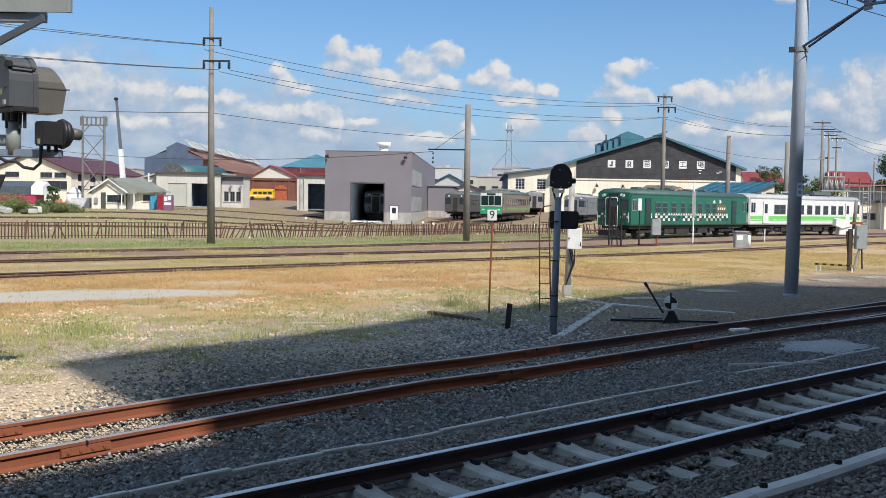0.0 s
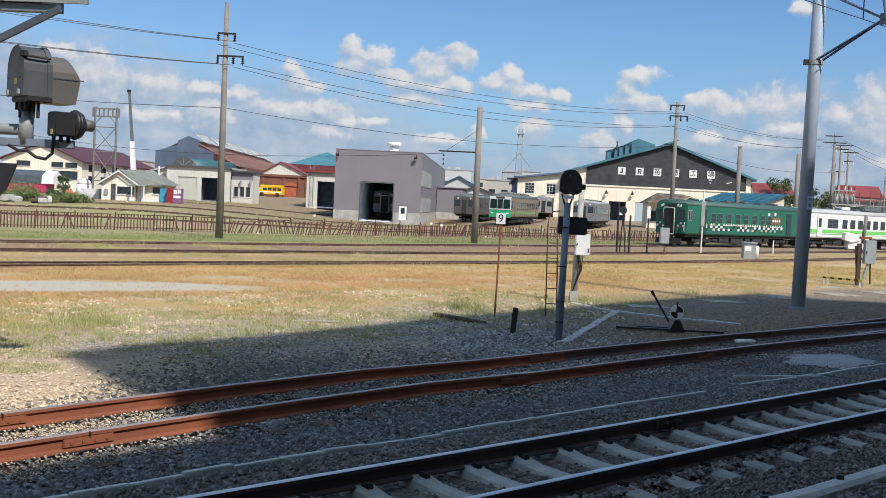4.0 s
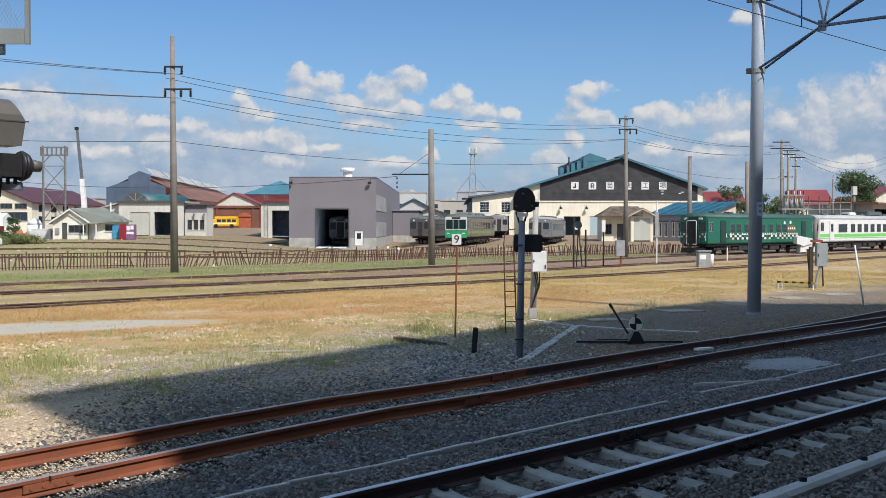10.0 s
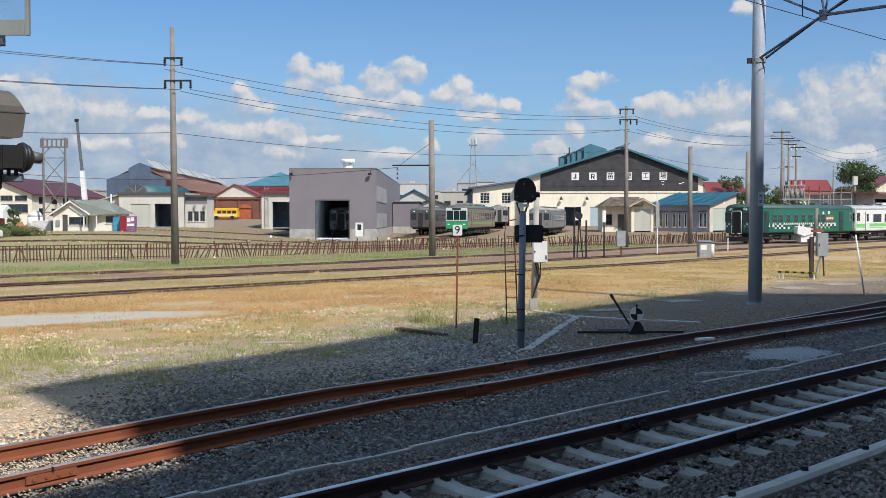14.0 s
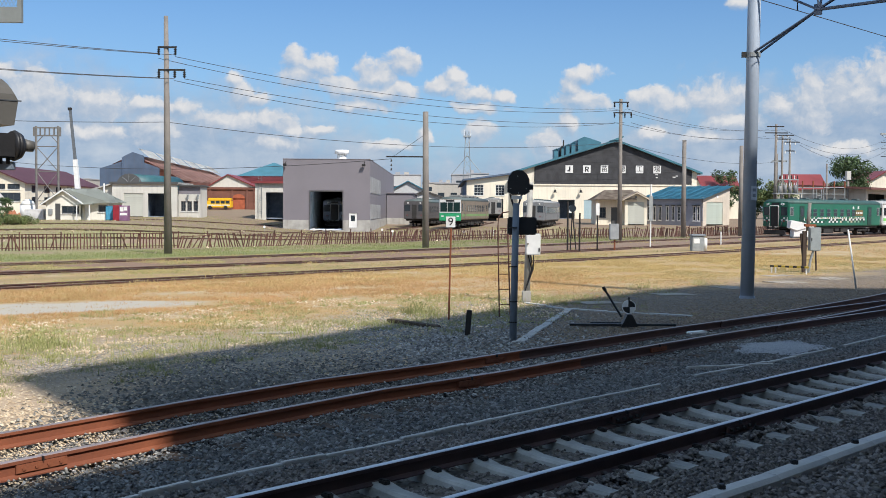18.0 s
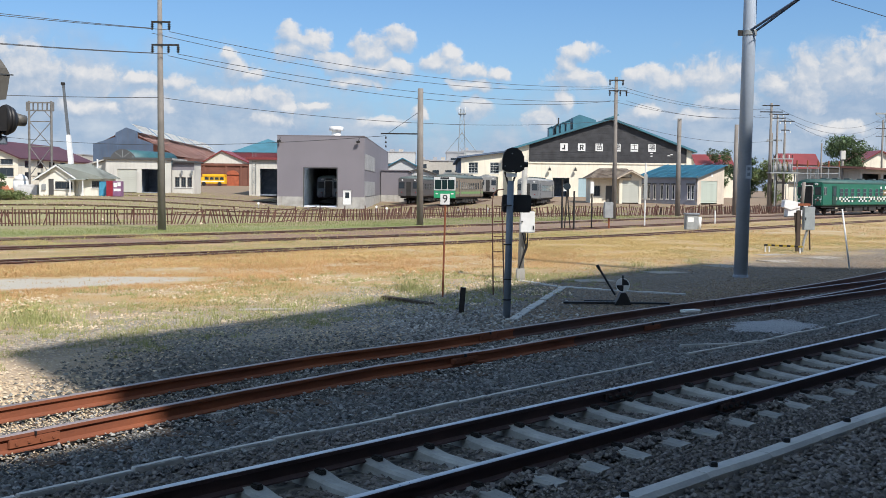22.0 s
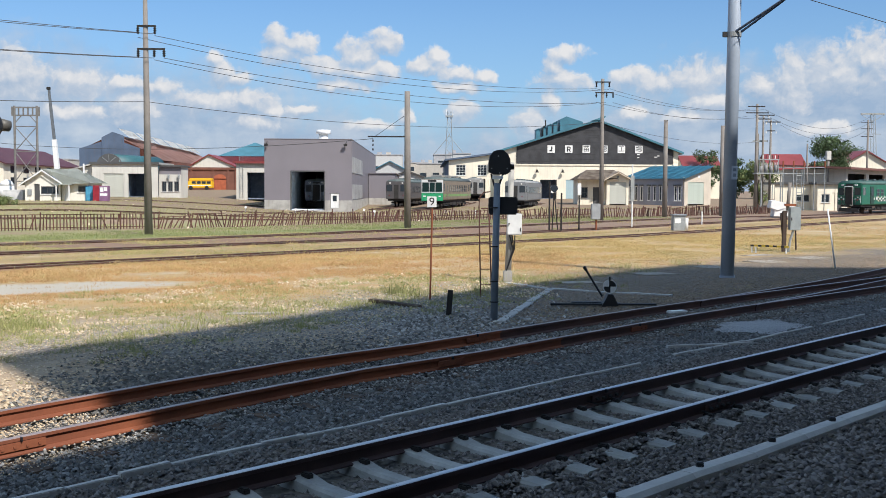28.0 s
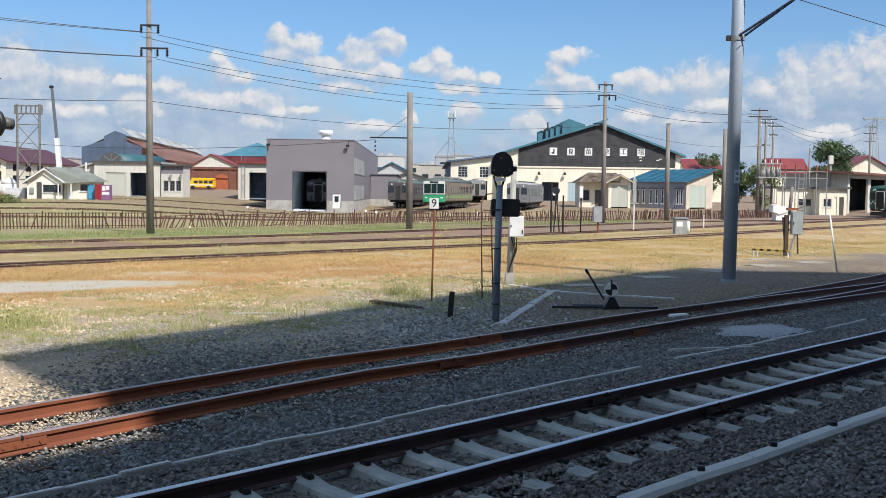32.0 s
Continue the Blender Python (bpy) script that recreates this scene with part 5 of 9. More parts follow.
def background_rows():
    """Far houses: red roofs on the right, maroon-roofed block on the left."""
    mb = gabled("maroon_roofed_block", "cream two-storey block with a maroon roof", "building", pose(-69.2, 150, 1.2), 11.4, 32, 4.5, 6.9, CREAM, MAROON, [(7.0, 8.7, 3.55, 4.3), (9.0, 10.7, 3.55, 4.3), (7.1, 10.8, 1.9, 3.1), (2.0, 4.0, 3.55, 4.3)], CREAM, over=0.5)
    for a, c in ((7.0, 8.7), (9.0, 10.7), (2.0, 4.0)):
        window(mb, a, c, 3.55, 4.3, 0, 3, 1, FRAME_D)
    window(mb, 7.1, 10.8, 1.9, 3.1, 0, 4, 1, FRAME_D)
    for k in range(6):
        for z0 in (1.6, 3.2):
            part("window", box(11.402, 11.44, 2.5 + k * 4.8, 4.6 + k * 4.8, z0, z0 + 0.95), GLASS, mb)
    for x, y, w, d, h in ((48, 200, 9, 6.5, 7.4), (62.5, 196, 8, 6.5, 7.6)):
        gabled("red_roofed_house", "house with a bright red sheet roof", "house", pose(x + d, y, 1.4, 0, 0, 90), w, d, h - 2.6, h, CREAM, RED_ROOF, [], CREAM, over=0.4)
    gabled("red_roofed_house", "cream house with a dull red roof", "house", pose(79, 205, 1.4), 9, 12, 6.0, 8.6, CREAM, RED_ROOF, [(2, 4, 3.0, 5.4)], CREAM, over=0.6)


background_rows()

# ---- rolling stock ----
TRAIN_GREEN = mat("train_green", (0.010, 0.125, 0.080), 0.35, var=0.12, scale=0.5, fine=10, bump=0.02)
DEEP_GREEN = mat("deep_green", (0.008, 0.045, 0.035), 0.4, var=0.15)
TRAIN_WHITE = mat("train_white", (0.68, 0.69, 0.68), 0.4, var=0.08, bump=0.02)
LIME = mat("lime_stripe", (0.16, 0.55, 0.12), 0.4, var=0.08)
STEEL = mat("stainless", (0.42, 0.41, 0.39), 0.38, metal=0.55, var=0.15, scale=1.0, fine=12, bump=0.03)
UNDER = mat("underframe", (0.035, 0.034, 0.033), 0.8, var=0.35)
ROOF_GREY = mat("train_roof", (0.10, 0.13, 0.13), 0.7, var=0.2)


def wheelset(parent, x, y):
    w = part("wheel", rod((x, y - 0.06, 0.43), (x, y + 0.06, 0.43), 0.43, n=20), UNDER, parent, "dark steel wheel", True)
    part("hub", rod((x, y - 0.09, 0.43), (x, y + 0.09, 0.43), 0.13, n=10), IRON, w)


WIN_GREEN = mat("window_frame_green", (0.06, 0.20, 0.14), 0.5, var=0.1)


def carriage(name, label, body, roof, stripe=None, deco=False, L=20.8, doors=(2.3, 17.6), win=None, ww=0.74, gang=True):
    """A railcar along +x from 0; the side at -y faces the camera."""
    c = thing(name, label, "railcar")
    bm = extrude_poly([(-1.37, 0.95), (1.37, 0.95), (1.43, 1.05), (1.43, 3.18), (-1.43, 3.18), (-1.43, 1.05)], "x", 0.15, L - 0.15)
    part("body", bm, body, c)
    bm = extrude_poly([(1.43, 3.184), (1.30, 3.42), (0.95, 3.58), (0, 3.66), (-0.95, 3.58), (-1.30, 3.42), (-1.43, 3.184)], "x", 0.1, L - 0.1)
    part("roof", bm, roof, c, "rounded roof", True)
    part("underframe", box(0.3, L - 0.3, -1.2, 1.2, 0.72, 0.94, 0.02), UNDER, c)
    for x in (0.0, L - 0.16):
        part("end_panel", box(x, x + 0.16, -1.40, 1.40, 0.98, 3.35, 0.05), body, c)
    for bx in (3.3, L - 3.3):
        part("bogie_frame", box(bx - 1.5, bx + 1.5, -1.05, -0.9, 0.38, 0.62, 0.03), UNDER, c, "dark bogie")
        part("bogie_frame", box(bx - 1.5, bx + 1.5, 0.9, 1.05, 0.38, 0.62, 0.03), UNDER, c)
        part("bolster", box(bx - 0.3, bx + 0.3, -0.9, 0.9, 0.5, 0.7), UNDER, c)
        for dx in (-1.05, 1.05):
            for y in (-0.56, 0.56):
                wheelset(c, bx + dx, y)
            part("axle", rod((bx + dx, -0.5, 0.43), (bx + dx, 0.5, 0.43), 0.07, n=8), IRON, c)
            part("axle_box", box(bx + dx - 0.16, bx + dx + 0.16, -1.12, -0.88, 0.3, 0.58, 0.03), UNDER, c)
            part("spring", rod((bx + dx * 0.3, -0.98, 0.45), (bx + dx * 0.3, -0.98, 0.85), 0.12, n=10), IRON, c)
    for x0, x1, z0 in ((6.0, 7.6, 0.32), (8.0, 10.2, 0.25), (10.5, 11.4, 0.42), (11.8, 13.6, 0.3), (14.0, 14.9, 0.45)):
        part("equipment_box", box(x0, x1, -1.15, -0.35, z0, 0.72, 0.03), UNDER, c, "dark underfloor equipment")
    part("air_tank", rod((5.0, -0.9, 0.52), (5.9, -0.9, 0.52), 0.18, n=12), UNDER, c, "", True)
    # doors and windows on both sides
    win = win or [4.1 + i * 1.28 for i in range(10)]
    for sy, y in ((-1, -1.435), (1, 1.435)):
        lo, hi = sorted((y, y + sy * 0.025))
        for dx in doors:
            d = part("door", box(dx, dx + 0.9, lo, hi, 1.05, 2.98, 0.01), DEEP_GREEN if deco else body, c, "folding side door")
            part("door_window", box(dx + 0.2, dx + 0.7, *sorted((y + sy * 0.026, y + sy * 0.034)), 1.95, 2.75), GLASS, d)
            part("door_edge", box(dx - 0.05, dx - 0.012, lo, hi, 1.05, 2.98), BLACK, d)
        for x in win:
            w = part("window", box(x, x + ww, lo, hi, 1.88, 2.72, 0.008), FRAME_D if not deco else WIN_GREEN, c, "window in a thin frame")
            part("pane", box(x + 0.06, x + ww - 0.06, *sorted((y + sy * 0.026, y + sy * 0.034)), 1.94, 2.30), GLASS, w)
            part("pane", box(x + 0.06, x + ww - 0.06, *sorted((y + sy * 0.026, y + sy * 0.034)), 2.34, 2.66), GLASS, w)
        for qx in (0.3, 0.66, L - 0.96, L - 0.6):
            q = part("quarter_window", box(qx, qx + 0.3, lo, hi, 2.02, 2.86, 0.01), GALV if deco else BLACK, c, "small cab side window")
            part("pane", box(qx + 0.05, qx + 0.25, *sorted((y + sy * 0.026, y + sy * 0.034)), 2.08, 2.8), GLASS, q)
        if stripe:
            part("stripe", box(0.2, L - 0.2, *sorted((y + sy * 0.002, y + sy * 0.012)), 1.42, 1.72), stripe, c, "lime green waist band")
            part("stripe", box(0.2, L - 0.2, *sorted((y + sy * 0.002, y + sy * 0.012)), 1.28, 1.34), stripe, c)
        if deco and sy < 0:
            rnd = random.Random(5)
            cols = [TRAIN_WHITE, mat("deco_sand", (0.62, 0.56, 0.40), 0.5), DEEP_GREEN, mat("deco_mint", (0.30, 0.50, 0.36), 0.5)]
            tri = [bm_mesh("livery_patch", extrude_poly([(0, 0), (0.40, 0), (0.20, 0.2)], "y", y - 0.014, y - 0.002), m) for m in cols[:2]]
            sq = [bm_mesh("livery_patch", box(0.02, 0.40, y - 0.012, y - 0.002, 0.01, 0.2), m) for m in cols]
            for i in range(33):
                x = 3.0 + i * 0.42
                piece("livery_patch", tri[i % 3 == 0], c, pose(x, 0, 1.72)) if rnd.random() < 0.8 else None
                piece("livery_patch", sq[0 if (i % 2 == 0) else 2], c, pose(x, 0, 1.5)) if rnd.random() < 0.92 else None
                piece("livery_patch", sq[2 if (i % 2 == 0) else rnd.choice((0, 1, 3))], c, pose(x, 0, 1.29)) if rnd.random() < 0.85 else None
            part("name_board", box(14.6, 16.4, y - 0.03, y - 0.005, 1.98, 2.6, 0.01), mat("bronze_board", (0.17, 0.12, 0.045), 0.5), c, "bronze board with unread lettering")
            part("emblem", rod((13.6 + 0.5, y - 0.02, 2.78), (13.6 + 0.5, y - 0.003, 2.78), 0.2, n=14), TRAIN_WHITE, c, "pale round emblem")
            part("emblem", box(15.1, 15.45, y - 0.02, y - 0.003, 2.72, 3.0), TRAIN_WHITE, c, "pale square emblem")
            for k in range(4):
                part("lettering", box(14.75 + k * 0.4, 15.02 + k * 0.4, y - 0.036, y - 0.031, 2.2, 2.38), TRAIN_WHITE, c)
    # driver's end
    for x0, sx in ((0.0, -1), (L, 1)):
        for y in (-0.95, 0.95):
            part("windscreen", box(*sorted((x0 + sx * 0.002, x0 + sx * 0.03)), y - 0.38, y + 0.38, 2.02, 2.85, 0.01), GLASS, c)
            part("headlamp", rod((x0, y * 0.9, 3.12), (x0 + sx * 0.1, y * 0.9, 3.12), 0.11, n=12), FRAME_W, c, "round headlamp")
            part("tail_lamp", rod((x0, y, 1.5), (x0 + sx * 0.06, y, 1.5), 0.08, n=10), RED_ROOF, c)
        if not gang:
            part("end_door", box(*sorted((x0 + sx * 0.002, x0 + sx * 0.04)), -0.32, 0.32, 1.05, 2.9, 0.01), UNDER, c, "narrow dark end door")
            continue
        part("gangway", box(*sorted((x0 + sx * 0.002, x0 + sx * 0.24)), -0.42, 0.42, 1.0, 2.9, 0.05), UNDER, c, "dark rubber gangway")
        part("gangway_door", box(*sorted((x0 + sx * 0.241, x0 + sx * 0.26)), -0.3, 0.3, 1.05, 2.8, 0.01), IRON, c)
        ring = [Vector((x0 + sx * 0.3, a, z)) for a, z in ((-0.52, 0.92), (-0.52, 2.85), (-0.44, 2.98), (0.44, 2.98), (0.52, 2.85), (0.52, 0.92), (-0.52, 0.92))]
        part("gangway_frame", tube(ring, 0.035, 8), FRAME_W, c, "pale tubular gangway frame", True)
        for y in (-1, 1):
            part("windscreen_frame", wall(y * 0.95 - 0.45, y * 0.95 + 0.45, 1.95, 2.92, 0, 0.03, [(y * 0.95 - 0.37, y * 0.95 + 0.37, 2.03, 2.84)]), body, c, m=Matrix.Translation((x0 + sx * 0.035, 0, 0)) @ Matrix.Rotation(radians(90), 4, "Z"))
            part("lamp_pod", rod((x0 - sx * 0.02, y * 0.72, 3.16), (x0 + sx * 0.12, y * 0.72, 3.16), 0.15, 0.13, 14), body, c, "", True)
            part("headlamp", rod((x0 + sx * 0.121, y * 0.72, 3.16), (x0 + sx * 0.135, y * 0.72, 3.16), 0.1, n=14), FRAME_W, c, "round headlamp")
            part("grab_rail", rod((x0 + sx * 0.08, y * 1.34, 1.2), (x0 + sx * 0.08, y * 1.34, 1.9), 0.022, n=6), FRAME_W, c, "pale corner grab rail")
            part("step", box(*sorted((x0 + sx * 0.0, x0 + sx * 0.18)), *sorted((y * 0.75, y * 1.25)), 0.55, 0.6), IRON, c)
            part("jumper_hose", tube([Vector((x0 + sx * 0.1, y * 0.8, 1.6)), Vector((x0 + sx * 0.3, y * 0.8, 1.1)), Vector((x0 + sx * 0.3, y * 0.5, 0.75)), Vector((x0 + sx * 0.2, y * 0.3, 0.8))], 0.04, 6), BLACK, c, "hanging black hose", True)
            if deco:
                for k in range(3):
                    part("livery_patch", box(*sorted((x0 + sx * 0.002, x0 + sx * 0.012)), *sorted((y * (0.62 + k * 0.26), y * (0.80 + k * 0.26))), 1.5 + 0.2 * (k % 2), 1.66 + 0.2 * (k % 2)), TRAIN_WHITE, c)
        part("destination_box", box(*sorted((x0 + sx * 0.002, x0 + sx * 0.06)), -0.42, 0.42, 3.02, 3.28, 0.01), BLACK, c)
        part("snow_plough", extrude_poly([(-1.25, 0.18), (1.25, 0.18), (1.1, 0.62), (-1.1, 0.62)], "x", *sorted((x0 + sx * 0.05, x0 + sx * 0.2))), UNDER, c)
        part("coupler", box(*sorted((x0, x0 + sx * 0.5)), -0.14, 0.14, 0.72, 1.0, 0.03), IRON, c)
    for x in (3.0, 5.6, 8.4, 11.6, 14.4, 17.2):
        part("roof_unit", box(x, x + 0.8, -0.35, 0.35, 3.6, 3.80, 0.06), ROOF_GREY, c, "low dark roof ventilator")
    return c


TALL = 1.06
GREEN_CAR = carriage("green_railcar", "dark green diesel railcar with a checkered livery band", TRAIN_GREEN, mat("green_roof", (0.045, 0.105, 0.095), 0.6, var=0.2), deco=True, win=[3.9, 5.0, 6.5, 8.0, 9.5, 11.0, 12.5, 13.7], ww=0.86)
WHITE_CAR = carriage("white_railcar", "white diesel railcar with a lime green waist band", TRAIN_WHITE, mat("pale_roof", (0.42, 0.43, 0.43), 0.6, var=0.15), stripe=LIME, win=[4.2, 5.2, 7.0, 8.55, 10.1, 11.65, 13.2, 14.75, 16.2], ww=0.95)
part("air_conditioner", box(12.4, 16.0, -0.8, 0.8, 3.58, 4.05, 0.12), ROOF_GREY, WHITE_CAR, "dark grey roof air conditioner")
part("roof_tank", box(8.6, 10.2, -0.5, 0.5, 3.58, 3.95, 0.1), TRAIN_WHITE, WHITE_CAR)
GREEN_CAR.scale = WHITE_CAR.scale = (1, 1.02, TALL)
RUN = ((0, -4.0), (1, -1.95), (2, 0.11), (3, 2.18), (4.5, 5.3), (6, 8.41), (7.5, 11.5), (9, 14.55), (10.5, 17.55), (12, 20.5), (13.3, 23.1), (14.5, 25.6), (15.7, 28.1), (17, 30.9), (18.5, 33.95), (20, 37.1), (21, 39.2), (22, 41.3), (23, 43.4), (24, 45.5), (25.5, 48.75), (26.7, 51.3), (28, 54.18), (29, 56.3), (30, 58.35), (31, 60.3), (32, 62.1))


def train_pose(s):
    a, b = line_point(s), line_point(s + 20.8)
    d = b - a
    z = ground_z(a.x, a.y) + 0.063
    tilt = math.atan2(ground_z(b.x, b.y) + 0.063 - z, 20.8)
    return Matrix.Translation((a.x, a.y, z)) @ Matrix.Rotation(math.atan2(d.y, d.x), 4, "Z") @ Matrix.Rotation(-tilt, 4, "Y")

# ---- poles and yard things ----


def wire(name, p0, p1, sag, r, material, label, n=14):
    """A hanging wire between two points."""
    p0, p1 = Vector(p0), Vector(p1)
    pts = [p0.lerp(p1, i / n) - Vector((0, 0, 4 * sag * (i / n) * (1 - i / n))) for i in range(n + 1)]
    bm = tube(pts, r, 5)
    return tagged(part(name, bm, material), label, "cable")


def pole(name, label, x, y, h, r0, r1, material, arms=(), lean=(0, 0)):
    z = ground_z(x, y)
    b = thing(name, label, "pole", pose(x, y, z - 0.05))
    part("shaft", rod((0, 0, -0.3), (lean[0], lean[1], h), r0, r1, 14), material, b, "", True)
    for az, half_l, half_r, drops in arms:
        k = az / h
        cx = lean[0] * k
        a = part("crossarm", box(cx - half_l, cx + half_r, -0.16, -0.08, az - 0.05, az + 0.05), IRON, b, "dark crossarm")
        for dx in drops:
            part("insulator", rod((cx + dx, -0.12, az - 0.45), (cx + dx, -0.12, az - 0.05), 0.05, n=8), IRON, a)
            for q in (0.12, 0.24, 0.36):
                part("insulator_disc", rod((cx + dx, -0.12, az - q), (cx + dx, -0.12, az - q - 0.04), 0.1, 0.08, 8), IRON, a)
    return b


pole("utility_pole", "tall grey concrete pole with two crossarms beside the fence", -15.72, 62.0, 13.55, 0.235, 0.12, POLE_CONC,
     ((11.78, 0.45, 0.62, (-0.4, 0.55)), (10.5, 0.45, 1.1, (-0.4, 0.5, 1.05))), lean=(-0.08, 0))
p2 = pole("utility_pole", "plain grey concrete pole with a long wire bracket", -1.2, 75.0, 9.4, 0.24, 0.19, POLE_CONC, lean=(-0.05, 0))
part("bracket_arm", rod((-2.75, 0, 6.3), (0, 0, 6.3), 0.05, n=6), IRON, p2, "dark bracket arm")
part("stay", rod((-2.2, 0, 6.35), (0, 0, 7.9), 0.015, n=5), IRON, p2)
for z in (5.35, 5.65, 5.95):
    part("insulator", rod((-2.4, 0, z), (-2.4, 0, z + 0.16), 0.07, 0.03, 8), IRON, p2)
pole("utility_pole", "grey pole with two crossarms in front of the works hall", 15.6, 96.0, 12.5, 0.22, 0.14, POLE_CONC, ((12.2, 0.68, 0.68, (-0.57, 0.57)), (11.28, 0.68, 0.97, (-0.57, 0.34, 0.9))))
pole("utility_pole", "plain grey concrete pole by the store", 23.9, 108.0, 9.7, 0.25, 0.2, POLE_CONC)
pole("utility_pole", "plain grey concrete pole by the store", 31.5, 115.0, 9.6, 0.25, 0.2, POLE_CONC)


BRACKET = mat("bracket_steel", (0.11, 0.145, 0.21), 0.6, metal=0.2, var=0.2, scale=3, fine=18)


def overhead_mast():
    b = thing("overhead_mast", "thick grey steel overhead-line mast with a truss bracket", "mast", pose(8.22, 29.25, -0.08))
    part("shaft", rod((0, 0, -0.1), (0.11, 0, 12.5), 0.182, 0.165, 32), MAST, b, "grey painted steel tube", True)
    part("base_collar", rod((0, 0, -0.05), (0, 0, 0.12), 0.205, n=24), MAST, b)
    for z in (6.6, 8.5):
        part("clamp", rod((0.06, 0, z - 0.06), (0.06, 0, z + 0.06), 0.195, n=24), GALV, b)
        part("clamp_lug", box(-0.24, -0.12, -0.05, 0.05, z - 0.07, z + 0.07), IRON, b)
    np_ = part("number_plate", box(0.01, 0.17, -0.205, -0.19, 2.72, 3.08), mat("plate_pale", (0.5, 0.56, 0.64), 0.5), b, "small pale plate with unread marks")
    part("mark", box(0.05, 0.13, -0.211, -0.206, 2.94, 3.02), SIGNAL_GREY, np_)
    part("mark", box(0.05, 0.13, -0.211, -0.206, 2.79, 2.88), SIGNAL_GREY, np_)
    # the truss carries out over the near tracks
    d = Vector((0.72, -0.69, 0))
    n = Vector((0.69, 0.72, 0)) * 0.14
    o = Vector((0.07, 0, 0))
    up = 8.5
    for s in (1, -1):
        part("bracket_chord", rod(o + Vector((0, 0, up)) + n * s, d * 16 + Vector((0, 0, up + 0.05)) + n * s, 0.038, n=6), BRACKET, b, "angle-iron bracket")
        part("bracket_brace", rod(o + Vector((0, 0, 6.6)) + n * s, d * 1.86 + Vector((0, 0, 7.58)), 0.034, n=6), BRACKET, b)
        part("bracket_brace", rod(o + Vector((0, 0, up)) + n * s, d * 1.86 + Vector((0, 0, 7.58)), 0.03, n=6), BRACKET, b)
    part("bracket_chord", rod(d * 1.8 + Vector((0, 0, 7.58)), d * 16 + Vector((0, 0, 7.62)), 0.042, n=6), BRACKET, b)
    part("gusset", box(-0.1, 0.1, -0.03, 0.03, -0.14, 0.14), BRACKET, b, m=Matrix.Translation(d * 1.86 + Vector((0, 0, 7.58))) @ Matrix.Rotation(radians(-44), 4, "Z"))
    for i in range(8):
        a = 1.9 + i * 1.75
        for s in (1, -1):
            part("bracket_brace", rod(d * a + Vector((0, 0, 7.6)), d * (a + 0.12 * s) + Vector((0, 0, up)) + n * s, 0.028, n=6), BRACKET, b)
            part("bracket_brace", rod(d * a + Vector((0, 0, 7.6)), d * (a + 1.75) + Vector((0, 0, up)) + n * s, 0.032, n=6), BRACKET, b)
    part("hanger", rod(d * 1.3 + Vector((0, 0, 7.62)), d * 1.3 + Vector((0, 0, up)), 0.015, n=6), IRON, b)
    part("insulator", rod(d * 1.3 + Vector((0, 0, up - 0.02)), d * 1.3 + Vector((0, 0, up + 0.25)), 0.07, n=10), BLACK, b)
    return b


overhead_mast()


def shunt_signal():
    b = thing("ground_signal", "blue-grey signal post with a rounded black head", "signal", pose(1.27, 19.5, -0.05))
    part("post", rod((0, 0, -0.1), (0.04, 0, 2.5), 0.068, 0.058, 16), SIGNAL_GREY, b, "", True)
    for z in (0.35, 0.72, 1.35, 2.05):
        part("band", rod((0, 0, z), (0, 0, z + 0.02), 0.08, n=16), IRON, b)
    outline = [(-0.12, 2.70), (-0.12, 2.88), (-0.10, 2.98), (-0.04, 3.06), (0.04, 3.09), (0.14, 3.085), (0.22, 3.02), (0.265, 2.92), (0.27, 2.70), (0.19, 2.65), (-0.03, 2.65)]
    h = part("signal_head", extrude_poly(outline, "y", -0.12, 0.05), BLACK, b, "black rounded signal head")
    for x, z in ((-0.07, 2.76), (0.21, 2.76), (0.05, 2.98), (0.07, 2.68)):
        part("bolt", rod((x, -0.14, z), (x, -0.12, z), 0.012, n=8), GALV, h)
    part("lens_hood", rod((0.26, -0.02, 2.79), (0.34, -0.02, 2.79), 0.055, 0.045, 12), BLACK, h, "", True)
    for x in (-0.07, 0.14):
        part("yoke", rod((x, 0, 2.66), (0.03 + (x - 0.03) * 0.3, 0, 2.42), 0.018, n=6), IRON, b)
    part("white_clamp", box(-0.05, 0.14, -0.1, -0.06, 2.57, 2.63), WHITE, b)
    part("second_head", box(-0.1, 0.42, 0.1, 0.3, 1.93, 2.25, 0.02), BLACK, b, "black signal box beside the post")
    return b


shunt_signal()


def site_ladder():
    b = thing("iron_ladder", "rusty iron ladder standing behind the signal", "ladder", pose(1.24, 23.6, -0.03))
    part("ladder_rail", tube([(0.0, 0, -0.05), (-0.05, 0, 2.0), (-0.03, 0, 2.2), (0.05, 0, 2.3), (0.2, 0, 2.32)], 0.016), FENCE_RUST, b)
    part("ladder_rail", rod((0.24, 0, -0.05), (0.16, 0, 2.05), 0.016, n=6), FENCE_RUST, b)
    for i in range(6):
        z = 0.3 + i * 0.33
        part("rung", rod((-0.01, 0, z), (0.22, 0, z), 0.011, n=6), FENCE_RUST, b)


site_ladder()


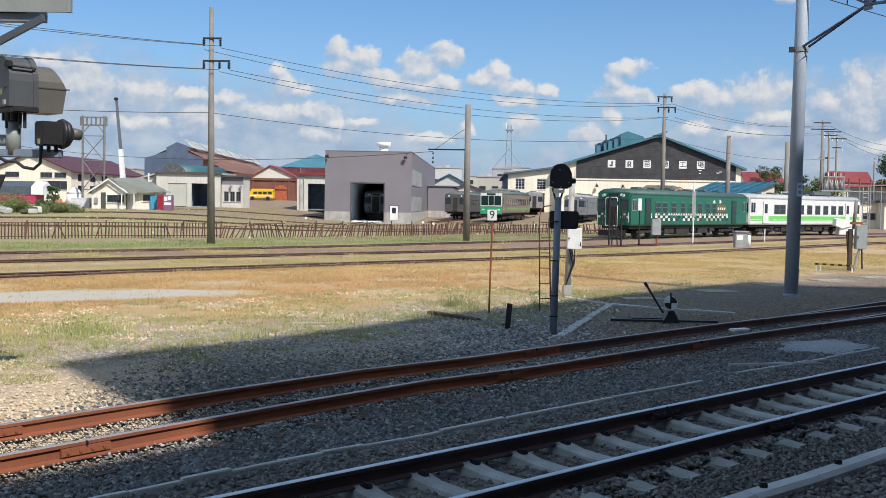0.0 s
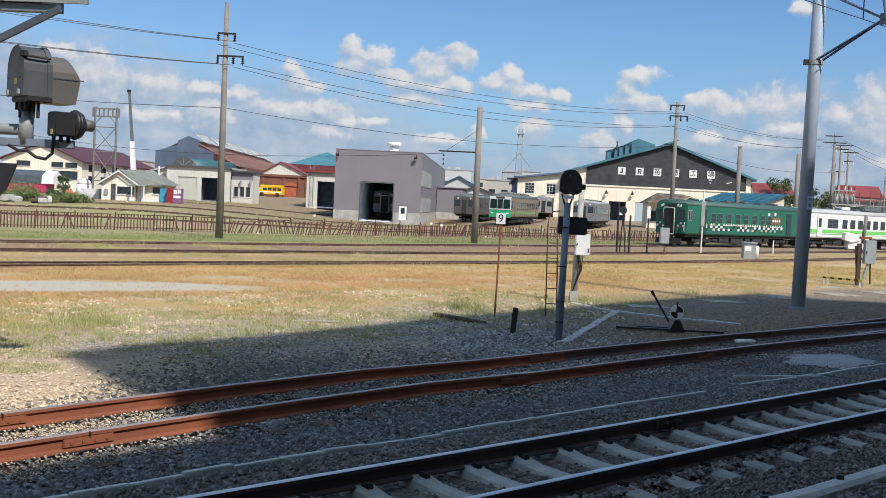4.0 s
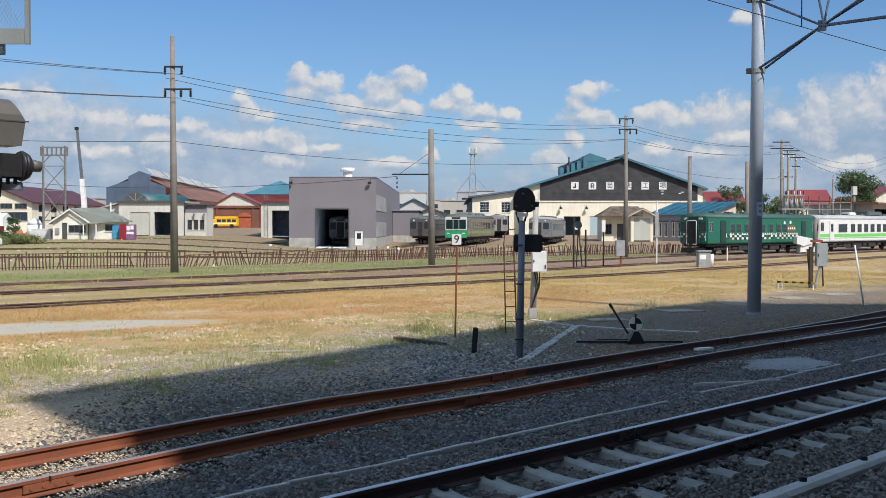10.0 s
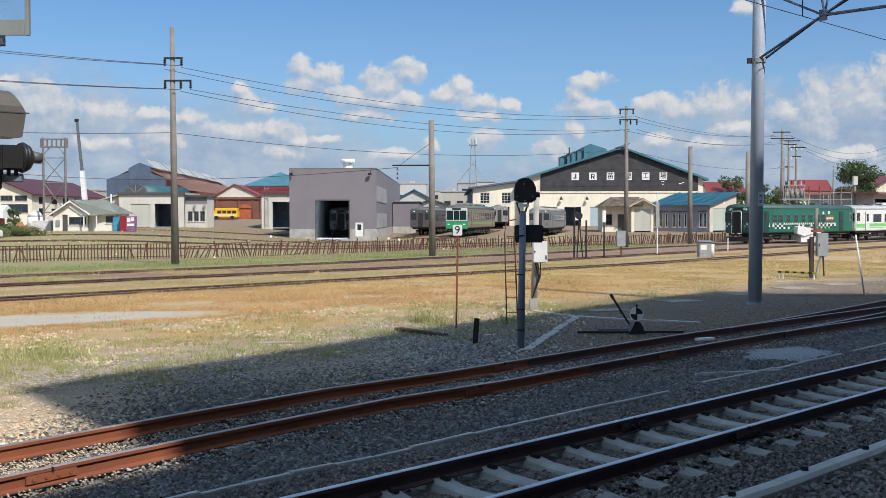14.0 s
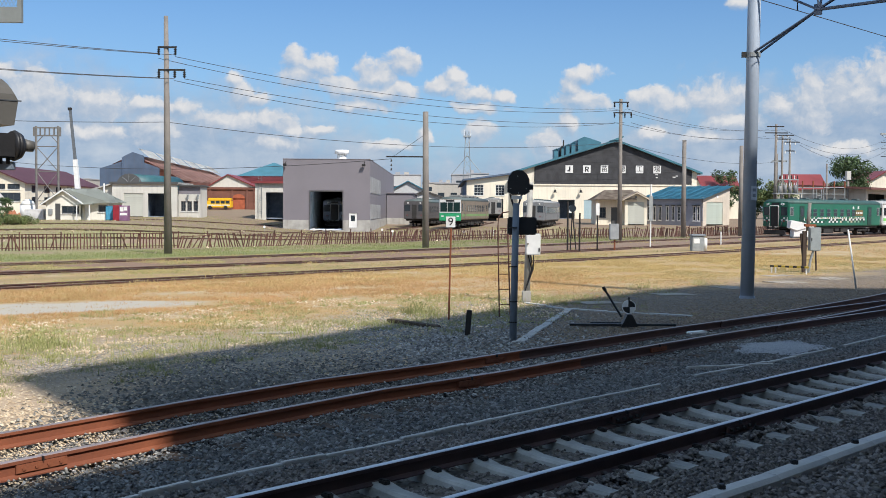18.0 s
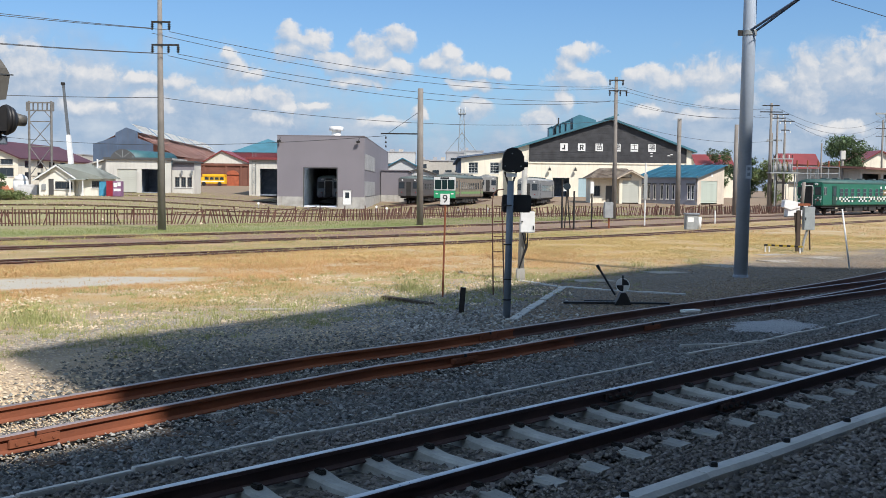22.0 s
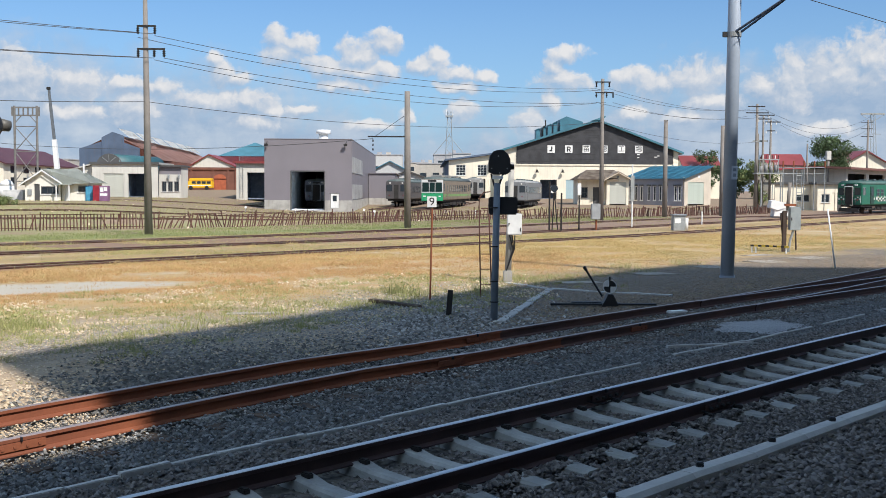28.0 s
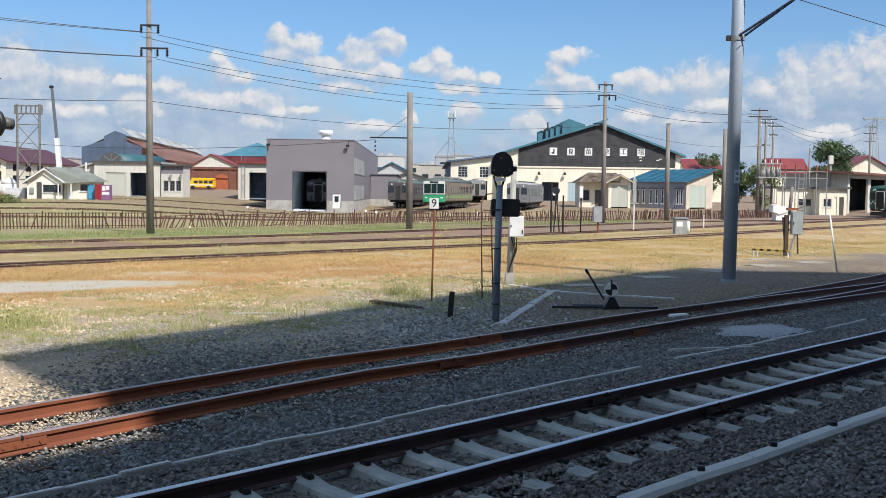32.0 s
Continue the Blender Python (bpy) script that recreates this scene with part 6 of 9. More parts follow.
def box_post():
    b = thing("relay_box_post", "white relay box on a pale concrete post with hanging cables", "box", pose(2.13, 27.6, -0.02))
    part("post", rod((0, 0, -0.1), (0.08, 0, 3.05), 0.085, 0.07, 14), CONCRETE, b, "", True)
    part("foot", box(-0.11, 0.11, -0.11, 0.11, -0.05, 0.3, 0.02), CONCRETE, b)
    x = part("relay_box", box(-0.04, 0.32, -0.36, -0.09, 1.22, 1.75, 0.015), WHITE, b, "white steel relay box")
    part("lock", rod((0.0, -0.385, 1.5), (0.0, -0.36, 1.5), 0.02, n=8), IRON, x)
    part("hinge", box(0.27, 0.3, -0.372, -0.361, 1.3, 1.4), IRON, x)
    for k in range(3):
        part("cable", rod((0.02 + k * 0.07, -0.2, 1.22), (0.12 + k * 0.02, -0.12, 0.85), 0.014, n=6), BLACK, b)
        part("cable", rod((0.12 + k * 0.02, -0.12, 0.85), (-0.04, -0.1, 0.3), 0.014, n=6), BLACK, b)
    return b


box_post()


def number_post():
    b = thing("number_post", "rusty thin post with a white plate marked nine", "sign", pose(0.13, 23.1, -0.02))
    part("post", rod((0, 0, -0.1), (0.04, 0, 2.0), 0.02, n=8), RAIL_RUST, b)
    p = part("plate", box(-0.07, 0.13, -0.035, -0.02, 1.97, 2.2, 0.004), WHITE, b, "white number plate")
    cu = bpy.data.curves.new("numeral", "FONT")
    cu.body, cu.size, cu.extrude, cu.align_x, cu.align_y = "9", 0.24, 0.002, "CENTER", "CENTER"
    o = new("numeral", cu)
    o.parent = p
    o.matrix_basis = pose(0.03, -0.039, 2.085, 90)
    cu.materials.append(BLACK)
    return b


number_post()
tagged(part("stub_post", extrude_poly([(-0.05, -0.05), (0.05, -0.05), (0.05, 0.05), (-0.05, 0.05)], "z", -0.1, 0.45), IRON, m=pose(0.47, 20.3, 0, 0, 4)), "short dark stub post in the gravel", "post")


def switch_stand():
    b = thing("switch_stand", "black point lever with a black and white target disc", "point lever", pose(3.72, 21.9, -0.02))
    part("base", extrude_poly([(-0.13, 0.0), (0.22, 0.0), (0.17, 0.12), (0.10, 0.25), (0.0, 0.25), (-0.05, 0.14)], "y", -0.12, 0.12), BLACK, b, "black cast base")
    part("tie_bar", box(-1.15, 1.0, -0.05, 0.05, 0.02, 0.06), BLACK, b)
    part("tie_bar", box(-0.7, 0.1, 0.18, 0.26, 0.02, 0.07), BLACK, b)
    part("lever", rod((-0.1, 0, 0.2), (-0.42, 0.05, 0.72), 0.022, n=8), BLACK, b, "black hand lever")
    part("grip", rod((-0.42, 0.05, 0.72), (-0.47, 0.06, 0.80), 0.032, n=8), BLACK, b)
    part("spindle", rod((0.05, 0, 0.28), (0.05, 0, 0.6), 0.02, n=8), BLACK, b)
    disc = part("target_disc", rod((0.05, 0.012, 0.40), (0.05, -0.012, 0.40), 0.142, n=28), WHITE, b, "white and black quartered disc")
    for q in (0, 2):
        pts = [(0.05, 0.40)] + [(0.05 + 0.124 * math.cos(t), 0.40 + 0.124 * math.sin(t)) for t in np.linspace(q * math.pi / 2, (q + 1) * math.pi / 2, 8)]
        part("quarter", extrude_poly(pts, "y", -0.018, -0.0125), BLACK, disc)
    return b


switch_stand()

# ---- wires ----
def gpt(x, y, h):
    return (x, y, ground_z(x, y) + h)


WIRE = mat("wire", (0.05, 0.05, 0.055), 0.6, var=0.1)
p1x, p1y = -15.8, 61.9
for dx, z1, z3, d3, sag in ((0.55, 11.2, 11.57, -0.57, 0.9), (-0.4, 11.1, 11.5, 0.5, 1.25), (1.05, 9.95, 10.37, 0.3, 0.9), (0.5, 9.85, 10.3, -0.57, 1.2), (0.05, 7.5, 8.65, 0.0, 0.9)):
    wire("overhead_wire", gpt(p1x + dx, p1y, z1), gpt(15.6 + d3, 95.9, z3), sag, 0.016, WIRE, "thin sagging power line between poles", 24)
for dx, z1, xl, zl in ((-0.4, 11.38, -42, 12.95), (0.5, 11.3, -41, 12.5), (-0.4, 10.0, -42, 10.95), (0.5, 9.95, -41, 10.7), (0.0, 7.5, -42, 7.65)):
    wire("overhead_wire", gpt(p1x + dx, p1y, z1), gpt(xl, 46, zl), 0.5, 0.018, WIRE, "thin sagging power line between poles", 24)
for d3, z3, x4, z4 in ((-0.57, 11.57, 38.2, 12.2), (0.57, 11.57, 39.9, 12.2), (0.9, 10.37, 37.9, 11.4), (-0.57, 10.37, 40.4, 11.4), (0, 8.65, 39.1, 8.4)):
    wire("overhead_wire", gpt(15.6 + d3, 95.9, z3), gpt(x4, 128, z4), 0.8, 0.016, WIRE, "thin sagging power line between poles", 24)
for x4, z4, x5, z5 in ((40, 12.2, 82, 15.2), (40.4, 11.4, 82, 14.2), (41.9, 10.4, 82, 13.2)):
    wire("overhead_wire", gpt(x4, 128, z4), gpt(x5, 200, z5), 2.2, 0.02, WIRE, "thin sagging power line between poles", 24)
wire("overhead_wire", gpt(-3.6, 75, 6.1), gpt(-60, 120, 8), 1.5, 0.02, WIRE, "thin sagging power line between poles", 24)
mast_o, mast_d = Vector((8.22, 29.25, 0)), Vector((0.72, -0.69, 0))
for s, z in ((1.3, 7.54), (7.5, 8.1)):
    w0 = mast_o + mast_d * s + Vector((0, 0, z))
    wire("catenary_wire", w0 - T1_D * 30, w0 + T1_D * 60, 0.0, 0.012, WIRE, "taut overhead contact-line wire", 2)

# ---- the fence ----


def fence():
    pts = [(-33, 55), (-25.5, 65.0), (-17.1, 71.5), (-10, 78.5), (-5.3, 84.5), (-0.9, 91.2), (8, 98), (17.4, 104.5), (22.8, 110), (31.5, 118.5), (42, 128)]
    rnd = random.Random(3)
    f = thing("bar_fence", "low rusty bar fence, leaning and broken in places", "fence")
    bar = bm_mesh("bar", box(-0.028, 0.028, -0.028, 0.028, 0.02, 1.0), FENCE_RUST)
    post = bm_mesh("post", rod((0, 0, -0.2), (0, 0, 1.12), 0.042, n=8), FENCE_RUST)
    line = curve_points(pts, 0.21)
    step, count, rest = 12, 0, []
    for a in range(0, len(line) - step, step):
        run = line[a:a + step + 1]
        broken = run[0][0].x > -18
        # each panel between two posts leans and sags by itself
        tip = rnd.gauss(0, 1.2) if not broken else rnd.choice((-1, 1)) * rnd.uniform(2, 24)
        sag0, sag1 = (0.0, 0.0) if not broken else (rnd.uniform(0, 0.3), rnd.uniform(0, 0.3))
        for n, (p, d) in enumerate(run[:-1]):
            if broken and rnd.random() < 0.08:
                continue
            sag = sag0 + (sag1 - sag0) * n / step
            lean = tip + rnd.gauss(0, 1.5 if not broken else 6) + (rnd.choice((-25, 25)) if rnd.random() < 0.05 else 0)
            m = pose(p.x, p.y, ground_z(p.x, p.y) - sag * 0.6, rnd.gauss(0, 3), lean, math.degrees(math.atan2(d.y, d.x)))
            if count < 285:
                piece("bar", bar, f, m)
                count += 1
            else:
                rest.append(m)
        (p0, _), (p1, _) = run[0], run[-1]
        for h in (0.97, 0.16):
            if broken and rnd.random() < 0.2:
                continue
            part("rail_bar", rod((p0.x, p0.y, ground_z(p0.x, p0.y) + h - sag0), (p1.x, p1.y, ground_z(p1.x, p1.y) + h - sag1), 0.024, n=5), FENCE_RUST, f)
        piece("post", post, f, pose(p0.x, p0.y + 0.06, ground_z(p0.x, p0.y), rnd.gauss(0, 2), rnd.gauss(0, 2 if not broken else 7)))
    bm = bmesh.new()
    for m in rest:
        n0 = len(bm.verts)
        box(-0.03, 0.03, -0.03, 0.03, -0.05, 0.95 + rnd.random() * 0.14, bm=bm)
        bm.verts.ensure_lookup_table()
        bmesh.ops.transform(bm, matrix=m, verts=bm.verts[n0:])
    far = part("far_bar_run", bm, FENCE_RUST, f, "rusty leaning bars")
    far["kind"] = "stuff"
    return f



fence()

# ---- the near signal at the left ----


def bracket_signal():
    y = 13.0
    HOOD = mat("signal_hood", (0.105, 0.10, 0.09), 0.5, var=0.15, bump=0.04)
    HOUSING = mat("signal_housing", (0.07, 0.077, 0.085), 0.5, var=0.18, bump=0.04)
    GREY = mat("bracket_grey", (0.24, 0.26, 0.25), 0.55, var=0.15)
    b = thing("bracket_signal", "dark hooded railway signal on a grey bracket mast", "signal", pose(-6.75, y + 0.3, 0))

    def L(x, yy, z):
        return (x + 6.75, yy - 0.3, z)
    part("mast", rod((0, 0, -0.1), (0, 0, 5.2), 0.11, n=16), GREY, b, "", True)
    part("arm", rod(L(-6.75, 0.3, 2.98), L(-5.72, 0.05, 2.98), 0.07, n=12), GREY, b, "", True)
    part("riser", rod(L(-5.74, 0.02, 2.80), L(-5.74, 0.02, 3.2), 0.088, n=18), GREY, b, "", True)
    part("riser_cap", rod(L(-5.74, 0.02, 3.2), L(-5.74, 0.02, 3.32), 0.1, n=18), IRON, b)
    for dx in (-0.07, 0.09, 0.15):
        part("stud", rod(L(-5.72 + dx, -0.05, 3.12), L(-5.72 + dx, -0.05, 3.36), 0.022, n=8), IRON, b)
    # the head looks along the running line, so its back plate and one side show
    yaw = math.atan2(N1.y, N1.x)
    head = Matrix.Translation(L(-5.82, -0.1, 3.375)) @ Matrix.Rotation(yaw, 4, "Z")

    def dome(wide, straight, tall, base=0.0, n=12):
        arc = [(-wide / 2 * math.cos(t), base + straight + (tall - straight) * math.sin(t)) for t in np.linspace(0, math.pi, n)]
        return [(-wide / 2, base)] + arc + [(wide / 2, base)]

    def loft(outline, start, stop):
        """An outline across the axis, drawn out along it from start to stop (a length, or lengths by height)."""
        bm = bmesh.new()
        far = stop if callable(stop) else (lambda z: stop)
        r0 = [bm.verts.new((a, start, z)) for a, z in outline]
        r1 = [bm.verts.new((a, far(z), z)) for a, z in outline]
        k = len(outline)
        for q in range(k):
            bm.faces.new((r0[q], r0[(q + 1) % k], r1[(q + 1) % k], r1[q]))
        bm.faces.new(r0[::-1])
        bm.faces.new(r1)
        bmesh.ops.recalc_face_normals(bm, faces=bm.faces[:])
        return bm
    h = part("housing", loft(dome(0.48, 0.30, 0.60), 0.0, 0.33), HOUSING, b, "dark rounded signal housing", m=head)
    part("back_plate", loft(dome(0.50, 0.31, 0.615, -0.005), -0.02, -0.002), HOUSING, h)
    part("housing_rim", loft(dome(0.50, 0.31, 0.615), 0.27, 0.335), HOUSING, h)
    hood = part("hood", loft(dome(0.43, 0.30, 0.575, -0.055), 0.337, lambda z: float(np.interp(z, (-0.055, 0.17, 0.52), (0.65, 0.74, 0.56)))), HOOD, b, "brown-grey sun hood", m=head)
    part("hood_seam", box(0.212, 0.222, 0.34, 0.74, 0.235, 0.25), HOUSING, hood)
    part("floor_plate", box(-0.2, 0.26, 0.02, 0.34, -0.07, -0.002, 0.01), BLACK, h)
    part("latch", rod((0.252, 0.02, 0.47), (0.252, 0.30, 0.46), 0.014, n=6), IRON, h)
    part("latch", box(0.16, 0.26, -0.05, 0.03, 0.45, 0.53, 0.015), IRON, h)
    part("tag", box(-0.03, 0.04, -0.026, -0.021, 0.14, 0.21), mat("tag_yellow", (0.30, 0.29, 0.12), 0.6), h, "small yellow tag")
    for a in (-0.2, 0.13):
        part("hinge", box(a - 0.03, a + 0.03, -0.045, -0.021, 0.01, 0.08, 0.008), GALV, h)
        part("screw", rod((a, -0.03, 0.22), (a, -0.02, 0.22), 0.016, n=8), BLACK, h)
    for a in (-0.12, 0.02, 0.14):
        part("stud", rod((a, 0.06, -0.16), (a, 0.06, -0.06), 0.024, n=8), IRON, h)
    # the lower lamp
    part("crossbar", box(*[v + 6.75 for v in (-6.3, -5.13)], -0.36, -0.26, 2.77, 2.87, 0.01), SIGNAL_GREY, b, "blue-grey crossbar")
    lamp = Matrix.Translation(L(-5.13, 0.0, 3.06)) @ Matrix.Rotation(yaw, 4, "Z")
    lo = part("lower_housing", box(-0.11, 0.11, -0.30, -0.03, -0.15, 0.14, 0.015), BLACK, b, "black lower lamp housing", m=lamp)
    part("disc", rod((0, -0.04, 0), (0, 0.0, 0), 0.17, 0.185, 28), BLACK, lo, "", True)
    part("dome", rod((0, 0.0, 0), (0, 0.07, 0), 0.185, 0.15, 28), BLACK, lo, "", True)
    part("dome_nose", rod((0, 0.07, 0), (0, 0.11, 0), 0.15, 0.09, 28), BLACK, lo, "", True)
    part("visor", rod((0, 0.10, 0.015), (0, 0.23, 0.0), 0.078, 0.066, 16), HOOD, lo, "brown-grey visor", True)
    part("tag", box(0.0, 0.06, -0.306, -0.301, -0.13, -0.07), mat("tag_cream", (0.5, 0.46, 0.2), 0.6), lo)
    for u in (-0.26, -0.17, -0.08):
        part("stud", rod((0, u, -0.22), (0, u, -0.15), 0.025, n=8), IRON, lo)
    cps = [Vector(L(-5.9, -0.1, 2.78)), Vector(L(-5.78, -0.1, 2.72)), Vector(L(-5.66, -0.1, 2.72)), Vector(L(-5.56, -0.1, 2.65)), Vector(L(-5.44, -0.1, 2.63)), Vector(L(-5.36, -0.1, 2.70)), Vector(L(-5.35, -0.1, 2.85))]
    part("cable", tube(cps, 0.02, 8), BLACK, b, "hanging black cable", True)
    part("side_shield", extrude_poly([(x + 6.75, z) for x, z in [(-6.2, 2.56), (-5.79, 2.56), (-5.92, 2.24), (-6.2, 2.0)]], "y", -0.4, -0.36), BLACK, b, "black side shield")
    # the maintenance cage above
    part("cage_rail", box(*[v + 6.75 for v in (-6.7, -4.98)], -0.44, -0.40, 4.50, 4.68), GREY, b, "grey cage toe board")
    part("cage_rail", box(*[v + 6.75 for v in (-6.7, -5.6)], 0.36, 0.40, 4.50, 4.68), GREY, b)
    for x in (-6.02, -5.0):
        part("cage_post", box(x + 6.75 - 0.025, x + 6.75 + 0.025, -0.45, -0.39, 4.5, 5.75), GREY, b)
    part("cage_post", rod(L(-5.6, 0.05, 4.6), L(-5.6, 0.05, 5.75), 0.03, n=8), GALV, b, "threaded post")
    part("cage_rail", box(*[v + 6.75 for v in (-6.7, -4.98)], -0.44, -0.40, 5.70, 5.75), GREY, b)
    mesh_bm = bmesh.new()
    for i in range(34):
        for sgn in (1, -1):
            x0 = -6.0 + i * 0.045
            x1 = x0 + sgn * 0.6
            a1 = 1.0
            if x1 > -5.02:
                a1 = (-5.02 - x0) / (x1 - x0)
            if x1 < -6.0:
                a1 = (x0 + 6.0) / (x0 - x1)
            if x0 > -5.02:
                continue
            rod(L(x0, -0.12, 4.68), L(x0 + (x1 - x0) * a1, -0.12, 4.68 + 1.02 * a1), 0.003, n=3, bm=mesh_bm, caps=False)
    part("mesh_panel", mesh_bm, GALV, b, "wire mesh panel")
    fl = bmesh.new()
    for i in range(37):
        box(-6.6 + i * 0.027 + 6.75, -6.588 + i * 0.027 + 6.75, -0.40, 0.36, 4.50, 4.53, bm=fl)
    for j in range(8):
        box(0.1, 1.15, -0.39 + j * 0.095, -0.38 + j * 0.095, 4.505, 4.525, bm=fl)
    part("floor_grating", fl, IRON, b, "open steel floor grating")
    part("cage_bearer", box(*[v + 6.75 for v in (-6.7, -5.4)], -0.38, -0.30, 4.40, 4.49), SIGNAL_GREY, b)
    part("cage_brace", box(-0.04, 0.04, -0.03, 0.03, 0, 1.7), mat("brace_dark", (0.06, 0.075, 0.095), 0.5, var=0.2), b, m=Matrix.Translation(L(-5.28, -0.2, 4.42)) @ Matrix.Rotation(radians(-118), 4, "Y"))
    return b


bracket_signal()

# ---- concrete on the ground ----
LID = bm_mesh("trough_lid", box(-0.246, 0.246, -0.033, 0.033, -0.08, -0.015, 0.008), WHITE_CONC)


WIDE_LID = bm_mesh("trough_lid", box(-0.245, 0.245, -0.085, 0.085, -0.06, 0.0, 0.008), WHITE_CONC)


def trough(label, pts, z, wobble=0.01, skip=0.0, lid=None):
    t = thing("cable_trough", label, "cable trough", kind="structure")
    rnd = random.Random(len(pts))
    for p, d in curve_points(pts, 0.5):
        if rnd.random() < skip:
            continue
        rz = math.degrees(math.atan2(d.y, d.x))
        piece("trough_lid", lid or LID, t, pose(p.x, p.y, ground_z(p.x, p.y) + z + rnd.uniform(-wobble, wobble), rnd.uniform(-1.5, 1.5), 0, rz + rnd.uniform(-0.8, 0.8)))


trough("line of pale concrete cable-trough lids half sunk in ballast", [(-5.6, 5.2), (-3.02, 8.11), (-1.76, 9.59), (-0.83, 10.52), (0.14, 11.58), (0.82, 12.36), (1.56, 13.15), (2.4, 14.04), (3.27, 15.0), (3.73, 15.55), (4.37, 16.17), (5.75, 17.55), (8.56, 20.68)], 0.016, 0.014, 0.12)
trough("short run of pale trough lids joining the cable route", [(3.9, 16.25), (5.0, 16.6)], 0.01, 0.01)
trough("pale concrete cable-trough lids beside the signal", [(1.42, 19.4), (2.1, 22.1), (2.93, 25.3)], 0.005, 0.008, lid=WIDE_LID)
trough("pale concrete cable-trough lids beside the signal", [(2.2, 27.2), (2.96, 25.7), (4.3, 24.8), (5.7, 24.0)], 0.005, 0.008, lid=WIDE_LID)
trough("pale concrete cable-trough lids by the turnout", [(9.3, 21.6), (10.6, 22.6), (13, 24.9)], 0.0, 0.01)
KERB = bm_mesh("kerb_stone", extrude_poly([(-0.10, -0.12), (0.10, -0.12), (0.10, 0.05), (0.06, 0.085), (-0.06, 0.085), (-0.10, 0.05)], "x", -0.495, 0.495), WHITE_CONC)
SLAB = mat("cover_slab", (0.38, 0.345, 0.29), 0.9, var=0.3, scale=2.0, fine=24, stain=0.25)
kerb = thing("edge_kerb", "pale rounded concrete kerb along the ballast edge", "kerb", kind="structure")
for i, (p, d) in enumerate(curve_points([(-3.6, 2.5), (1.58, 7.86), (3.08, 9.36), (4.85, 11.17), (12, 18.4), (30, 36.6)], 1.0)):
    piece("kerb_stone", KERB, kerb, pose(p.x - N1.x * 0.2, p.y - N1.y * 0.2, -0.055, 0, 0, math.degrees(math.atan2(d.y, d.x)) + random.uniform(-0.6, 0.6)))
for p, d in curve_points([(1.6, 7.88), (4.9, 11.2)], 1.27):
    tagged(part("dark_bolt", box(-0.03, 0.03, -0.03, 0.03, 0.0, 0.05, 0.008), BLACK, m=pose(p.x - 0.03 - N1.x * 0.2, p.y - N1.y * 0.2, 0.02)), "small black fastening on the kerb", "bolt")
for x, y, w, h, a in ((3.97, 27.4, 1.15, 0.8, 20), (6.45, 30.4, 1.2, 0.9, 25), (8.95, 33.7, 0.9, 1.1, 30), (11.65, 36.8, 1.2, 1.0, 30), (14.05, 39.4, 1.2, 1.0, 30), (12.7, 41.2, 1.2, 0.6, 30), (-3.2, 20.3, 1.0, 0.3, 5)):
    tagged(part("concrete_slab", box(-w / 2, w / 2, -h / 2, h / 2, -0.15, 0.014, 0.012), SLAB, m=pose(x, y, ground_z(x, y) - 0.01, random.uniform(-1, 1), random.uniform(-1, 1), a)), "pale concrete cover slab flush with the gravel", "slab", "concrete cover slabs")
tagged(part("point_cover", box(-0.2, 0.2, -0.09, 0.09, 0.0, 0.05, 0.02), WHITE, m=pose(4.68, 19.9, 0.07, 0, 0, 30)), "white painted cover between the rails", "cover")
for x, y, a in ((-2.2, 11.05, -35), (-3.3, 9.85, -38), (-1.35, 12.6, -38)):
    tagged(part("sleeper_end", box(-0.2, 0.2, -0.1, 0.1, -0.1, 0.01, 0.012), WHITE_CONC, m=pose(x, y, -0.0, 0, 0, a + 90)), "pale concrete block half buried in ballast", "block")
tagged(part("old_plank", box(-0.6, 0.75, -0.1, 0.1, 0.0, 0.075, 0.015), WOOD_SLEEPER, m=pose(-0.65, 21.95, -0.02, 0, 2, -42)), "old dark timber lying in the weeds", "timber")


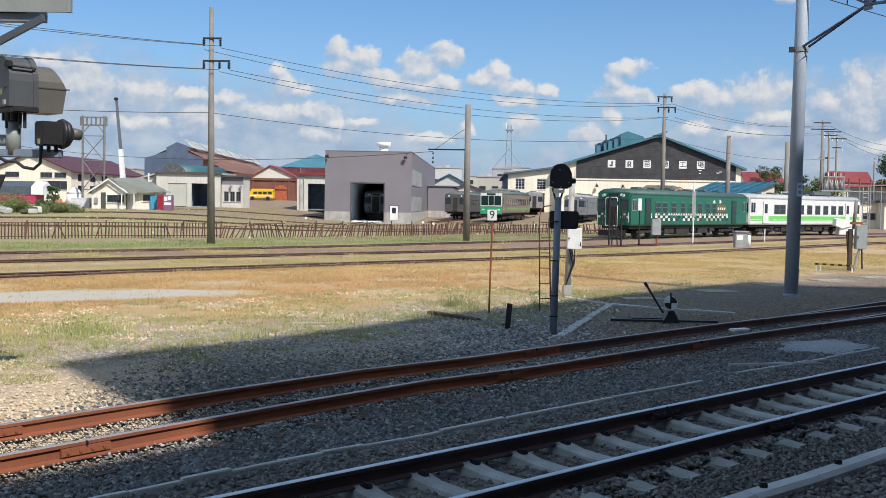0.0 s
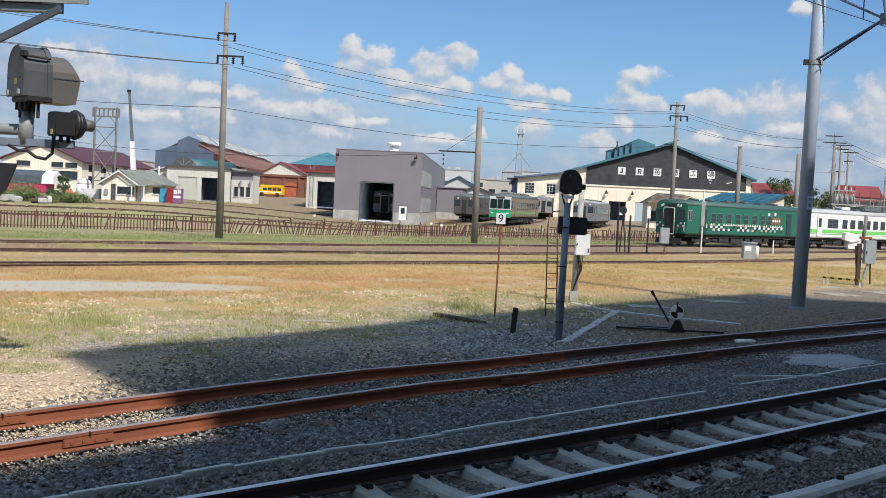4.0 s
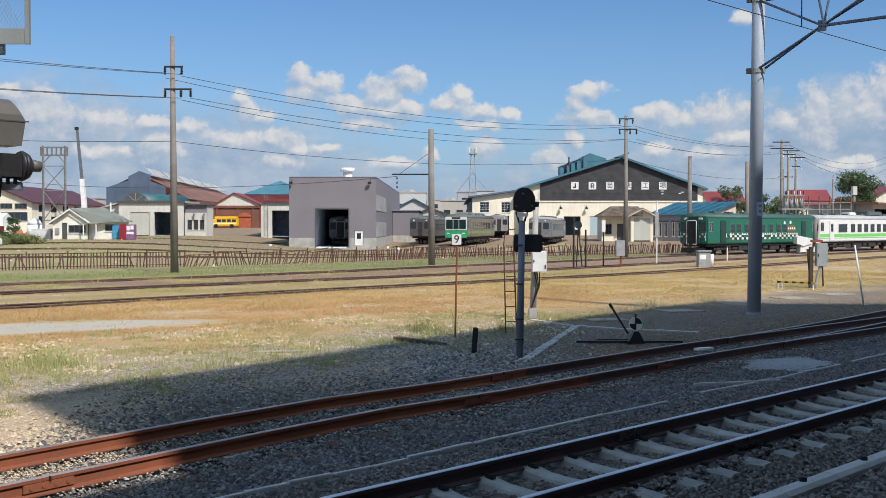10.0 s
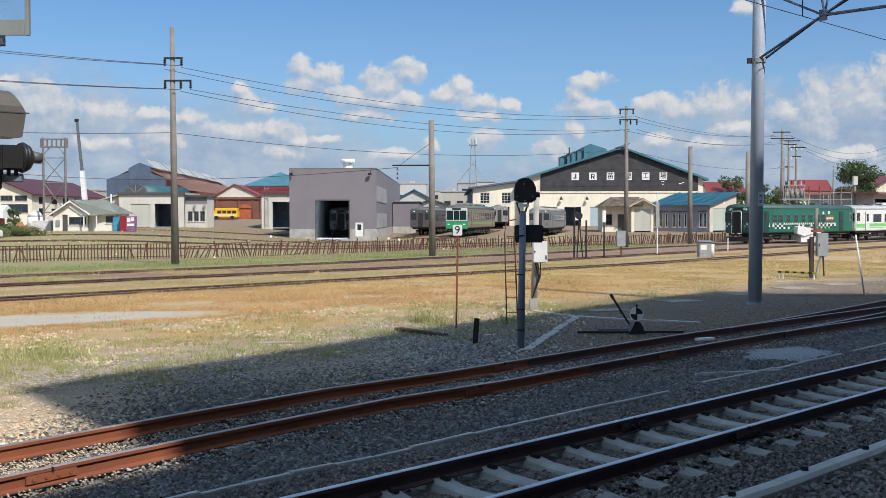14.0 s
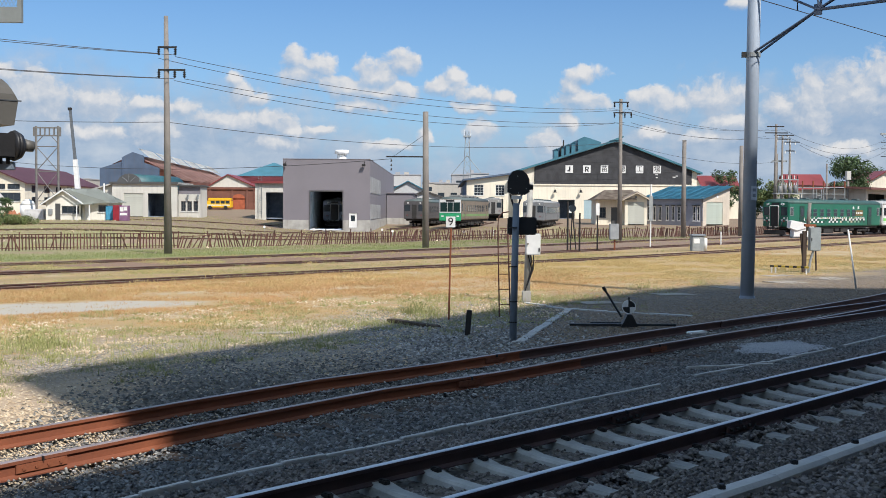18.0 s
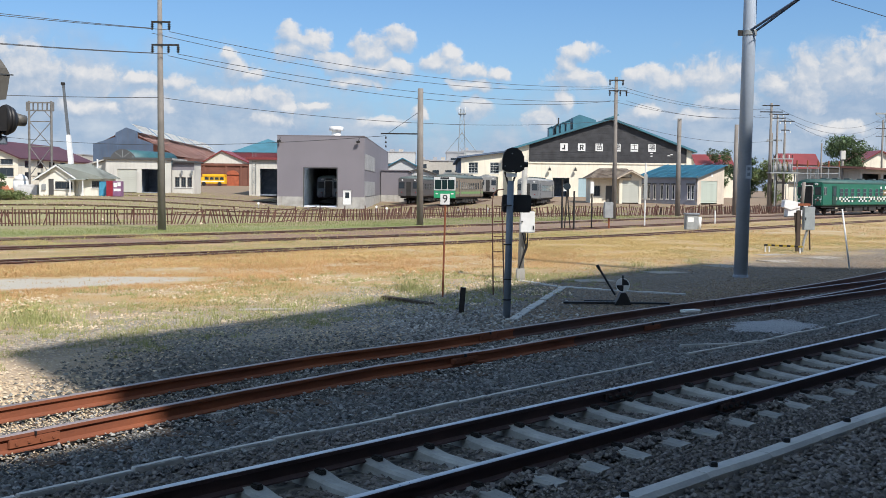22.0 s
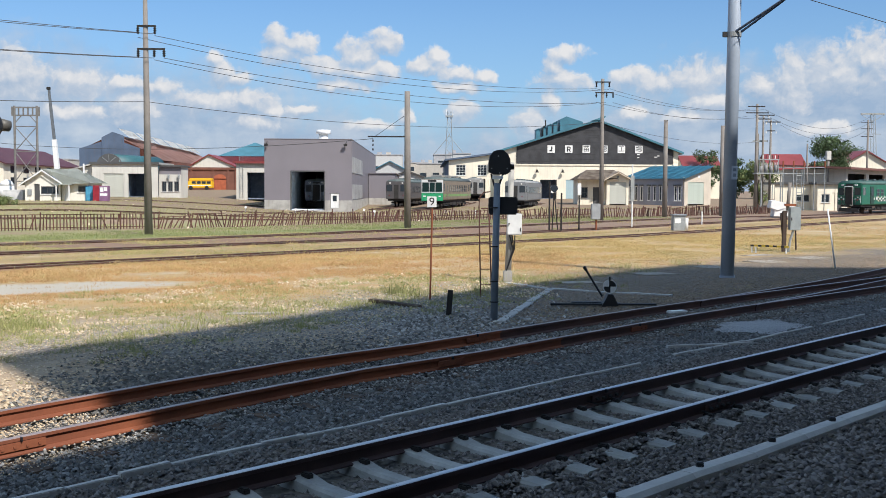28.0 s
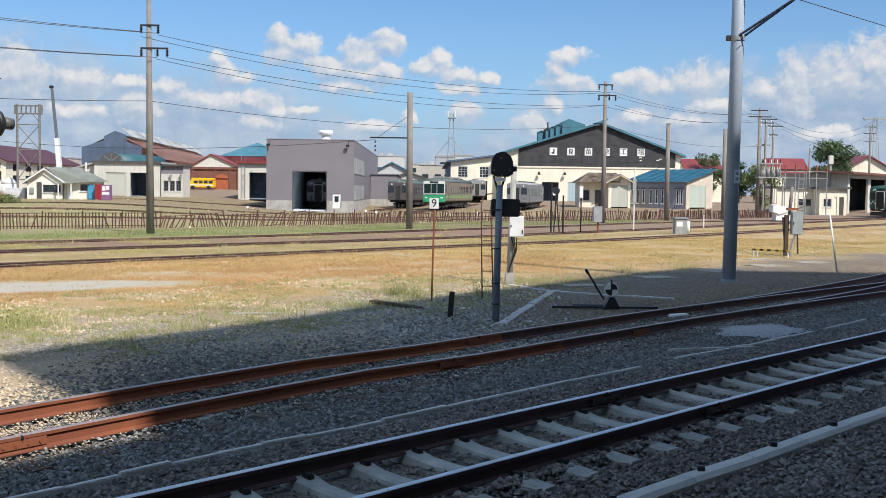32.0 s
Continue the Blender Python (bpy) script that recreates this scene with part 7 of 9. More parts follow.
# ---- joints in the rails ----
def fishplates():
    plate = bm_mesh("fishplate", box(-0.25, 0.25, -0.012, 0.012, 0.035, 0.112, 0.006), RAIL_DARK)
    nut = bm_mesh("bolt", rod((0, -0.012, 0.074), (0, -0.045, 0.074), 0.02, n=6), IRON)
    rust_plate = bm_mesh("fishplate", box(-0.25, 0.25, -0.012, 0.012, 0.035, 0.112, 0.006), RAIL_RUST)
    rust_nut = bm_mesh("bolt", rod((0, -0.012, 0.074), (0, -0.022, 0.074), 0.017, n=6), RAIL_RUST)
    t1_line, t2_line = curve_points([along(T1_P, T1_D, s) for s in (-40, 0, 40, 120)], 0.1), curve_points(T2, 0.1)
    for line, off, x, y in ((t1_line, -0.566, 2.03, 11.65), (t1_line, 0.566, 3.0, 11.2), (t1_line, 0.566, -3.6, 4.4), (t2_line, 0.566, -3.7, 9.55), (t2_line, -0.566, -4.6, 9.9), (t2_line, 0.566, 3.48, 17.58), (t2_line, -0.566, 0.79, 16.16), (t2_line, 0.566, 0.3, 14.1)):
        p, d = min(line, key=lambda q: (q[0].x + q[1].y * off - x) ** 2 + (q[0].y - q[1].x * off - y) ** 2)
        n = Vector((d.y, -d.x, 0))
        b = thing("rail_joint", "dark bolted fishplate joint on a rail", "rail joint", group="rail joints")
        c = p + n * (off + 0.03)
        m = pose(c.x, c.y, ground_z(c.x, c.y) + 0.017, 0, 0, math.degrees(math.atan2(d.y, d.x)))
        b.matrix_basis = m
        rusty = line is t2_line
        piece("fishplate", rust_plate if rusty else plate, b, Matrix.Identity(4))
        for k in (-0.18, -0.06, 0.06, 0.18):
            piece("bolt", rust_nut if rusty else nut, b, pose(k, 0, 0))
        part("gap", box(-0.004, 0.004, -0.034, 0.004, 0.115, 0.154), BLACK, b)
        if rusty:
            continue
        part("bond_wire", tube([Vector((-0.34, -0.01, 0.07)), Vector((-0.2, -0.05, 0.02)), Vector((0.2, -0.05, 0.02)), Vector((0.34, -0.01, 0.07))], 0.008, 5), IRON, b, "thin bond wire")


fishplates()

# ---- cabinets and posts in the yard ----


def cabinet():
    b = thing("equipment_cabinet", "pale grey trackside cabinet with a lid and side tank", "cabinet", pose(17.0, 72.2, -0.32))
    part("body", box(-0.48, 0.32, -0.35, 0.35, 0, 0.98, 0.02), GALV, b)
    part("lid", box(-0.55, 0.4, -0.42, 0.42, 0.984, 1.1, 0.03), mat("lid_grey", (0.28, 0.31, 0.34), 0.5), b, "darker grey lid")
    part("door_panel", box(-0.4, 0.0, -0.365, -0.352, 0.5, 0.82), WHITE, b)
    part("side_tank", rod((0.46, 0, 0.0), (0.46, 0, 0.85), 0.13, n=12), WHITE, b, "white side tank", True)


cabinet()


def junction_box():
    b = thing("junction_box_post", "grey junction box on a forked timber post with pipes", "box", pose(14.87, 44.2, -0.16))
    wood = mat("dark_timber", (0.07, 0.05, 0.04), 0.9, var=0.3)
    part("post", box(-0.22, -0.06, -0.05, 0.08, -0.1, 1.7, 0.01), wood, b, "dark timber post")
    part("post", rod((-0.1, 0.05, -0.05), (-0.26, 0.05, 1.6), 0.06, n=8), wood, b)
    bx = part("box", box(0.02, 0.46, -0.22, 0.06, 0.9, 1.85, 0.02), mat("box_grey", (0.36, 0.40, 0.41), 0.5, metal=0.2), b, "grey steel junction box")
    part("lock", box(0.06, 0.1, -0.235, -0.222, 1.3, 1.42), IRON, bx)
    part("pipe", rod((0.0, -0.08, -0.05), (0.08, -0.1, 0.5), 0.05, n=10), GALV, b)
    part("pipe", rod((0.08, -0.1, 0.5), (0.2, -0.1, 0.92), 0.05, n=10), GALV, b)
    part("pipe", rod((0.3, -0.05, 0.92), (0.34, -0.05, 0.1), 0.035, n=8), wood, b)
    part("upright", rod((0.02, 0.15, 1.7), (0.1, 0.15, 2.85), 0.07, n=10), POLE_CONC, b, "", True)
    part("clamp", box(-0.1, 0.35, 0.05, 0.22, 1.88, 1.98), RAIL_RUST, b)


junction_box()


def hazard_barrier():
    b = thing("hazard_barrier", "low barrier striped yellow and black", "barrier", pose(13.15, 43.5, -0.14, 0, 0, math.degrees(math.atan2(-1.2, 1.3))))
    ye = mat("hazard_yellow", (0.62, 0.46, 0.05), 0.6)
    for i in range(10):
        part("stripe_piece", box(i * 0.16, i * 0.16 + 0.16, -0.035, 0.035, 0.25, 0.32), ye if i % 2 else BLACK, b)
    for x in (0.05, 0.22, 1.5):
        part("leg", box(x - 0.02, x + 0.02, -0.03, 0.03, 0, 0.24), WHITE, b)


hazard_barrier()
w = thing("leaning_post", "thin white post leaning beside the track", "post", pose(12.62, 33.0, -0.06))
part("shaft", rod((0, 0, -0.1), (-0.30, 0, 1.85), 0.028, 0.023, 10), WHITE, w, "", True)
for x, y, h, r, lab in ((8.15, 71.0, 3.2, 0.06, "thin dark signal post"), (8.96, 71.2, 2.45, 0.06, "thin dark signal post"), (10.41, 73.2, 3.1, 0.05, "thin dark post with a white head"), (14.76, 77.2, 4.5, 0.05, "tall thin white marker post"), (21.95, 85.7, 1.0, 0.05, "short pale marker post")):
    b = thing("marker_post", lab, "post", pose(x, y, ground_z(x, y)))
    pale = "white" in lab or "pale" in lab
    part("shaft", rod((0, 0, -0.1), (0, 0, h), r, n=8), WHITE if lab.startswith(("tall", "short")) else IRON, b)
    if "marker" in lab and h > 2:
        part("plate", box(-0.13, 0.13, -0.08, -0.055, 1.9, 3.7), GALV, b)
    if "head" in lab:
        part("plate", box(-0.12, 0.12, -0.08, -0.055, 2.3, 3.1), WHITE, b)
b = thing("point_indicator", "round dark indicator on a twin post", "signal", pose(8.5, 71.4, -0.3))
part("disc", rod((0, -0.05, 2.75), (0, 0.05, 2.75), 0.24, n=20), GLASS, b, "dark round lamp")
part("stand", rod((-0.12, 0, 0), (0, 0, 2.6), 0.04, n=6), IRON, b)
part("stand", rod((0.25, 0, 0), (0, 0, 2.6), 0.04, n=6), IRON, b)
b = thing("relay_cabinet", "grey relay cabinet on a thin post", "cabinet", pose(11.34, 72.0, -0.3))
part("post", rod((0.05, 0, 0), (0.05, 0, 0.75), 0.06, n=8), RAIL_RUST, b)
part("body", box(-0.3, 0.3, -0.2, 0.2, 0.7, 1.75, 0.03), mat("cabinet_grey", (0.36, 0.38, 0.40), 0.5, metal=0.2), b)
for x, y in ((-13.1, 110), (-17.8, 108), (-6.3, 112), (-4.9, 105), (2.0, 104), (5, 108)):
    b = thing("point_marker", "small white point marker on a short stem", "marker", pose(x, y, ground_z(x, y)), group="point markers")
    part("stem", rod((0, 0, 0), (0, 0, 0.4), 0.025, n=6), GALV, b)
    part("target", rod((0, -0.03, 0.5), (0, 0.03, 0.5), 0.13, n=12), WHITE, b)


# ---- more rolling stock, standing ----
def parked(name, label, body, roof, stripe, x, y, rz, z=0.15, gang=False):
    c = carriage(name, label, body, roof, stripe=stripe, L=20.0, gang=gang)
    c.matrix_basis = pose(x, y, ground_z(x, y) + z, 0, 0, rz)
    return c


CAB_GLASS = glass_mat("cab_glass", (0.012, 0.03, 0.03), 0.25)
CAB_GLASS.node_tree.nodes["Principled BSDF"].inputs["IOR"].default_value = 1.25
GREEN_FRONT = mat("front_green", (0.03, 0.36, 0.16), 0.4)
emu = parked("stainless_unit", "stainless electric unit with a white and green front", mat("aged_stainless", (0.27, 0.22, 0.17), 0.5, metal=0.3, var=0.2, scale=1, fine=8), ROOF_GREY, None, 0.9, 138, 77.6)
part("front_mask", box(-0.09, -0.04, -1.4, 1.4, 1.75, 3.3, 0.02), TRAIN_WHITE, emu, "white cab front")
part("front_mask", box(-0.1, -0.04, -1.4, 1.4, 0.85, 1.72, 0.02), GREEN_FRONT, emu, "green lower front")
for a, c in ((-1.28, -0.42), (-0.34, 0.34), (0.42, 1.28)):
    part("cab_window", box(-0.13, -0.105, a, c, 1.9, 2.98, 0.01), CAB_GLASS, emu)
part("stripe", box(0.2, 19.8, -1.447, -1.437, 1.35, 1.62), mat("dull_lime", (0.20, 0.36, 0.13), 0.5), emu, "dull lime waist band")
part("destination_box", box(-0.12, -0.092, -0.55, 0.55, 3.06, 3.28), BLACK, emu)
for y in (-1.0, 1.0):
    part("tail_lamp", box(-0.13, -0.101, y - 0.16, y + 0.16, 1.3, 1.45), WHITE, emu)
for x in (2.5, 7.0, 12.5):
    part("roof_unit", box(x, x + 1.9, -0.75, 0.75, 3.6, 3.9, 0.1), STEEL, emu, "pale roof air conditioner")
emu.scale = (1, 1, 1.09)
parked("grey_railcar", "dark grey diesel car standing in the yard", mat("car_grey", (0.105, 0.10, 0.105), 0.5, metal=0.2, var=0.15), ROOF_GREY, None, -3.9, 146, 80)
sil = parked("grey_railcar", "pale grey carriage standing before the works hall", mat("car_pale_grey", (0.22, 0.23, 0.24), 0.5, metal=0.2, var=0.15), mat("car_pale_roof", (0.3, 0.31, 0.31), 0.6), None, 11.6, 140, 78)
sil.scale = (1, 0.95, 1.0)
parked("stainless_unit", "stainless unit half out of the works wing", STEEL, mat("unit_roof", (0.22, 0.23, 0.23), 0.6), LIME, 8.1, 176, 90)
parked("grey_railcar", "dark railcar with a pale gangway inside the grey shed", mat("car_shadow_grey", (0.20, 0.24, 0.30), 0.5, metal=0.2), ROOF_GREY, None, -13.4, 134, 90, 0.1, True)
for x, y, rz, L in ((0.9, 140, 77.6, 30), (-3.9, 146, 80, 28), (11.6, 140, 78, 30), (-13.4, 126, 90, 26)):
    d = Vector((math.cos(radians(rz)), math.sin(radians(rz)), 0))
    o = Vector((x, y, 0))
    build_track("yard track under standing cars", [tuple((o + d * s).xy) for s in (-14, 0, L * 0.5, L)], TIMBER_MESH, 1.4, -0.14, -0.02, RAIL_YARD, RAIL_TOP_DULL)
for pts in ([(-70, 86), (-40, 92), (-10, 100), (10, 118)], [(-70, 98), (-40, 101), (-18, 108), (-10, 122)], [(-70, 78), (-30, 84), (0, 99), (20, 122)], [(-40, 120), (-22, 128), (-20, 140)]):
    build_track("rusty yard track sunk in grass", pts, TIMBER_MESH, 1.6, -0.16, -0.1, RAIL_YARD, RAIL_TOP_DULL)


# ---- the left-hand yard ----
def yellow_bus():
    b = thing("yellow_bus", "small bright yellow bus parked by the brick hall", "bus", pose(-40.9, 186.5, ground_z(-38, 186.5)))
    ye = mat("bus_yellow", (0.85, 0.50, 0.02), 0.4, var=0.08)
    part("body", box(0, 4.4, 0, 2.0, 0.35, 1.55, 0.08), ye, b)
    part("cab_roof", box(0.5, 4.35, 0.05, 1.95, 1.56, 2.0, 0.08), ye, b)
    for i in range(4):
        part("window", box(0.95 + i * 0.85, 1.65 + i * 0.85, -0.02, -0.002, 1.05, 1.5, 0.01), GLASS, b)
    part("stripe", box(0.1, 4.3, -0.02, -0.002, 0.7, 0.85), WHITE, b)
    for x in (0.8, 3.5):
        part("wheel", rod((x, -0.05, 0.35), (x, 0.2, 0.35), 0.35, n=16), BLACK, b, "black tyre")


yellow_bus()


def drinks_machines():
    b = thing("vending_machine", "red and lilac vending machine by the gatehouse", "vending machine", pose(-33.95, 111.5, ground_z(-33, 111.5)))
    part("side", box(0, 0.66, 0, 0.8, 0, 1.6, 0.02), mat("vending_red", (0.30, 0.02, 0.035), 0.45), b, "dark red side")
    part("front", box(0.664, 1.55, 0.0, 0.8, 0, 1.56, 0.02), mat("vending_lilac", (0.26, 0.13, 0.24), 0.4), b, "lilac front")
    part("display", box(0.75, 1.1, -0.02, -0.002, 0.95, 1.4), WHITE, b)
    part("display", box(1.15, 1.48, -0.02, -0.002, 1.05, 1.45), WHITE, b)
    part("display", box(0.75, 1.48, -0.02, -0.002, 0.55, 0.8), WHITE, b)
    c = thing("blue_cabinet", "bright blue cabinet beside the gatehouse", "cabinet", pose(-34.9, 112.2, ground_z(-34, 112)))
    part("body", box(0, 0.78, 0, 0.7, 0, 1.5, 0.02), mat("cabinet_blue", (0.05, 0.28, 0.48), 0.5), c)
    part("door", box(0.08, 0.7, -0.02, -0.002, 0.1, 1.4, 0.005), mat("cabinet_blue_door", (0.07, 0.33, 0.52), 0.5), c)


drinks_machines()


def lattice_gantry():
    GALV = mat("gantry_steel", (0.20, 0.19, 0.18), 0.7, metal=0.15, var=0.3)
    b = thing("lattice_gantry", "two-legged grey lattice gantry above the gatehouse", "gantry", pose(-43.0, 118, ground_z(-43, 118)))
    for x in (-1.2, 1.2):
        part("leg", rod((x, 0, -0.2), (x, 0, 10.1), 0.13, n=8), GALV, b)
    part("beam", wall(-1.5, 1.5, 9.0, 10.0, -0.1, 0.1, [(-1.2 + i * 0.5, -0.8 + i * 0.5, 9.15, 9.85) for i in range(5)]), GALV, b, "lattice cross beam")
    for z0, z1 in ((2.0, 5.2), (5.2, 7.9)):
        part("brace", rod((-1.2, 0, z0), (1.2, 0, z1), 0.05, n=6), GALV, b)
        part("brace", rod((1.2, 0, z0), (-1.2, 0, z1), 0.05, n=6), GALV, b)
    for z in (2.0, 5.2, 7.9):
        part("tie", rod((-1.2, 0, z), (1.2, 0, z), 0.05, n=6), GALV, b)
    part("knee", rod((-1.2, 0, 8.2), (-0.5, 0, 9.0), 0.05, n=6), GALV, b)
    part("knee", rod((1.2, 0, 8.2), (0.5, 0, 9.0), 0.05, n=6), GALV, b)


lattice_gantry()


def crane():
    b = thing("mobile_crane", "mobile crane with a raised white and grey telescopic boom", "crane", pose(-50.9, 150, ground_z(-50.9, 150)))
    part("carrier", box(-1.2, 1.2, 0, 6, 0.5, 2.2, 0.05), WHITE, b)
    part("cab", box(-1.0, 0.4, 0.2, 2.0, 2.2, 3.6, 0.08), mat("crane_blue", (0.04, 0.10, 0.30), 0.5), b)
    part("boom_section", rod((0.2, 1.0, 2.2), (-0.25, 1.0, 7.7), 0.46, 0.38, 4), WHITE, b, "white boom base")
    BOOM = mat("boom_grey", (0.13, 0.145, 0.16), 0.5, var=0.2)
    part("boom_section", rod((-0.25, 1.0, 7.7), (-0.62, 1.0, 11.5), 0.25, 0.23, 4), BOOM, b, "dark grey boom section")
    part("boom_section", rod((-0.62, 1.0, 11.5), (-0.9, 1.0, 14.6), 0.24, 0.2, 4), BOOM, b, "dark boom tip")
    part("boom_head", box(-1.2, -0.7, 0.8, 1.2, 14.5, 14.9, 0.05), IRON, b)
    for x in (-1.0, 1.0):
        for y in (0.8, 2.2, 4.8):
            part("wheel", rod((x - 0.15, y, 0.5), (x + 0.15, y, 0.5), 0.5, n=14), BLACK, b)


crane()
b = thing("tarpaulin_wagon", "dark covered wagon with a pink side", "wagon", pose(-58.5, 124, ground_z(-55, 124)))
part("side", box(0, 6.5, 0, 2.6, 0.3, 1.35, 0.05), mat("wagon_pink", (0.50, 0.04, 0.12), 0.6), b, "pink painted side")
part("cover", extrude_poly([(-0.1, 1.36), (2.7, 1.36), (2.6, 2.3), (1.3, 2.9), (0.0, 2.3)], "x", 0, 6.0), mat("wagon_cover", (0.07, 0.09, 0.11), 0.6), b, "dark rounded cover")
part("end", extrude_poly([(-0.1, 1.36), (2.7, 1.36), (2.6, 2.3), (1.3, 2.9), (0.0, 2.3)], "x", 6.02, 7.4), WHITE, b, "white end")
b = thing("storage_tank", "white domed storage tank in the bushes", "tank", pose(-45.9, 120, ground_z(-45.9, 120)))
part("shell", rod((0, 0, 0), (0, 0, 1.5), 0.85, n=20), WHITE, b, "", True)
part("dome", rod((0, 0, 1.5), (0, 0, 2.0), 0.85, 0.55, 20), WHITE, b, "", True)
part("cap", rod((0, 0, 2.0), (0, 0, 2.2), 0.55, 0.15, 20), WHITE, b, "", True)
b = thing("white_fridge_unit", "white boxy unit beside the gatehouse", "unit", pose(-43.6, 113, ground_z(-43, 113)))
part("body", box(0, 2.0, 0, 1.2, 0, 1.1, 0.03), mat("off_white", (0.62, 0.62, 0.62), 0.6), b)


# ---- the right-hand yard ----
def pole_cluster():
    b = thing("utility_pole", "leaning grey pole with two crossarms among transformers", "pole", pose(39.05, 128, -0.2))
    part("shaft", rod((0, 0, -0.2), (0.05, 0, 12.8), 0.2, 0.13, 12), POLE_CONC, b, "", True)
    for z, l, r in ((12.5, 1.05, 0.95), (11.75, 1.3, 1.4)):
        part("crossarm", box(-l, r, -0.15, -0.05, z - 0.06, z + 0.06), IRON, b)
    part("crossarm", box(-0.5, 0.3, -0.15, -0.05, 8.3, 8.4), GALV, b)
    for x, h, arms in ((1.12, 11.6, ((11.55, -1.0, 1.3), (11.1, -0.8, 0.9))), (2.02, 10.95, ((10.75, -0.7, 1.1), (9.7, -0.5, 0.5)))):
        q = thing("utility_pole", "grey pole with crossarms behind the transformers", "pole", pose(39.05 + x, 129, -0.2))
        part("shaft", rod((0, 0, -0.2), (0, 0, h), 0.16, 0.11, 10), POLE_CONC, q, "", True)
        for z, l, r in arms:
            part("crossarm", box(l, r, -0.15, -0.05, z - 0.06, z + 0.06), IRON, q)
            for k in (-0.6, 0.0, 0.6):
                part("insulator", rod((k, -0.1, z - 0.3), (k, -0.1, z - 0.06), 0.06, n=6), WHITE, q)
    q = thing("utility_pole", "short thick grey pole behind the transformers", "pole", pose(39.62, 129.5, -0.2))
    part("shaft", rod((0, 0, -0.2), (0, 0, 9.4), 0.22, 0.2, 10), POLE_CONC, q, "", True)
    part("crossarm", box(-0.5, 1.2, -0.25, -0.15, 8.4, 8.6), GALV, q)
    t = thing("transformer_platform", "grey transformers on a raised steel platform", "transformers", pose(39.0, 127.5, -0.2))
    part("deck", box(-0.2, 3.3, -0.6, 0.8, 4.55, 4.7), GALV, t)
    for x in (0.6, 2.9):
        part("leg", rod((x, 0, 0), (x, 0, 4.6), 0.09, n=8), GALV, t)
    for i in range(4):
        x = 0.5 + i * 0.6
        k = part("transformer", rod((x, 0, 4.7), (x, 0, 5.5 + 0.15 * (i % 2)), 0.22, n=12), mat("transformer_grey", (0.22, 0.22, 0.22), 0.6), t, "grey transformer can", True)
        for dx in (-0.12, 0.12):
            part("bushing", rod((x + dx, 0, 5.5), (x + dx, 0, 5.95), 0.045, n=6), WHITE, k)
    part("top_frame", box(0.2, 2.6, -0.3, -0.2, 6.2, 6.32), GALV, t)
    for i in range(7):
        part("fuse_holder", rod((0.3 + i * 0.36, -0.25, 6.32), (0.3 + i * 0.36, -0.25, 6.75), 0.05, n=6), WHITE if i % 2 else IRON, t)
    for x in (0.3, 2.5):
        part("strut", rod((x, -0.25, 4.7), (x, -0.25, 6.2), 0.05, n=6), GALV, t)
    s = thing("switchyard_frame", "thin steel switchyard frames behind the office", "frame", pose(43.0, 134, -0.1))
    for i in range(6):
        part("upright", rod((i * 1.3, 0, 0), (i * 1.3, 0, 5.4 + 0.4 * (i % 2)), 0.06, n=6), GALV, s)
        part("insulator", rod((i * 1.3, 0, 5.4), (i * 1.3, 0, 6.2), 0.09, n=6), RAIL_RUST, s)
    for z in (4.6, 5.4):
        part("crossbar", rod((0, 0, z), (6.5, 0, z), 0.05, n=6), GALV, s)
    m = thing("crossing_machine", "white sloping equipment housing beside the track", "housing", pose(34.6, 108, -0.28))
    part("housing", extrude_poly([(0.3, 0.12), (2.25, 0.12), (2.3, 1.22), (1.5, 1.42), (0.4, 1.2)], "y", 0, 1.2), WHITE, m, "white housing")
    part("nose", extrude_poly([(-0.1, 0.98), (0.6, 0.72), (1.5, 1.0), (1.5, 1.46), (0.25, 1.72), (-0.02, 1.66)], "y", -0.12, 1.0), WHITE, m, "white overhanging nose")
    part("foot", box(0.25, 2.35, 0.1, 1.1, 0.0, 0.115), CONCRETE, m)
    for z in (0.5, 1.05):
        part("hatch", box(1.45, 1.65, -0.02, -0.002, z, z + 0.18), IRON, m)
    l = thing("lattice_ladder", "grey lattice mast beside the office", "mast", pose(43.95, 128, -0.3))
    for x in (0, 0.6):
        part("upright", rod((x, 0, 0), (x, 0, 5.3), 0.05, n=6), GALV, l)
    for i in range(9):
        part("rung", rod((0, 0, 0.5 + i * 0.5), (0.6, 0, 0.5 + i * 0.5), 0.03, n=5), GALV, l)


pole_cluster()
for x, y, h, r in ((52.9, 150, 9.0, 0.14), (55.85, 150, 8.0, 0.2), (81.7, 200, 14.6, 0.2)):
    b = thing("utility_pole", "grey pole beyond the yard office", "pole", pose(x, y, ground_z(x, y)))
    part("shaft", rod((0, 0, -0.2), (0, 0, h), r, r * 0.8, 10), POLE_CONC, b, "", True)
    if h > 10:
        for z in (h - 0.4, h - 1.6, h - 3.0):
            part("crossarm", box(-1.3, 0.9, -0.12, -0.04, z - 0.06, z + 0.06), IRON, b)
    elif r > 0.15:
        part("cap", box(-0.3, 0.3, -0.3, 0.3, h - 1.2, h), PALE, b)


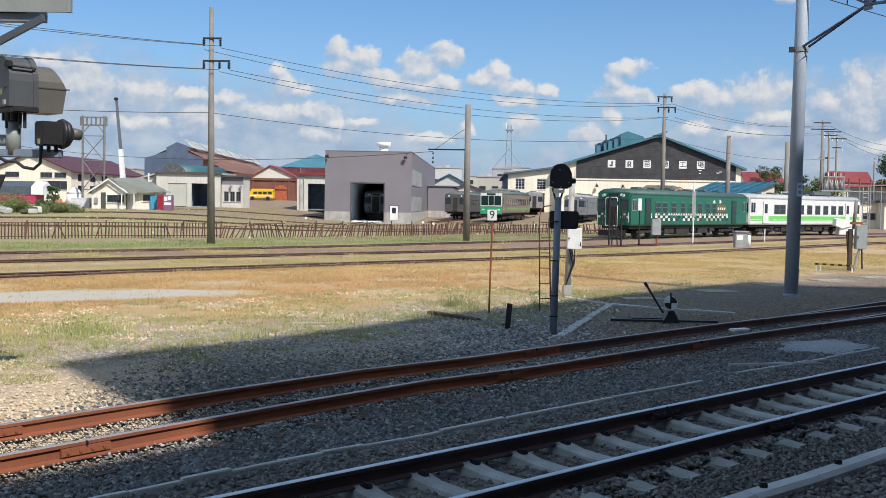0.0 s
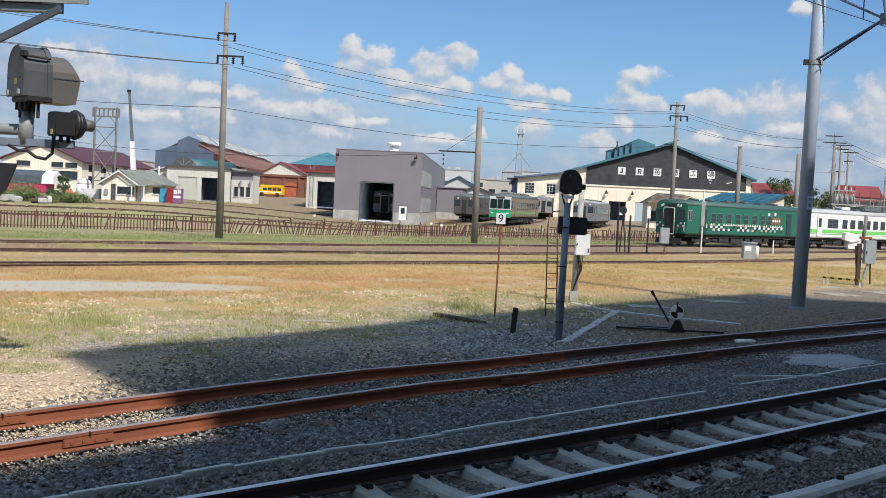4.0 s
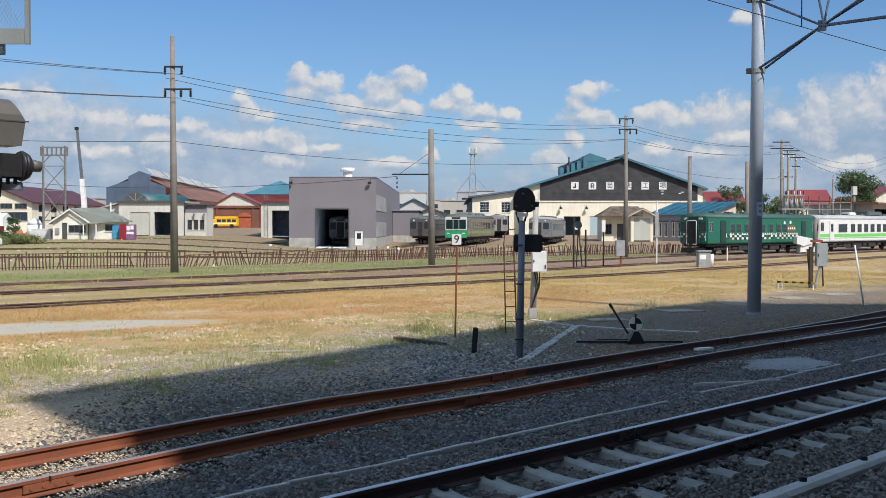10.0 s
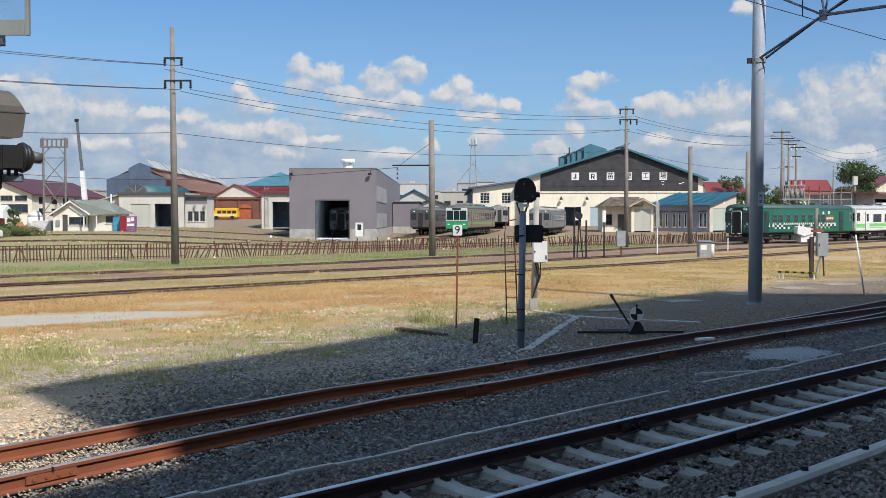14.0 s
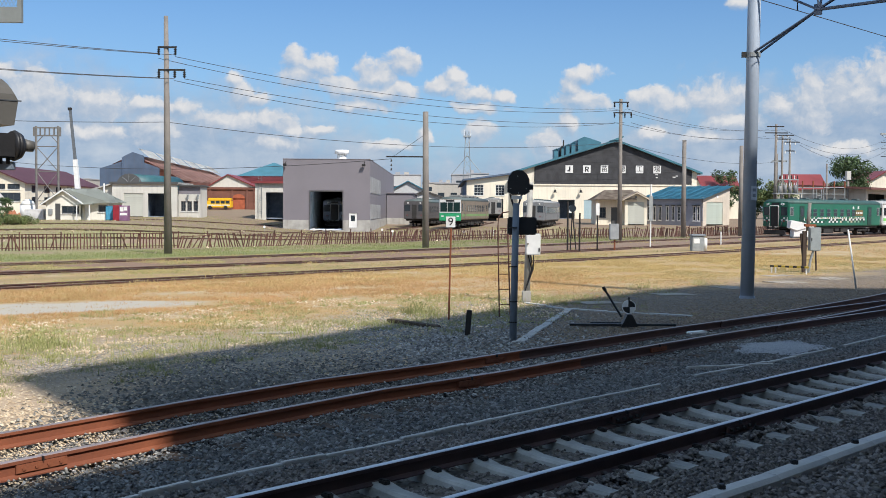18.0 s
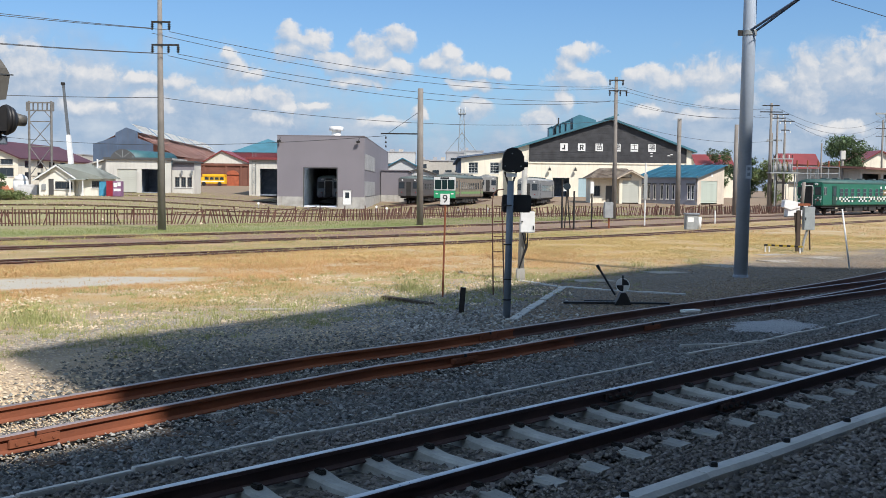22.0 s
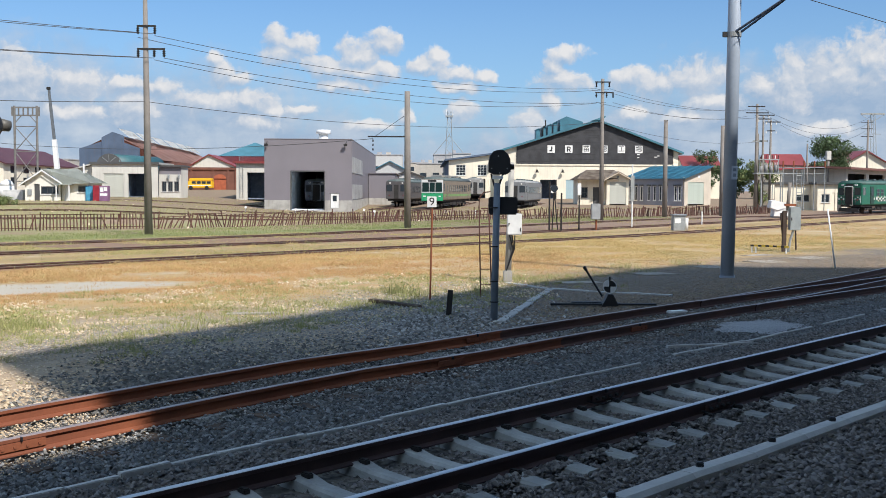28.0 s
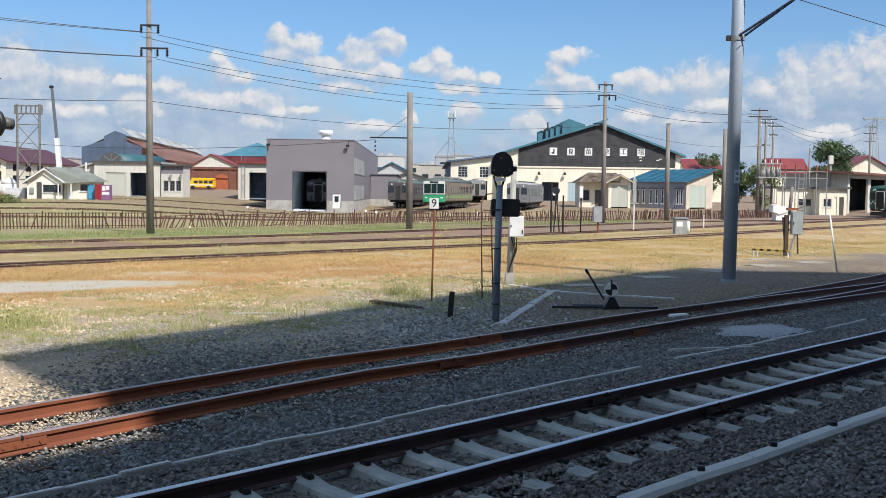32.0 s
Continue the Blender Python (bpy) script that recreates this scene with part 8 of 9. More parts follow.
def pylon(x, y, h, wide, label):
    b = thing("lattice_tower", label, "tower", pose(x, y, ground_z(x, y)))
    for sx, sy in ((-1, -1), (1, -1), (1, 1), (-1, 1)):
        part("leg", rod((sx * wide, sy * wide, 0), (sx * wide * 0.3, sy * wide * 0.3, h), 0.07, n=5), GALV, b)
    n = 9
    for i in range(n):
        z0, z1 = h * i / n, h * (i + 1) / n
        w0, w1 = wide * (1 - 0.7 * i / n), wide * (1 - 0.7 * (i + 1) / n)
        part("brace", rod((-w0, -w0, z0), (w1, -w1, z1), 0.045, n=4), GALV, b)
        part("brace", rod((w0, -w0, z0), (-w1, -w1, z1), 0.045, n=4), GALV, b)
    return b


tw = pylon(5.0, 230, 17.6, 1.1, "slim lattice radio mast with a platform at its top")
part("platform", box(-0.8, 0.8, -0.8, 0.8, 16.4, 16.7), GALV, tw)
for sx in (-1, 1):
    part("antenna", rod((sx * 0.7, -0.7, 16.7), (sx * 0.7, -0.7, 17.9), 0.08, n=6), WHITE, tw)
    part("splay", rod((sx * 3.2, 0, 8.6), (0, 0, 12.5), 0.07, n=5), GALV, tw)
py = pylon(107.3, 260, 19.6, 1.2, "distant lattice pylon with wide arms")
part("crossarm", box(-2.9, 2.9, -0.2, 0.2, 19.3, 19.7), GALV, py)
for sx in (-1, 1):
    part("strut", rod((sx * 2.8, 0, 19.3), (0, 0, 17.6), 0.06, n=5), GALV, py)
    part("crossarm", box(*sorted((sx * 0.4, sx * 2.0)), -0.1, 0.1, 14.6, 14.75), GALV, py)

# ---- far town ----
TOWN = [mat("town_white", (0.50, 0.51, 0.51), 0.8, var=0.1), mat("town_cream", (0.46, 0.43, 0.38), 0.8, var=0.1), mat("town_grey", (0.36, 0.36, 0.37), 0.8, var=0.1)]


def block(x, y, w, d, h, m, roof_items=0):
    b = thing("town_block", "distant pale flat-roofed town block", "building", pose(x, y, 1.0), group="distant town")
    part("wall", box(0, w, 0, d, -1, h), m, b)
    part("roof", box(-0.15, w + 0.15, -0.15, d + 0.15, h + 0.004, h + 0.3), TOWN[2], b)
    nx, nz = max(1, int(w / 3)), max(1, int(h / 3))
    for i in range(nx):
        for j in range(nz):
            if j * 3 + 2.4 < h:
                part("window", box((i + 0.25) * w / nx, (i + 0.75) * w / nx, -0.06, -0.003, j * 3 + 1.0, j * 3 + 2.3), GLASS, b)
    for k in range(roof_items):
        part("roof_plant", box(w * (0.15 + 0.3 * k), w * (0.3 + 0.3 * k), 1, 3, h + 0.31, h + 1.0), TOWN[2 - k % 2], b)


for x, y, w, h, mi, it in ((-16, 330, 9, 11.6, 0, 2), (-6.5, 335, 8, 9.4, 1, 1), (2, 262, 4.2, 9.6, 2, 0), (5.8, 265, 5.2, 10.0, 0, 1), (-2.0, 258, 6, 7.4, 1, 2), (11.5, 300, 8, 9.8, 0, 2), (-96, 330, 13, 9.5, 0, 2), (-80, 340, 12, 8.8, 2, 1), (-112, 300, 14, 9.0, 1, 2), (-70, 310, 9, 8.0, 1, 1), (-58, 330, 9, 8.6, 0, 1), (100, 300, 14, 9, 1, 1), (118, 320, 14, 10, 0, 1), (52, 320, 12, 9.6, 1, 1)):
    block(x, y, w, 10, h, TOWN[mi], it)
gabled("low_store", "low pale store with a dark gabled roof", "store", pose(-8.0, 192, 0.9), 9.5, 14, 3.0, 4.6, TOWN[0], FRAME_D, [], TOWN[0], over=0.5)
gabled("blue_roofed_house", "house with a blue roof behind the grey shed", "house", pose(-11.0, 215, 1.2), 8, 14, 4.5, 6.6, TOWN[0], BLUE_ROOF, [], TOWN[0], over=0.5)

# ---- loose stone and growth ----


def tri_soup(name, verts, tris, material, label, category):
    """One mesh of many small pieces; verts (n, 3) and tris (m, 3) arrays."""
    me = bpy.data.meshes.new(name)
    me.vertices.add(len(verts))
    me.vertices.foreach_set("co", verts.astype(np.float32).ravel())
    me.loops.add(tris.size)
    me.loops.foreach_set("vertex_index", tris.astype(np.int32).ravel())
    me.polygons.add(len(tris))
    me.polygons.foreach_set("loop_start", np.arange(0, tris.size, 3, dtype=np.int32))
    me.polygons.foreach_set("loop_total", np.full(len(tris), 3, dtype=np.int32))
    me.materials.append(material)
    me.update()
    me.validate()
    return tagged(new(name, me), label, category, kind="stuff")


def heights(x, y):
    z = np.interp(y, (-1e4, 30, 62, 124, 156, 190, 260, 5000), (0, 0, -0.3, -0.3, 0, 0.85, 1.5, 1.5))
    u = np.clip((y - 72) / 40, 0, 1)
    w = 1 - np.clip((x + 35) / 25, 0, 1)
    return z + 1.3 * u * u * (3 - 2 * u) * w * w * (3 - 2 * w)


OCTA = np.array([(1, 0, 0), (-1, 0, 0), (0, 1, 0), (0, -1, 0), (0, 0, 1), (0, 0, -1), (0.6, 0.6, 0.5), (-0.6, -0.6, 0.5)], float)
OCTA_F = np.array([(6, 4, 0), (6, 2, 4), (0, 2, 6), (2, 1, 4), (1, 7, 4), (7, 3, 4), (1, 3, 7), (3, 0, 4)])


def stones(name, x, y, z, size, material, label, rng):
    n = len(x)
    v = OCTA[None] * (size[:, None, None] * rng.uniform(0.6, 1.25, (n, 1, 3))) * rng.uniform(0.8, 1.2, (n, 8, 1))
    a = rng.uniform(0, 2 * math.pi, n)
    c, s = np.cos(a), np.sin(a)
    vx = v[..., 0] * c[:, None] - v[..., 1] * s[:, None]
    vy = v[..., 0] * s[:, None] + v[..., 1] * c[:, None]
    t = rng.uniform(-0.7, 0.7, n)
    vz = v[..., 2] * 0.75 + vx * np.tan(t)[:, None] * 0.5
    v = np.stack([vx + x[:, None], vy + y[:, None], vz + z[:, None]], -1).reshape(-1, 3)
    f = (OCTA_F[None] + (np.arange(n) * 8)[:, None, None]).reshape(-1, 3)
    return tri_soup(name, v, f, material, label, "stones")


rng = np.random.default_rng(4)
STONE_GREY = island_mat("ballast_grey", ((0.040, 0.042, 0.042), (0.17, 0.177, 0.175), (0.085, 0.086, 0.085), (0.27, 0.28, 0.277), (0.12, 0.121, 0.118), (0.052, 0.053, 0.053)))
STONE_BROWN = island_mat("ballast_brown", ((0.045, 0.04, 0.037), (0.14, 0.125, 0.115), (0.25, 0.235, 0.22), (0.08, 0.07, 0.064)))
# pale gravel; also the sunlit tone of the siding's stones
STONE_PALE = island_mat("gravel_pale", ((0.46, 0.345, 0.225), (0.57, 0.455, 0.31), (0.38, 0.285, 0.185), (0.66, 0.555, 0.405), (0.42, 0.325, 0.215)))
STONE_GRAVEL = island_mat("gravel_grey", ((0.06, 0.06, 0.058), (0.33, 0.325, 0.31), (0.12, 0.115, 0.105), (0.50, 0.495, 0.47), (0.20, 0.195, 0.18), (0.085, 0.08, 0.075)))
STONE_CINDER = island_mat("cinder_gravel", ((0.08, 0.061, 0.044), (0.285, 0.215, 0.15), (0.16, 0.12, 0.085), (0.35, 0.275, 0.195)))
# darker copy of the siding gravel for where shade falls
STONE_SHADED = island_mat("gravel_shaded", ((0.045, 0.043, 0.038), (0.17, 0.165, 0.15), (0.085, 0.08, 0.07), (0.30, 0.29, 0.26), (0.065, 0.06, 0.052)))
STONE_CHIP = island_mat("chippings_pale", ((0.26, 0.28, 0.30), (0.42, 0.44, 0.46), (0.34, 0.35, 0.37)))
t1, n1 = np.array(T1_D)[:2], np.array((T1_D.y, -T1_D.x))
o1 = np.array((T1_P.x, T1_P.y))


def strip(count, a0, a1, s0, s1):
    """Random places in a band beside the near track: a across (towards the camera), s along it."""
    a, s = rng.uniform(a0, a1, count), rng.uniform(s0, s1, count)
    p = o1 + a[:, None] * n1 + s[:, None] * t1
    return a, p[:, 0], p[:, 1]


def visible(x, y, margin=0.06):
    return (y > 5.5) & (np.abs(x / np.maximum(y, 0.1) + 0.0) < 0.47 + margin)


# main line: between and beside the sleepers
a, x, y = strip(105000, -1.7, 1.45, -6, 30)
k = visible(x, y) & (np.abs(np.abs(a) - 0.566) > 0.085) & (rng.random(len(a)) < np.clip(14 / np.maximum(y, 1), 0.25, 1))
a, x, y = a[k], x[k], y[k]
stones("ballast", x, y, -0.05 + rng.uniform(-0.022, 0.018, len(x)) - 0.018 * (np.abs(a) < 0.5) + 0.022 * (a > 0.76), rng.uniform(0.012, 0.032, len(x)), STONE_BROWN, "brown-grey ballast stones of the running line", rng)
# heaped against the near rail, hiding the sleepers there
a, x, y = strip(5000, 0.64, 0.77, -6, 20)
k = visible(x, y)
stones("ballast", x[k], y[k], 0.005 + rng.uniform(-0.02, 0.025, k.sum()), rng.uniform(0.018, 0.04, k.sum()), STONE_BROWN, "brown-grey ballast heaped against the rail", rng)
# between the two tracks
a, x, y = strip(140000, -4.1, -1.6, -6, 30)
k = visible(x, y) & (rng.random(len(a)) < np.clip(14 / np.maximum(y, 1), 0.25, 1))
a, x, y = a[k], x[k], y[k]
near_line = np.sin(x * 1.3 + y * 0.4) * 0.35 + a
mixed = rng.random(len(a)) < np.clip((near_line + 2.9) * -0.8 + 0.2, 0.08, 0.75)
zz, sz = -0.055 + rng.uniform(-0.022, 0.018, len(x)), rng.uniform(0.011, 0.033, len(x))
stones("ballast", x[~mixed], y[~mixed], zz[~mixed], sz[~mixed], STONE_GREY, "grey ballast stones between the tracks", rng)
stones("ballast", x[mixed], y[mixed], zz[mixed], sz[mixed], STONE_BROWN, "rust-stained ballast stones beside the siding", rng)
# heaped against both rails of the siding, up to their feet
t2_fine = curve_points(T2, 0.05)
t2_fine = [(p, d) for p, d in t2_fine if 7 < p.y < 27]
px_, py_, nx_, ny_ = (np.array([v(p, d) for p, d in t2_fine]) for v in (lambda p, d: p.x, lambda p, d: p.y, lambda p, d: d.y, lambda p, d: -d.x))
pick = rng.integers(0, len(px_), 24000)
off = np.where(rng.random(24000) < 0.5, 1, -1) * 0.566 + np.where(rng.random(24000) < 0.5, 1, -1) * rng.uniform(0.075, 0.24, 24000)
x, y = px_[pick] + nx_[pick] * off, py_[pick] + ny_[pick] * off
near = 1 - np.clip((np.abs(np.abs(off) - 0.566) - 0.075) / 0.15, 0, 1)
k = visible(x, y)
# heaped stones at the lit end take the pale tone, sunlight in their colour
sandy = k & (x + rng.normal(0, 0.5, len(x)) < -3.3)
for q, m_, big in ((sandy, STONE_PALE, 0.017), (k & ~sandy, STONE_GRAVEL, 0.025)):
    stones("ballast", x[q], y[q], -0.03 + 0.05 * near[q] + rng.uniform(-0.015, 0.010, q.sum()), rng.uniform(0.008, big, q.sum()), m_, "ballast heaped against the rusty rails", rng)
# sandy fines fill the siding's left end, toned pale for the sun on it
pick = rng.integers(0, len(px_), 70000)
off = rng.uniform(-1.5, 1.0, 70000)
x, y = px_[pick] + nx_[pick] * off, py_[pick] + ny_[pick] * off
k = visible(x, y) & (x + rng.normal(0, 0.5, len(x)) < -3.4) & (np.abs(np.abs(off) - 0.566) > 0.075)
x, y, off = x[k], y[k], off[k]
stones("grit", x, y, -0.03 + 0.02 * (np.abs(off) < 0.5) + rng.uniform(-0.008, 0.006, len(x)), rng.uniform(0.004, 0.012, len(x)), STONE_PALE, "sandy grit filling the siding, toned tan for sun", rng)
# towards the platform
a, x, y = strip(26000, 1.4, 3.6, -4, 14)
k = visible(x, y)
stones("ballast", x[k], y[k], -0.055 + rng.uniform(-0.02, 0.02, k.sum()), rng.uniform(0.018, 0.04, k.sum()), STONE_BROWN, "dark ballast stones below the platform", rng)
# beyond the siding, thinning into the grass
a, x, y = strip(190000, -13.0, -4.1, -8, 34)
p_fade = np.clip((a + 13.2) / 4.5, 0.06, 1)
k = visible(x, y) & (rng.random(len(a)) < p_fade * np.clip(16 / np.maximum(y, 1), 0.3, 1))
a, x, y = a[k], x[k], y[k]
left = x + rng.normal(0, 0.5, len(x)) < 0.2 - (y - 14) * 0.25
rise = np.clip((0.67 * y - 0.74 * x - 9.5) / 4.5, 0, 1)
zz, sz = -0.035 + 0.02 * rise + rng.uniform(-0.02, 0.015, len(x)), rng.uniform(0.012, 0.036, len(x)) * np.clip(1.1 + (a + 6) * 0.12, 0.6, 1.3)
far_right = ~left & (x + rng.normal(0, 1.0, len(x)) > 1.5)
mid = ~left & ~far_right
stones("gravel", x[mid], y[mid], zz[mid], sz[mid] * 1.2, STONE_GRAVEL, "grey gravel beyond the siding", rng)
stones("gravel", x[far_right], y[far_right], zz[far_right] - 0.005, sz[far_right] * 0.85, STONE_CINDER, "brown cinder gravel round the point lever", rng)
# sun and shade put into stone colour: pale where lit, dark elsewhere
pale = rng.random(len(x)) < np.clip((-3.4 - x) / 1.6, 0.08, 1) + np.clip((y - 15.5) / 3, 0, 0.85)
keep = left & (rng.random(len(x)) < 0.8)
stones("gravel", x[keep & pale], y[keep & pale], zz[keep & pale] - 0.006, sz[keep & pale] * 0.75, STONE_PALE, "gravel beside the siding in a sunlit tan", rng)
stones("gravel", x[keep & ~pale], y[keep & ~pale], zz[keep & ~pale] - 0.002, sz[keep & ~pale] * 0.9, STONE_SHADED, "gravel beside the siding in a shaded grey-brown", rng)
# a spill of fine pale chippings beside the cable route
u, v = rng.normal(0, 0.42, 9000), rng.normal(0, 0.42, 9000)
k = u * u + v * v < 0.9 + 0.3 * np.sin(5 * np.arctan2(v, u))
cx, cy = 5.85 + u[k] * 0.75 + v[k] * -0.5, 18.75 + u[k] * 0.85 + v[k] * 0.5
stones("chippings", cx, cy, -0.035 + 0.03 * np.exp(-(u[k] ** 2 + v[k] ** 2) * 3), rng.uniform(0.01, 0.022, k.sum()), STONE_CHIP, "spill of pale blue-grey chippings", rng)


def blades(name, x, y, h, w, material, label, rng, lean=0.35):
    n = len(x)
    a = rng.uniform(0, 2 * math.pi, n)
    la, ld = rng.uniform(0, 2 * math.pi, n), np.abs(rng.normal(0, lean, n)) * h
    z = heights(x, y) - 0.03
    v = np.empty((n, 3, 3))
    v[:, 0] = np.stack([x - np.cos(a) * w, y - np.sin(a) * w, z], -1)
    v[:, 1] = np.stack([x + np.cos(a) * w, y + np.sin(a) * w, z], -1)
    v[:, 2] = np.stack([x + np.cos(la) * ld, y + np.sin(la) * ld, z + h], -1)
    return tri_soup(name, v.reshape(-1, 3), np.arange(n * 3).reshape(-1, 3), material, label, "grass")


STRAW = island_mat("dry_grass", ((0.44, 0.31, 0.12), (0.58, 0.45, 0.215), (0.38, 0.27, 0.105), (0.52, 0.40, 0.18), (0.37, 0.30, 0.115)), 0.8)
RUSSET = island_mat("russet_grass", ((0.46, 0.265, 0.12), (0.58, 0.36, 0.17), (0.34, 0.18, 0.08), (0.50, 0.34, 0.15)), 0.8)
WEED = island_mat("green_weeds", ((0.22, 0.25, 0.075), (0.32, 0.34, 0.12), (0.40, 0.38, 0.18), (0.24, 0.25, 0.11)), 0.8)
STRIP = island_mat("strip_grass", ((0.15, 0.19, 0.06), (0.21, 0.25, 0.085), (0.27, 0.28, 0.11), (0.18, 0.21, 0.075)), 0.8)
OLIVE = island_mat("olive_grass", ((0.24, 0.25, 0.09), (0.34, 0.33, 0.15), (0.29, 0.30, 0.11), (0.42, 0.38, 0.20)), 0.8)


def patch(px, py, sc, seed):
    """Smooth patchiness from a few crossed waves."""
    r = np.random.default_rng(seed)
    v = np.zeros_like(px)
    for _ in range(6):
        k = r.normal(0, sc, 2)
        v += np.sin(px * k[0] + py * k[1] + r.uniform(0, 6.28))
    return v / 6


def field_points(count, y0, y1, power=1.0):
    u = rng.random(count)
    y = (y0 ** (1 - 0.4 * power) + u * (y1 ** (1 - 0.4 * power) - y0 ** (1 - 0.4 * power))) ** (1 / (1 - 0.4 * power))
    x = rng.uniform(-0.52, 0.52, count) * y
    return x, y


# tufts: each seed point carries a handful of blades
tx, ty = field_points(300000, 14, 66)
across = -0.74 * tx + 0.67 * ty
pt = patch(tx, ty, 1.6, 1)
pl = patch(tx, ty, 0.25, 2)
pm = patch(tx, ty, 0.7, 5)
thin = np.clip((across - 12.5 - 2.5 * pl) / 9.0, 0.04, 1.0)
bare = ((tx + 10.5) / 4.6) ** 2 + ((ty - 0.55 * tx - 30.2) / 1.7) ** 2 < 1 + 0.9 * pm
right_bare = (tx > 9.5) & (across < 17.5)
dens = thin * np.where(bare, 0.03, 1) * np.where(right_bare, 0.22, 1) * np.clip(0.7 + 1.2 * pt + 0.8 * pm, 0.08, 1)
perp = (tx - TRAIN_P.x) * TRAIN_N.x + (ty - TRAIN_P.y) * TRAIN_N.y
for off in (-1.43, 7.2, 14.4):
    dens = np.where(np.abs(perp - off) < 1.0, dens * 0.10, dens)
dens = np.where((perp > -1) & (perp < 6.4), dens * np.where(pm > 0.2, 0.8, 0.08), dens)
dens = np.where((perp > 7.8) & (perp < 13.6), dens * np.where(pm + pl > 0.0, 0.9, 0.2), dens)
ok = (rng.random(len(tx)) < dens) & (across > 11.5) & (perp > -3)
tx, ty, across, pl, pm, perp = tx[ok], ty[ok], across[ok], pl[ok], pm[ok], perp[ok]
depth_in = (across - 14) / 26
far_side = np.clip((tx - 4) / 8, 0, 1)
p_rus = np.clip(0.10 + 0.8 * pl + 0.75 * depth_in - 0.45 * far_side, 0.02, 0.9) * (perp > 14.9)
p_oli = np.where(perp > 14.9, np.clip(0.42 - 1.5 * depth_in + 0.7 * pm, 0.02, 0.75), 0.6)
pick = rng.random(len(tx))
sort = np.where(pick < p_rus, 1, np.where(rng.random(len(tx)) < p_oli, 2, 0))
per = 9
x = np.repeat(tx, per) + rng.normal(0, 0.06, len(tx) * per)
y = np.repeat(ty, per) + rng.normal(0, 0.06, len(tx) * per)
ac, sort = np.repeat(across, per), np.repeat(sort, per)
h = np.repeat(rng.uniform(0.35, 1.0, len(tx)) * np.where(perp < 14.9, 0.85, 1), per) * rng.uniform(0.03, 0.125, len(x)) * np.clip(0.35 + 0.5 * (ac - 14) / 9, 0.35, 1.0)
w = 0.0022 + 0.00012 * y
for kind_, m_, n_, l_ in ((0, STRAW, "dry_grass", "dry straw-yellow grass"), (1, RUSSET, "dry_grass", "dry russet grass"), (2, OLIVE, "yard_grass", "yellow-green tufts among the dry grass")):
    k = sort == kind_
    blades(n_, x[k], y[k], h[k], w[k], m_, l_, rng, 1.1)
# thinner, coarser grass beyond, towards the cabinets and the turnout
gx, gy = rng.uniform(-2, 42, 120000), rng.uniform(58, 112, 120000)
pp = (gx - TRAIN_P.x) * TRAIN_N.x + (gy - TRAIN_P.y) * TRAIN_N.y
pg = patch(gx, gy, 0.5, 51)
k = (np.abs(gx / gy) < 0.5) & (((pp > 15.5) & (pg > -0.12)) | ((pp > 8.6) & (pp < 13.4) & (pg > 0.2))) & (rng.random(len(gx)) < 0.8)
far = rng.random(len(gx)) < 0.35
warm = patch(gx, gy, 0.35, 52) + rng.normal(0, 0.25, len(gx)) > 0.0
for q, m_, l_ in ((k & ~far & ~warm, STRAW, "dry straw grass beside the turnout"), (k & ~far & warm, RUSSET, "dry russet grass beside the turnout"), (k & far, OLIVE, "yellow-green grass beside the turnout")):
    blades("dry_grass", gx[q], gy[q], rng.uniform(0.04, 0.12, q.sum()), np.full(q.sum(), 0.013), m_, l_, rng, 0.9)
# low creeping weeds on the pale gravel before the grass
gx, gy = field_points(230000, 13, 32)
ac = -0.74 * gx + 0.67 * gy
k = (ac > np.where(gx < -3.8, 11.6, 14.0) + rng.normal(0, 0.7, len(ac))) & (ac < 20) & (gx < 5) & (0.7 * patch(gx, gy, 1.7, 41) + 0.8 * patch(gx, gy, 5.0, 42) > 0.16)
gx, gy = gx[k], gy[k]
blades("low_weeds", gx, gy, rng.uniform(0.02, 0.08, len(gx)), np.full(len(gx), 0.007), OLIVE, "low green weeds creeping over the gravel", rng, 0.9)
# stones and small tussocks that mottle the thin grass before the shade line
sx, sy = field_points(26000, 14.5, 30)
ac = -0.74 * sx + 0.67 * sy
k = (ac > 13.8) & (ac < 21) & (sx < 3) & (patch(sx, sy, 1.2, 61) + 0.5 * patch(sx, sy, 4.0, 62) > 0.05)
sx, sy = sx[k], sy[k]
stones("loose_stones", sx, sy, heights(sx, sy) - 0.012 + rng.uniform(-0.006, 0.008, len(sx)), rng.uniform(0.012, 0.042, len(sx)), STONE_PALE, "loose pale stones among the thin grass", rng)
tx_, ty_ = field_points(2600, 14.5, 30)
ac = -0.74 * tx_ + 0.67 * ty_
k = (ac > 13.4) & (ac < 22) & (tx_ < 4) & (patch(tx_, ty_, 0.9, 63) > -0.1)
tx_, ty_ = np.repeat(tx_[k], 26), np.repeat(ty_[k], 26)
blades("tussocks", tx_ + rng.normal(0, 0.05, len(tx_)), ty_ + rng.normal(0, 0.05, len(tx_)), rng.uniform(0.03, 0.12, len(tx_)), np.full(len(tx_), 0.006), WEED, "small green tussocks in the thin grass", rng, 0.8)
# clumps of yellow-green weeds on the brown earth round the yard lines
cs, co_ = rng.uniform(-62, 30, 210), rng.uniform(-1.0, 16.5, 210)
cn = rng.integers(20, 90, 210)
r_ = np.repeat(rng.uniform(0.15, 0.7, 210), cn)
s, o = np.repeat(cs, cn) + rng.normal(0, 1.6, len(r_)) * r_, np.repeat(co_, cn) + rng.normal(0, 0.6, len(r_)) * r_
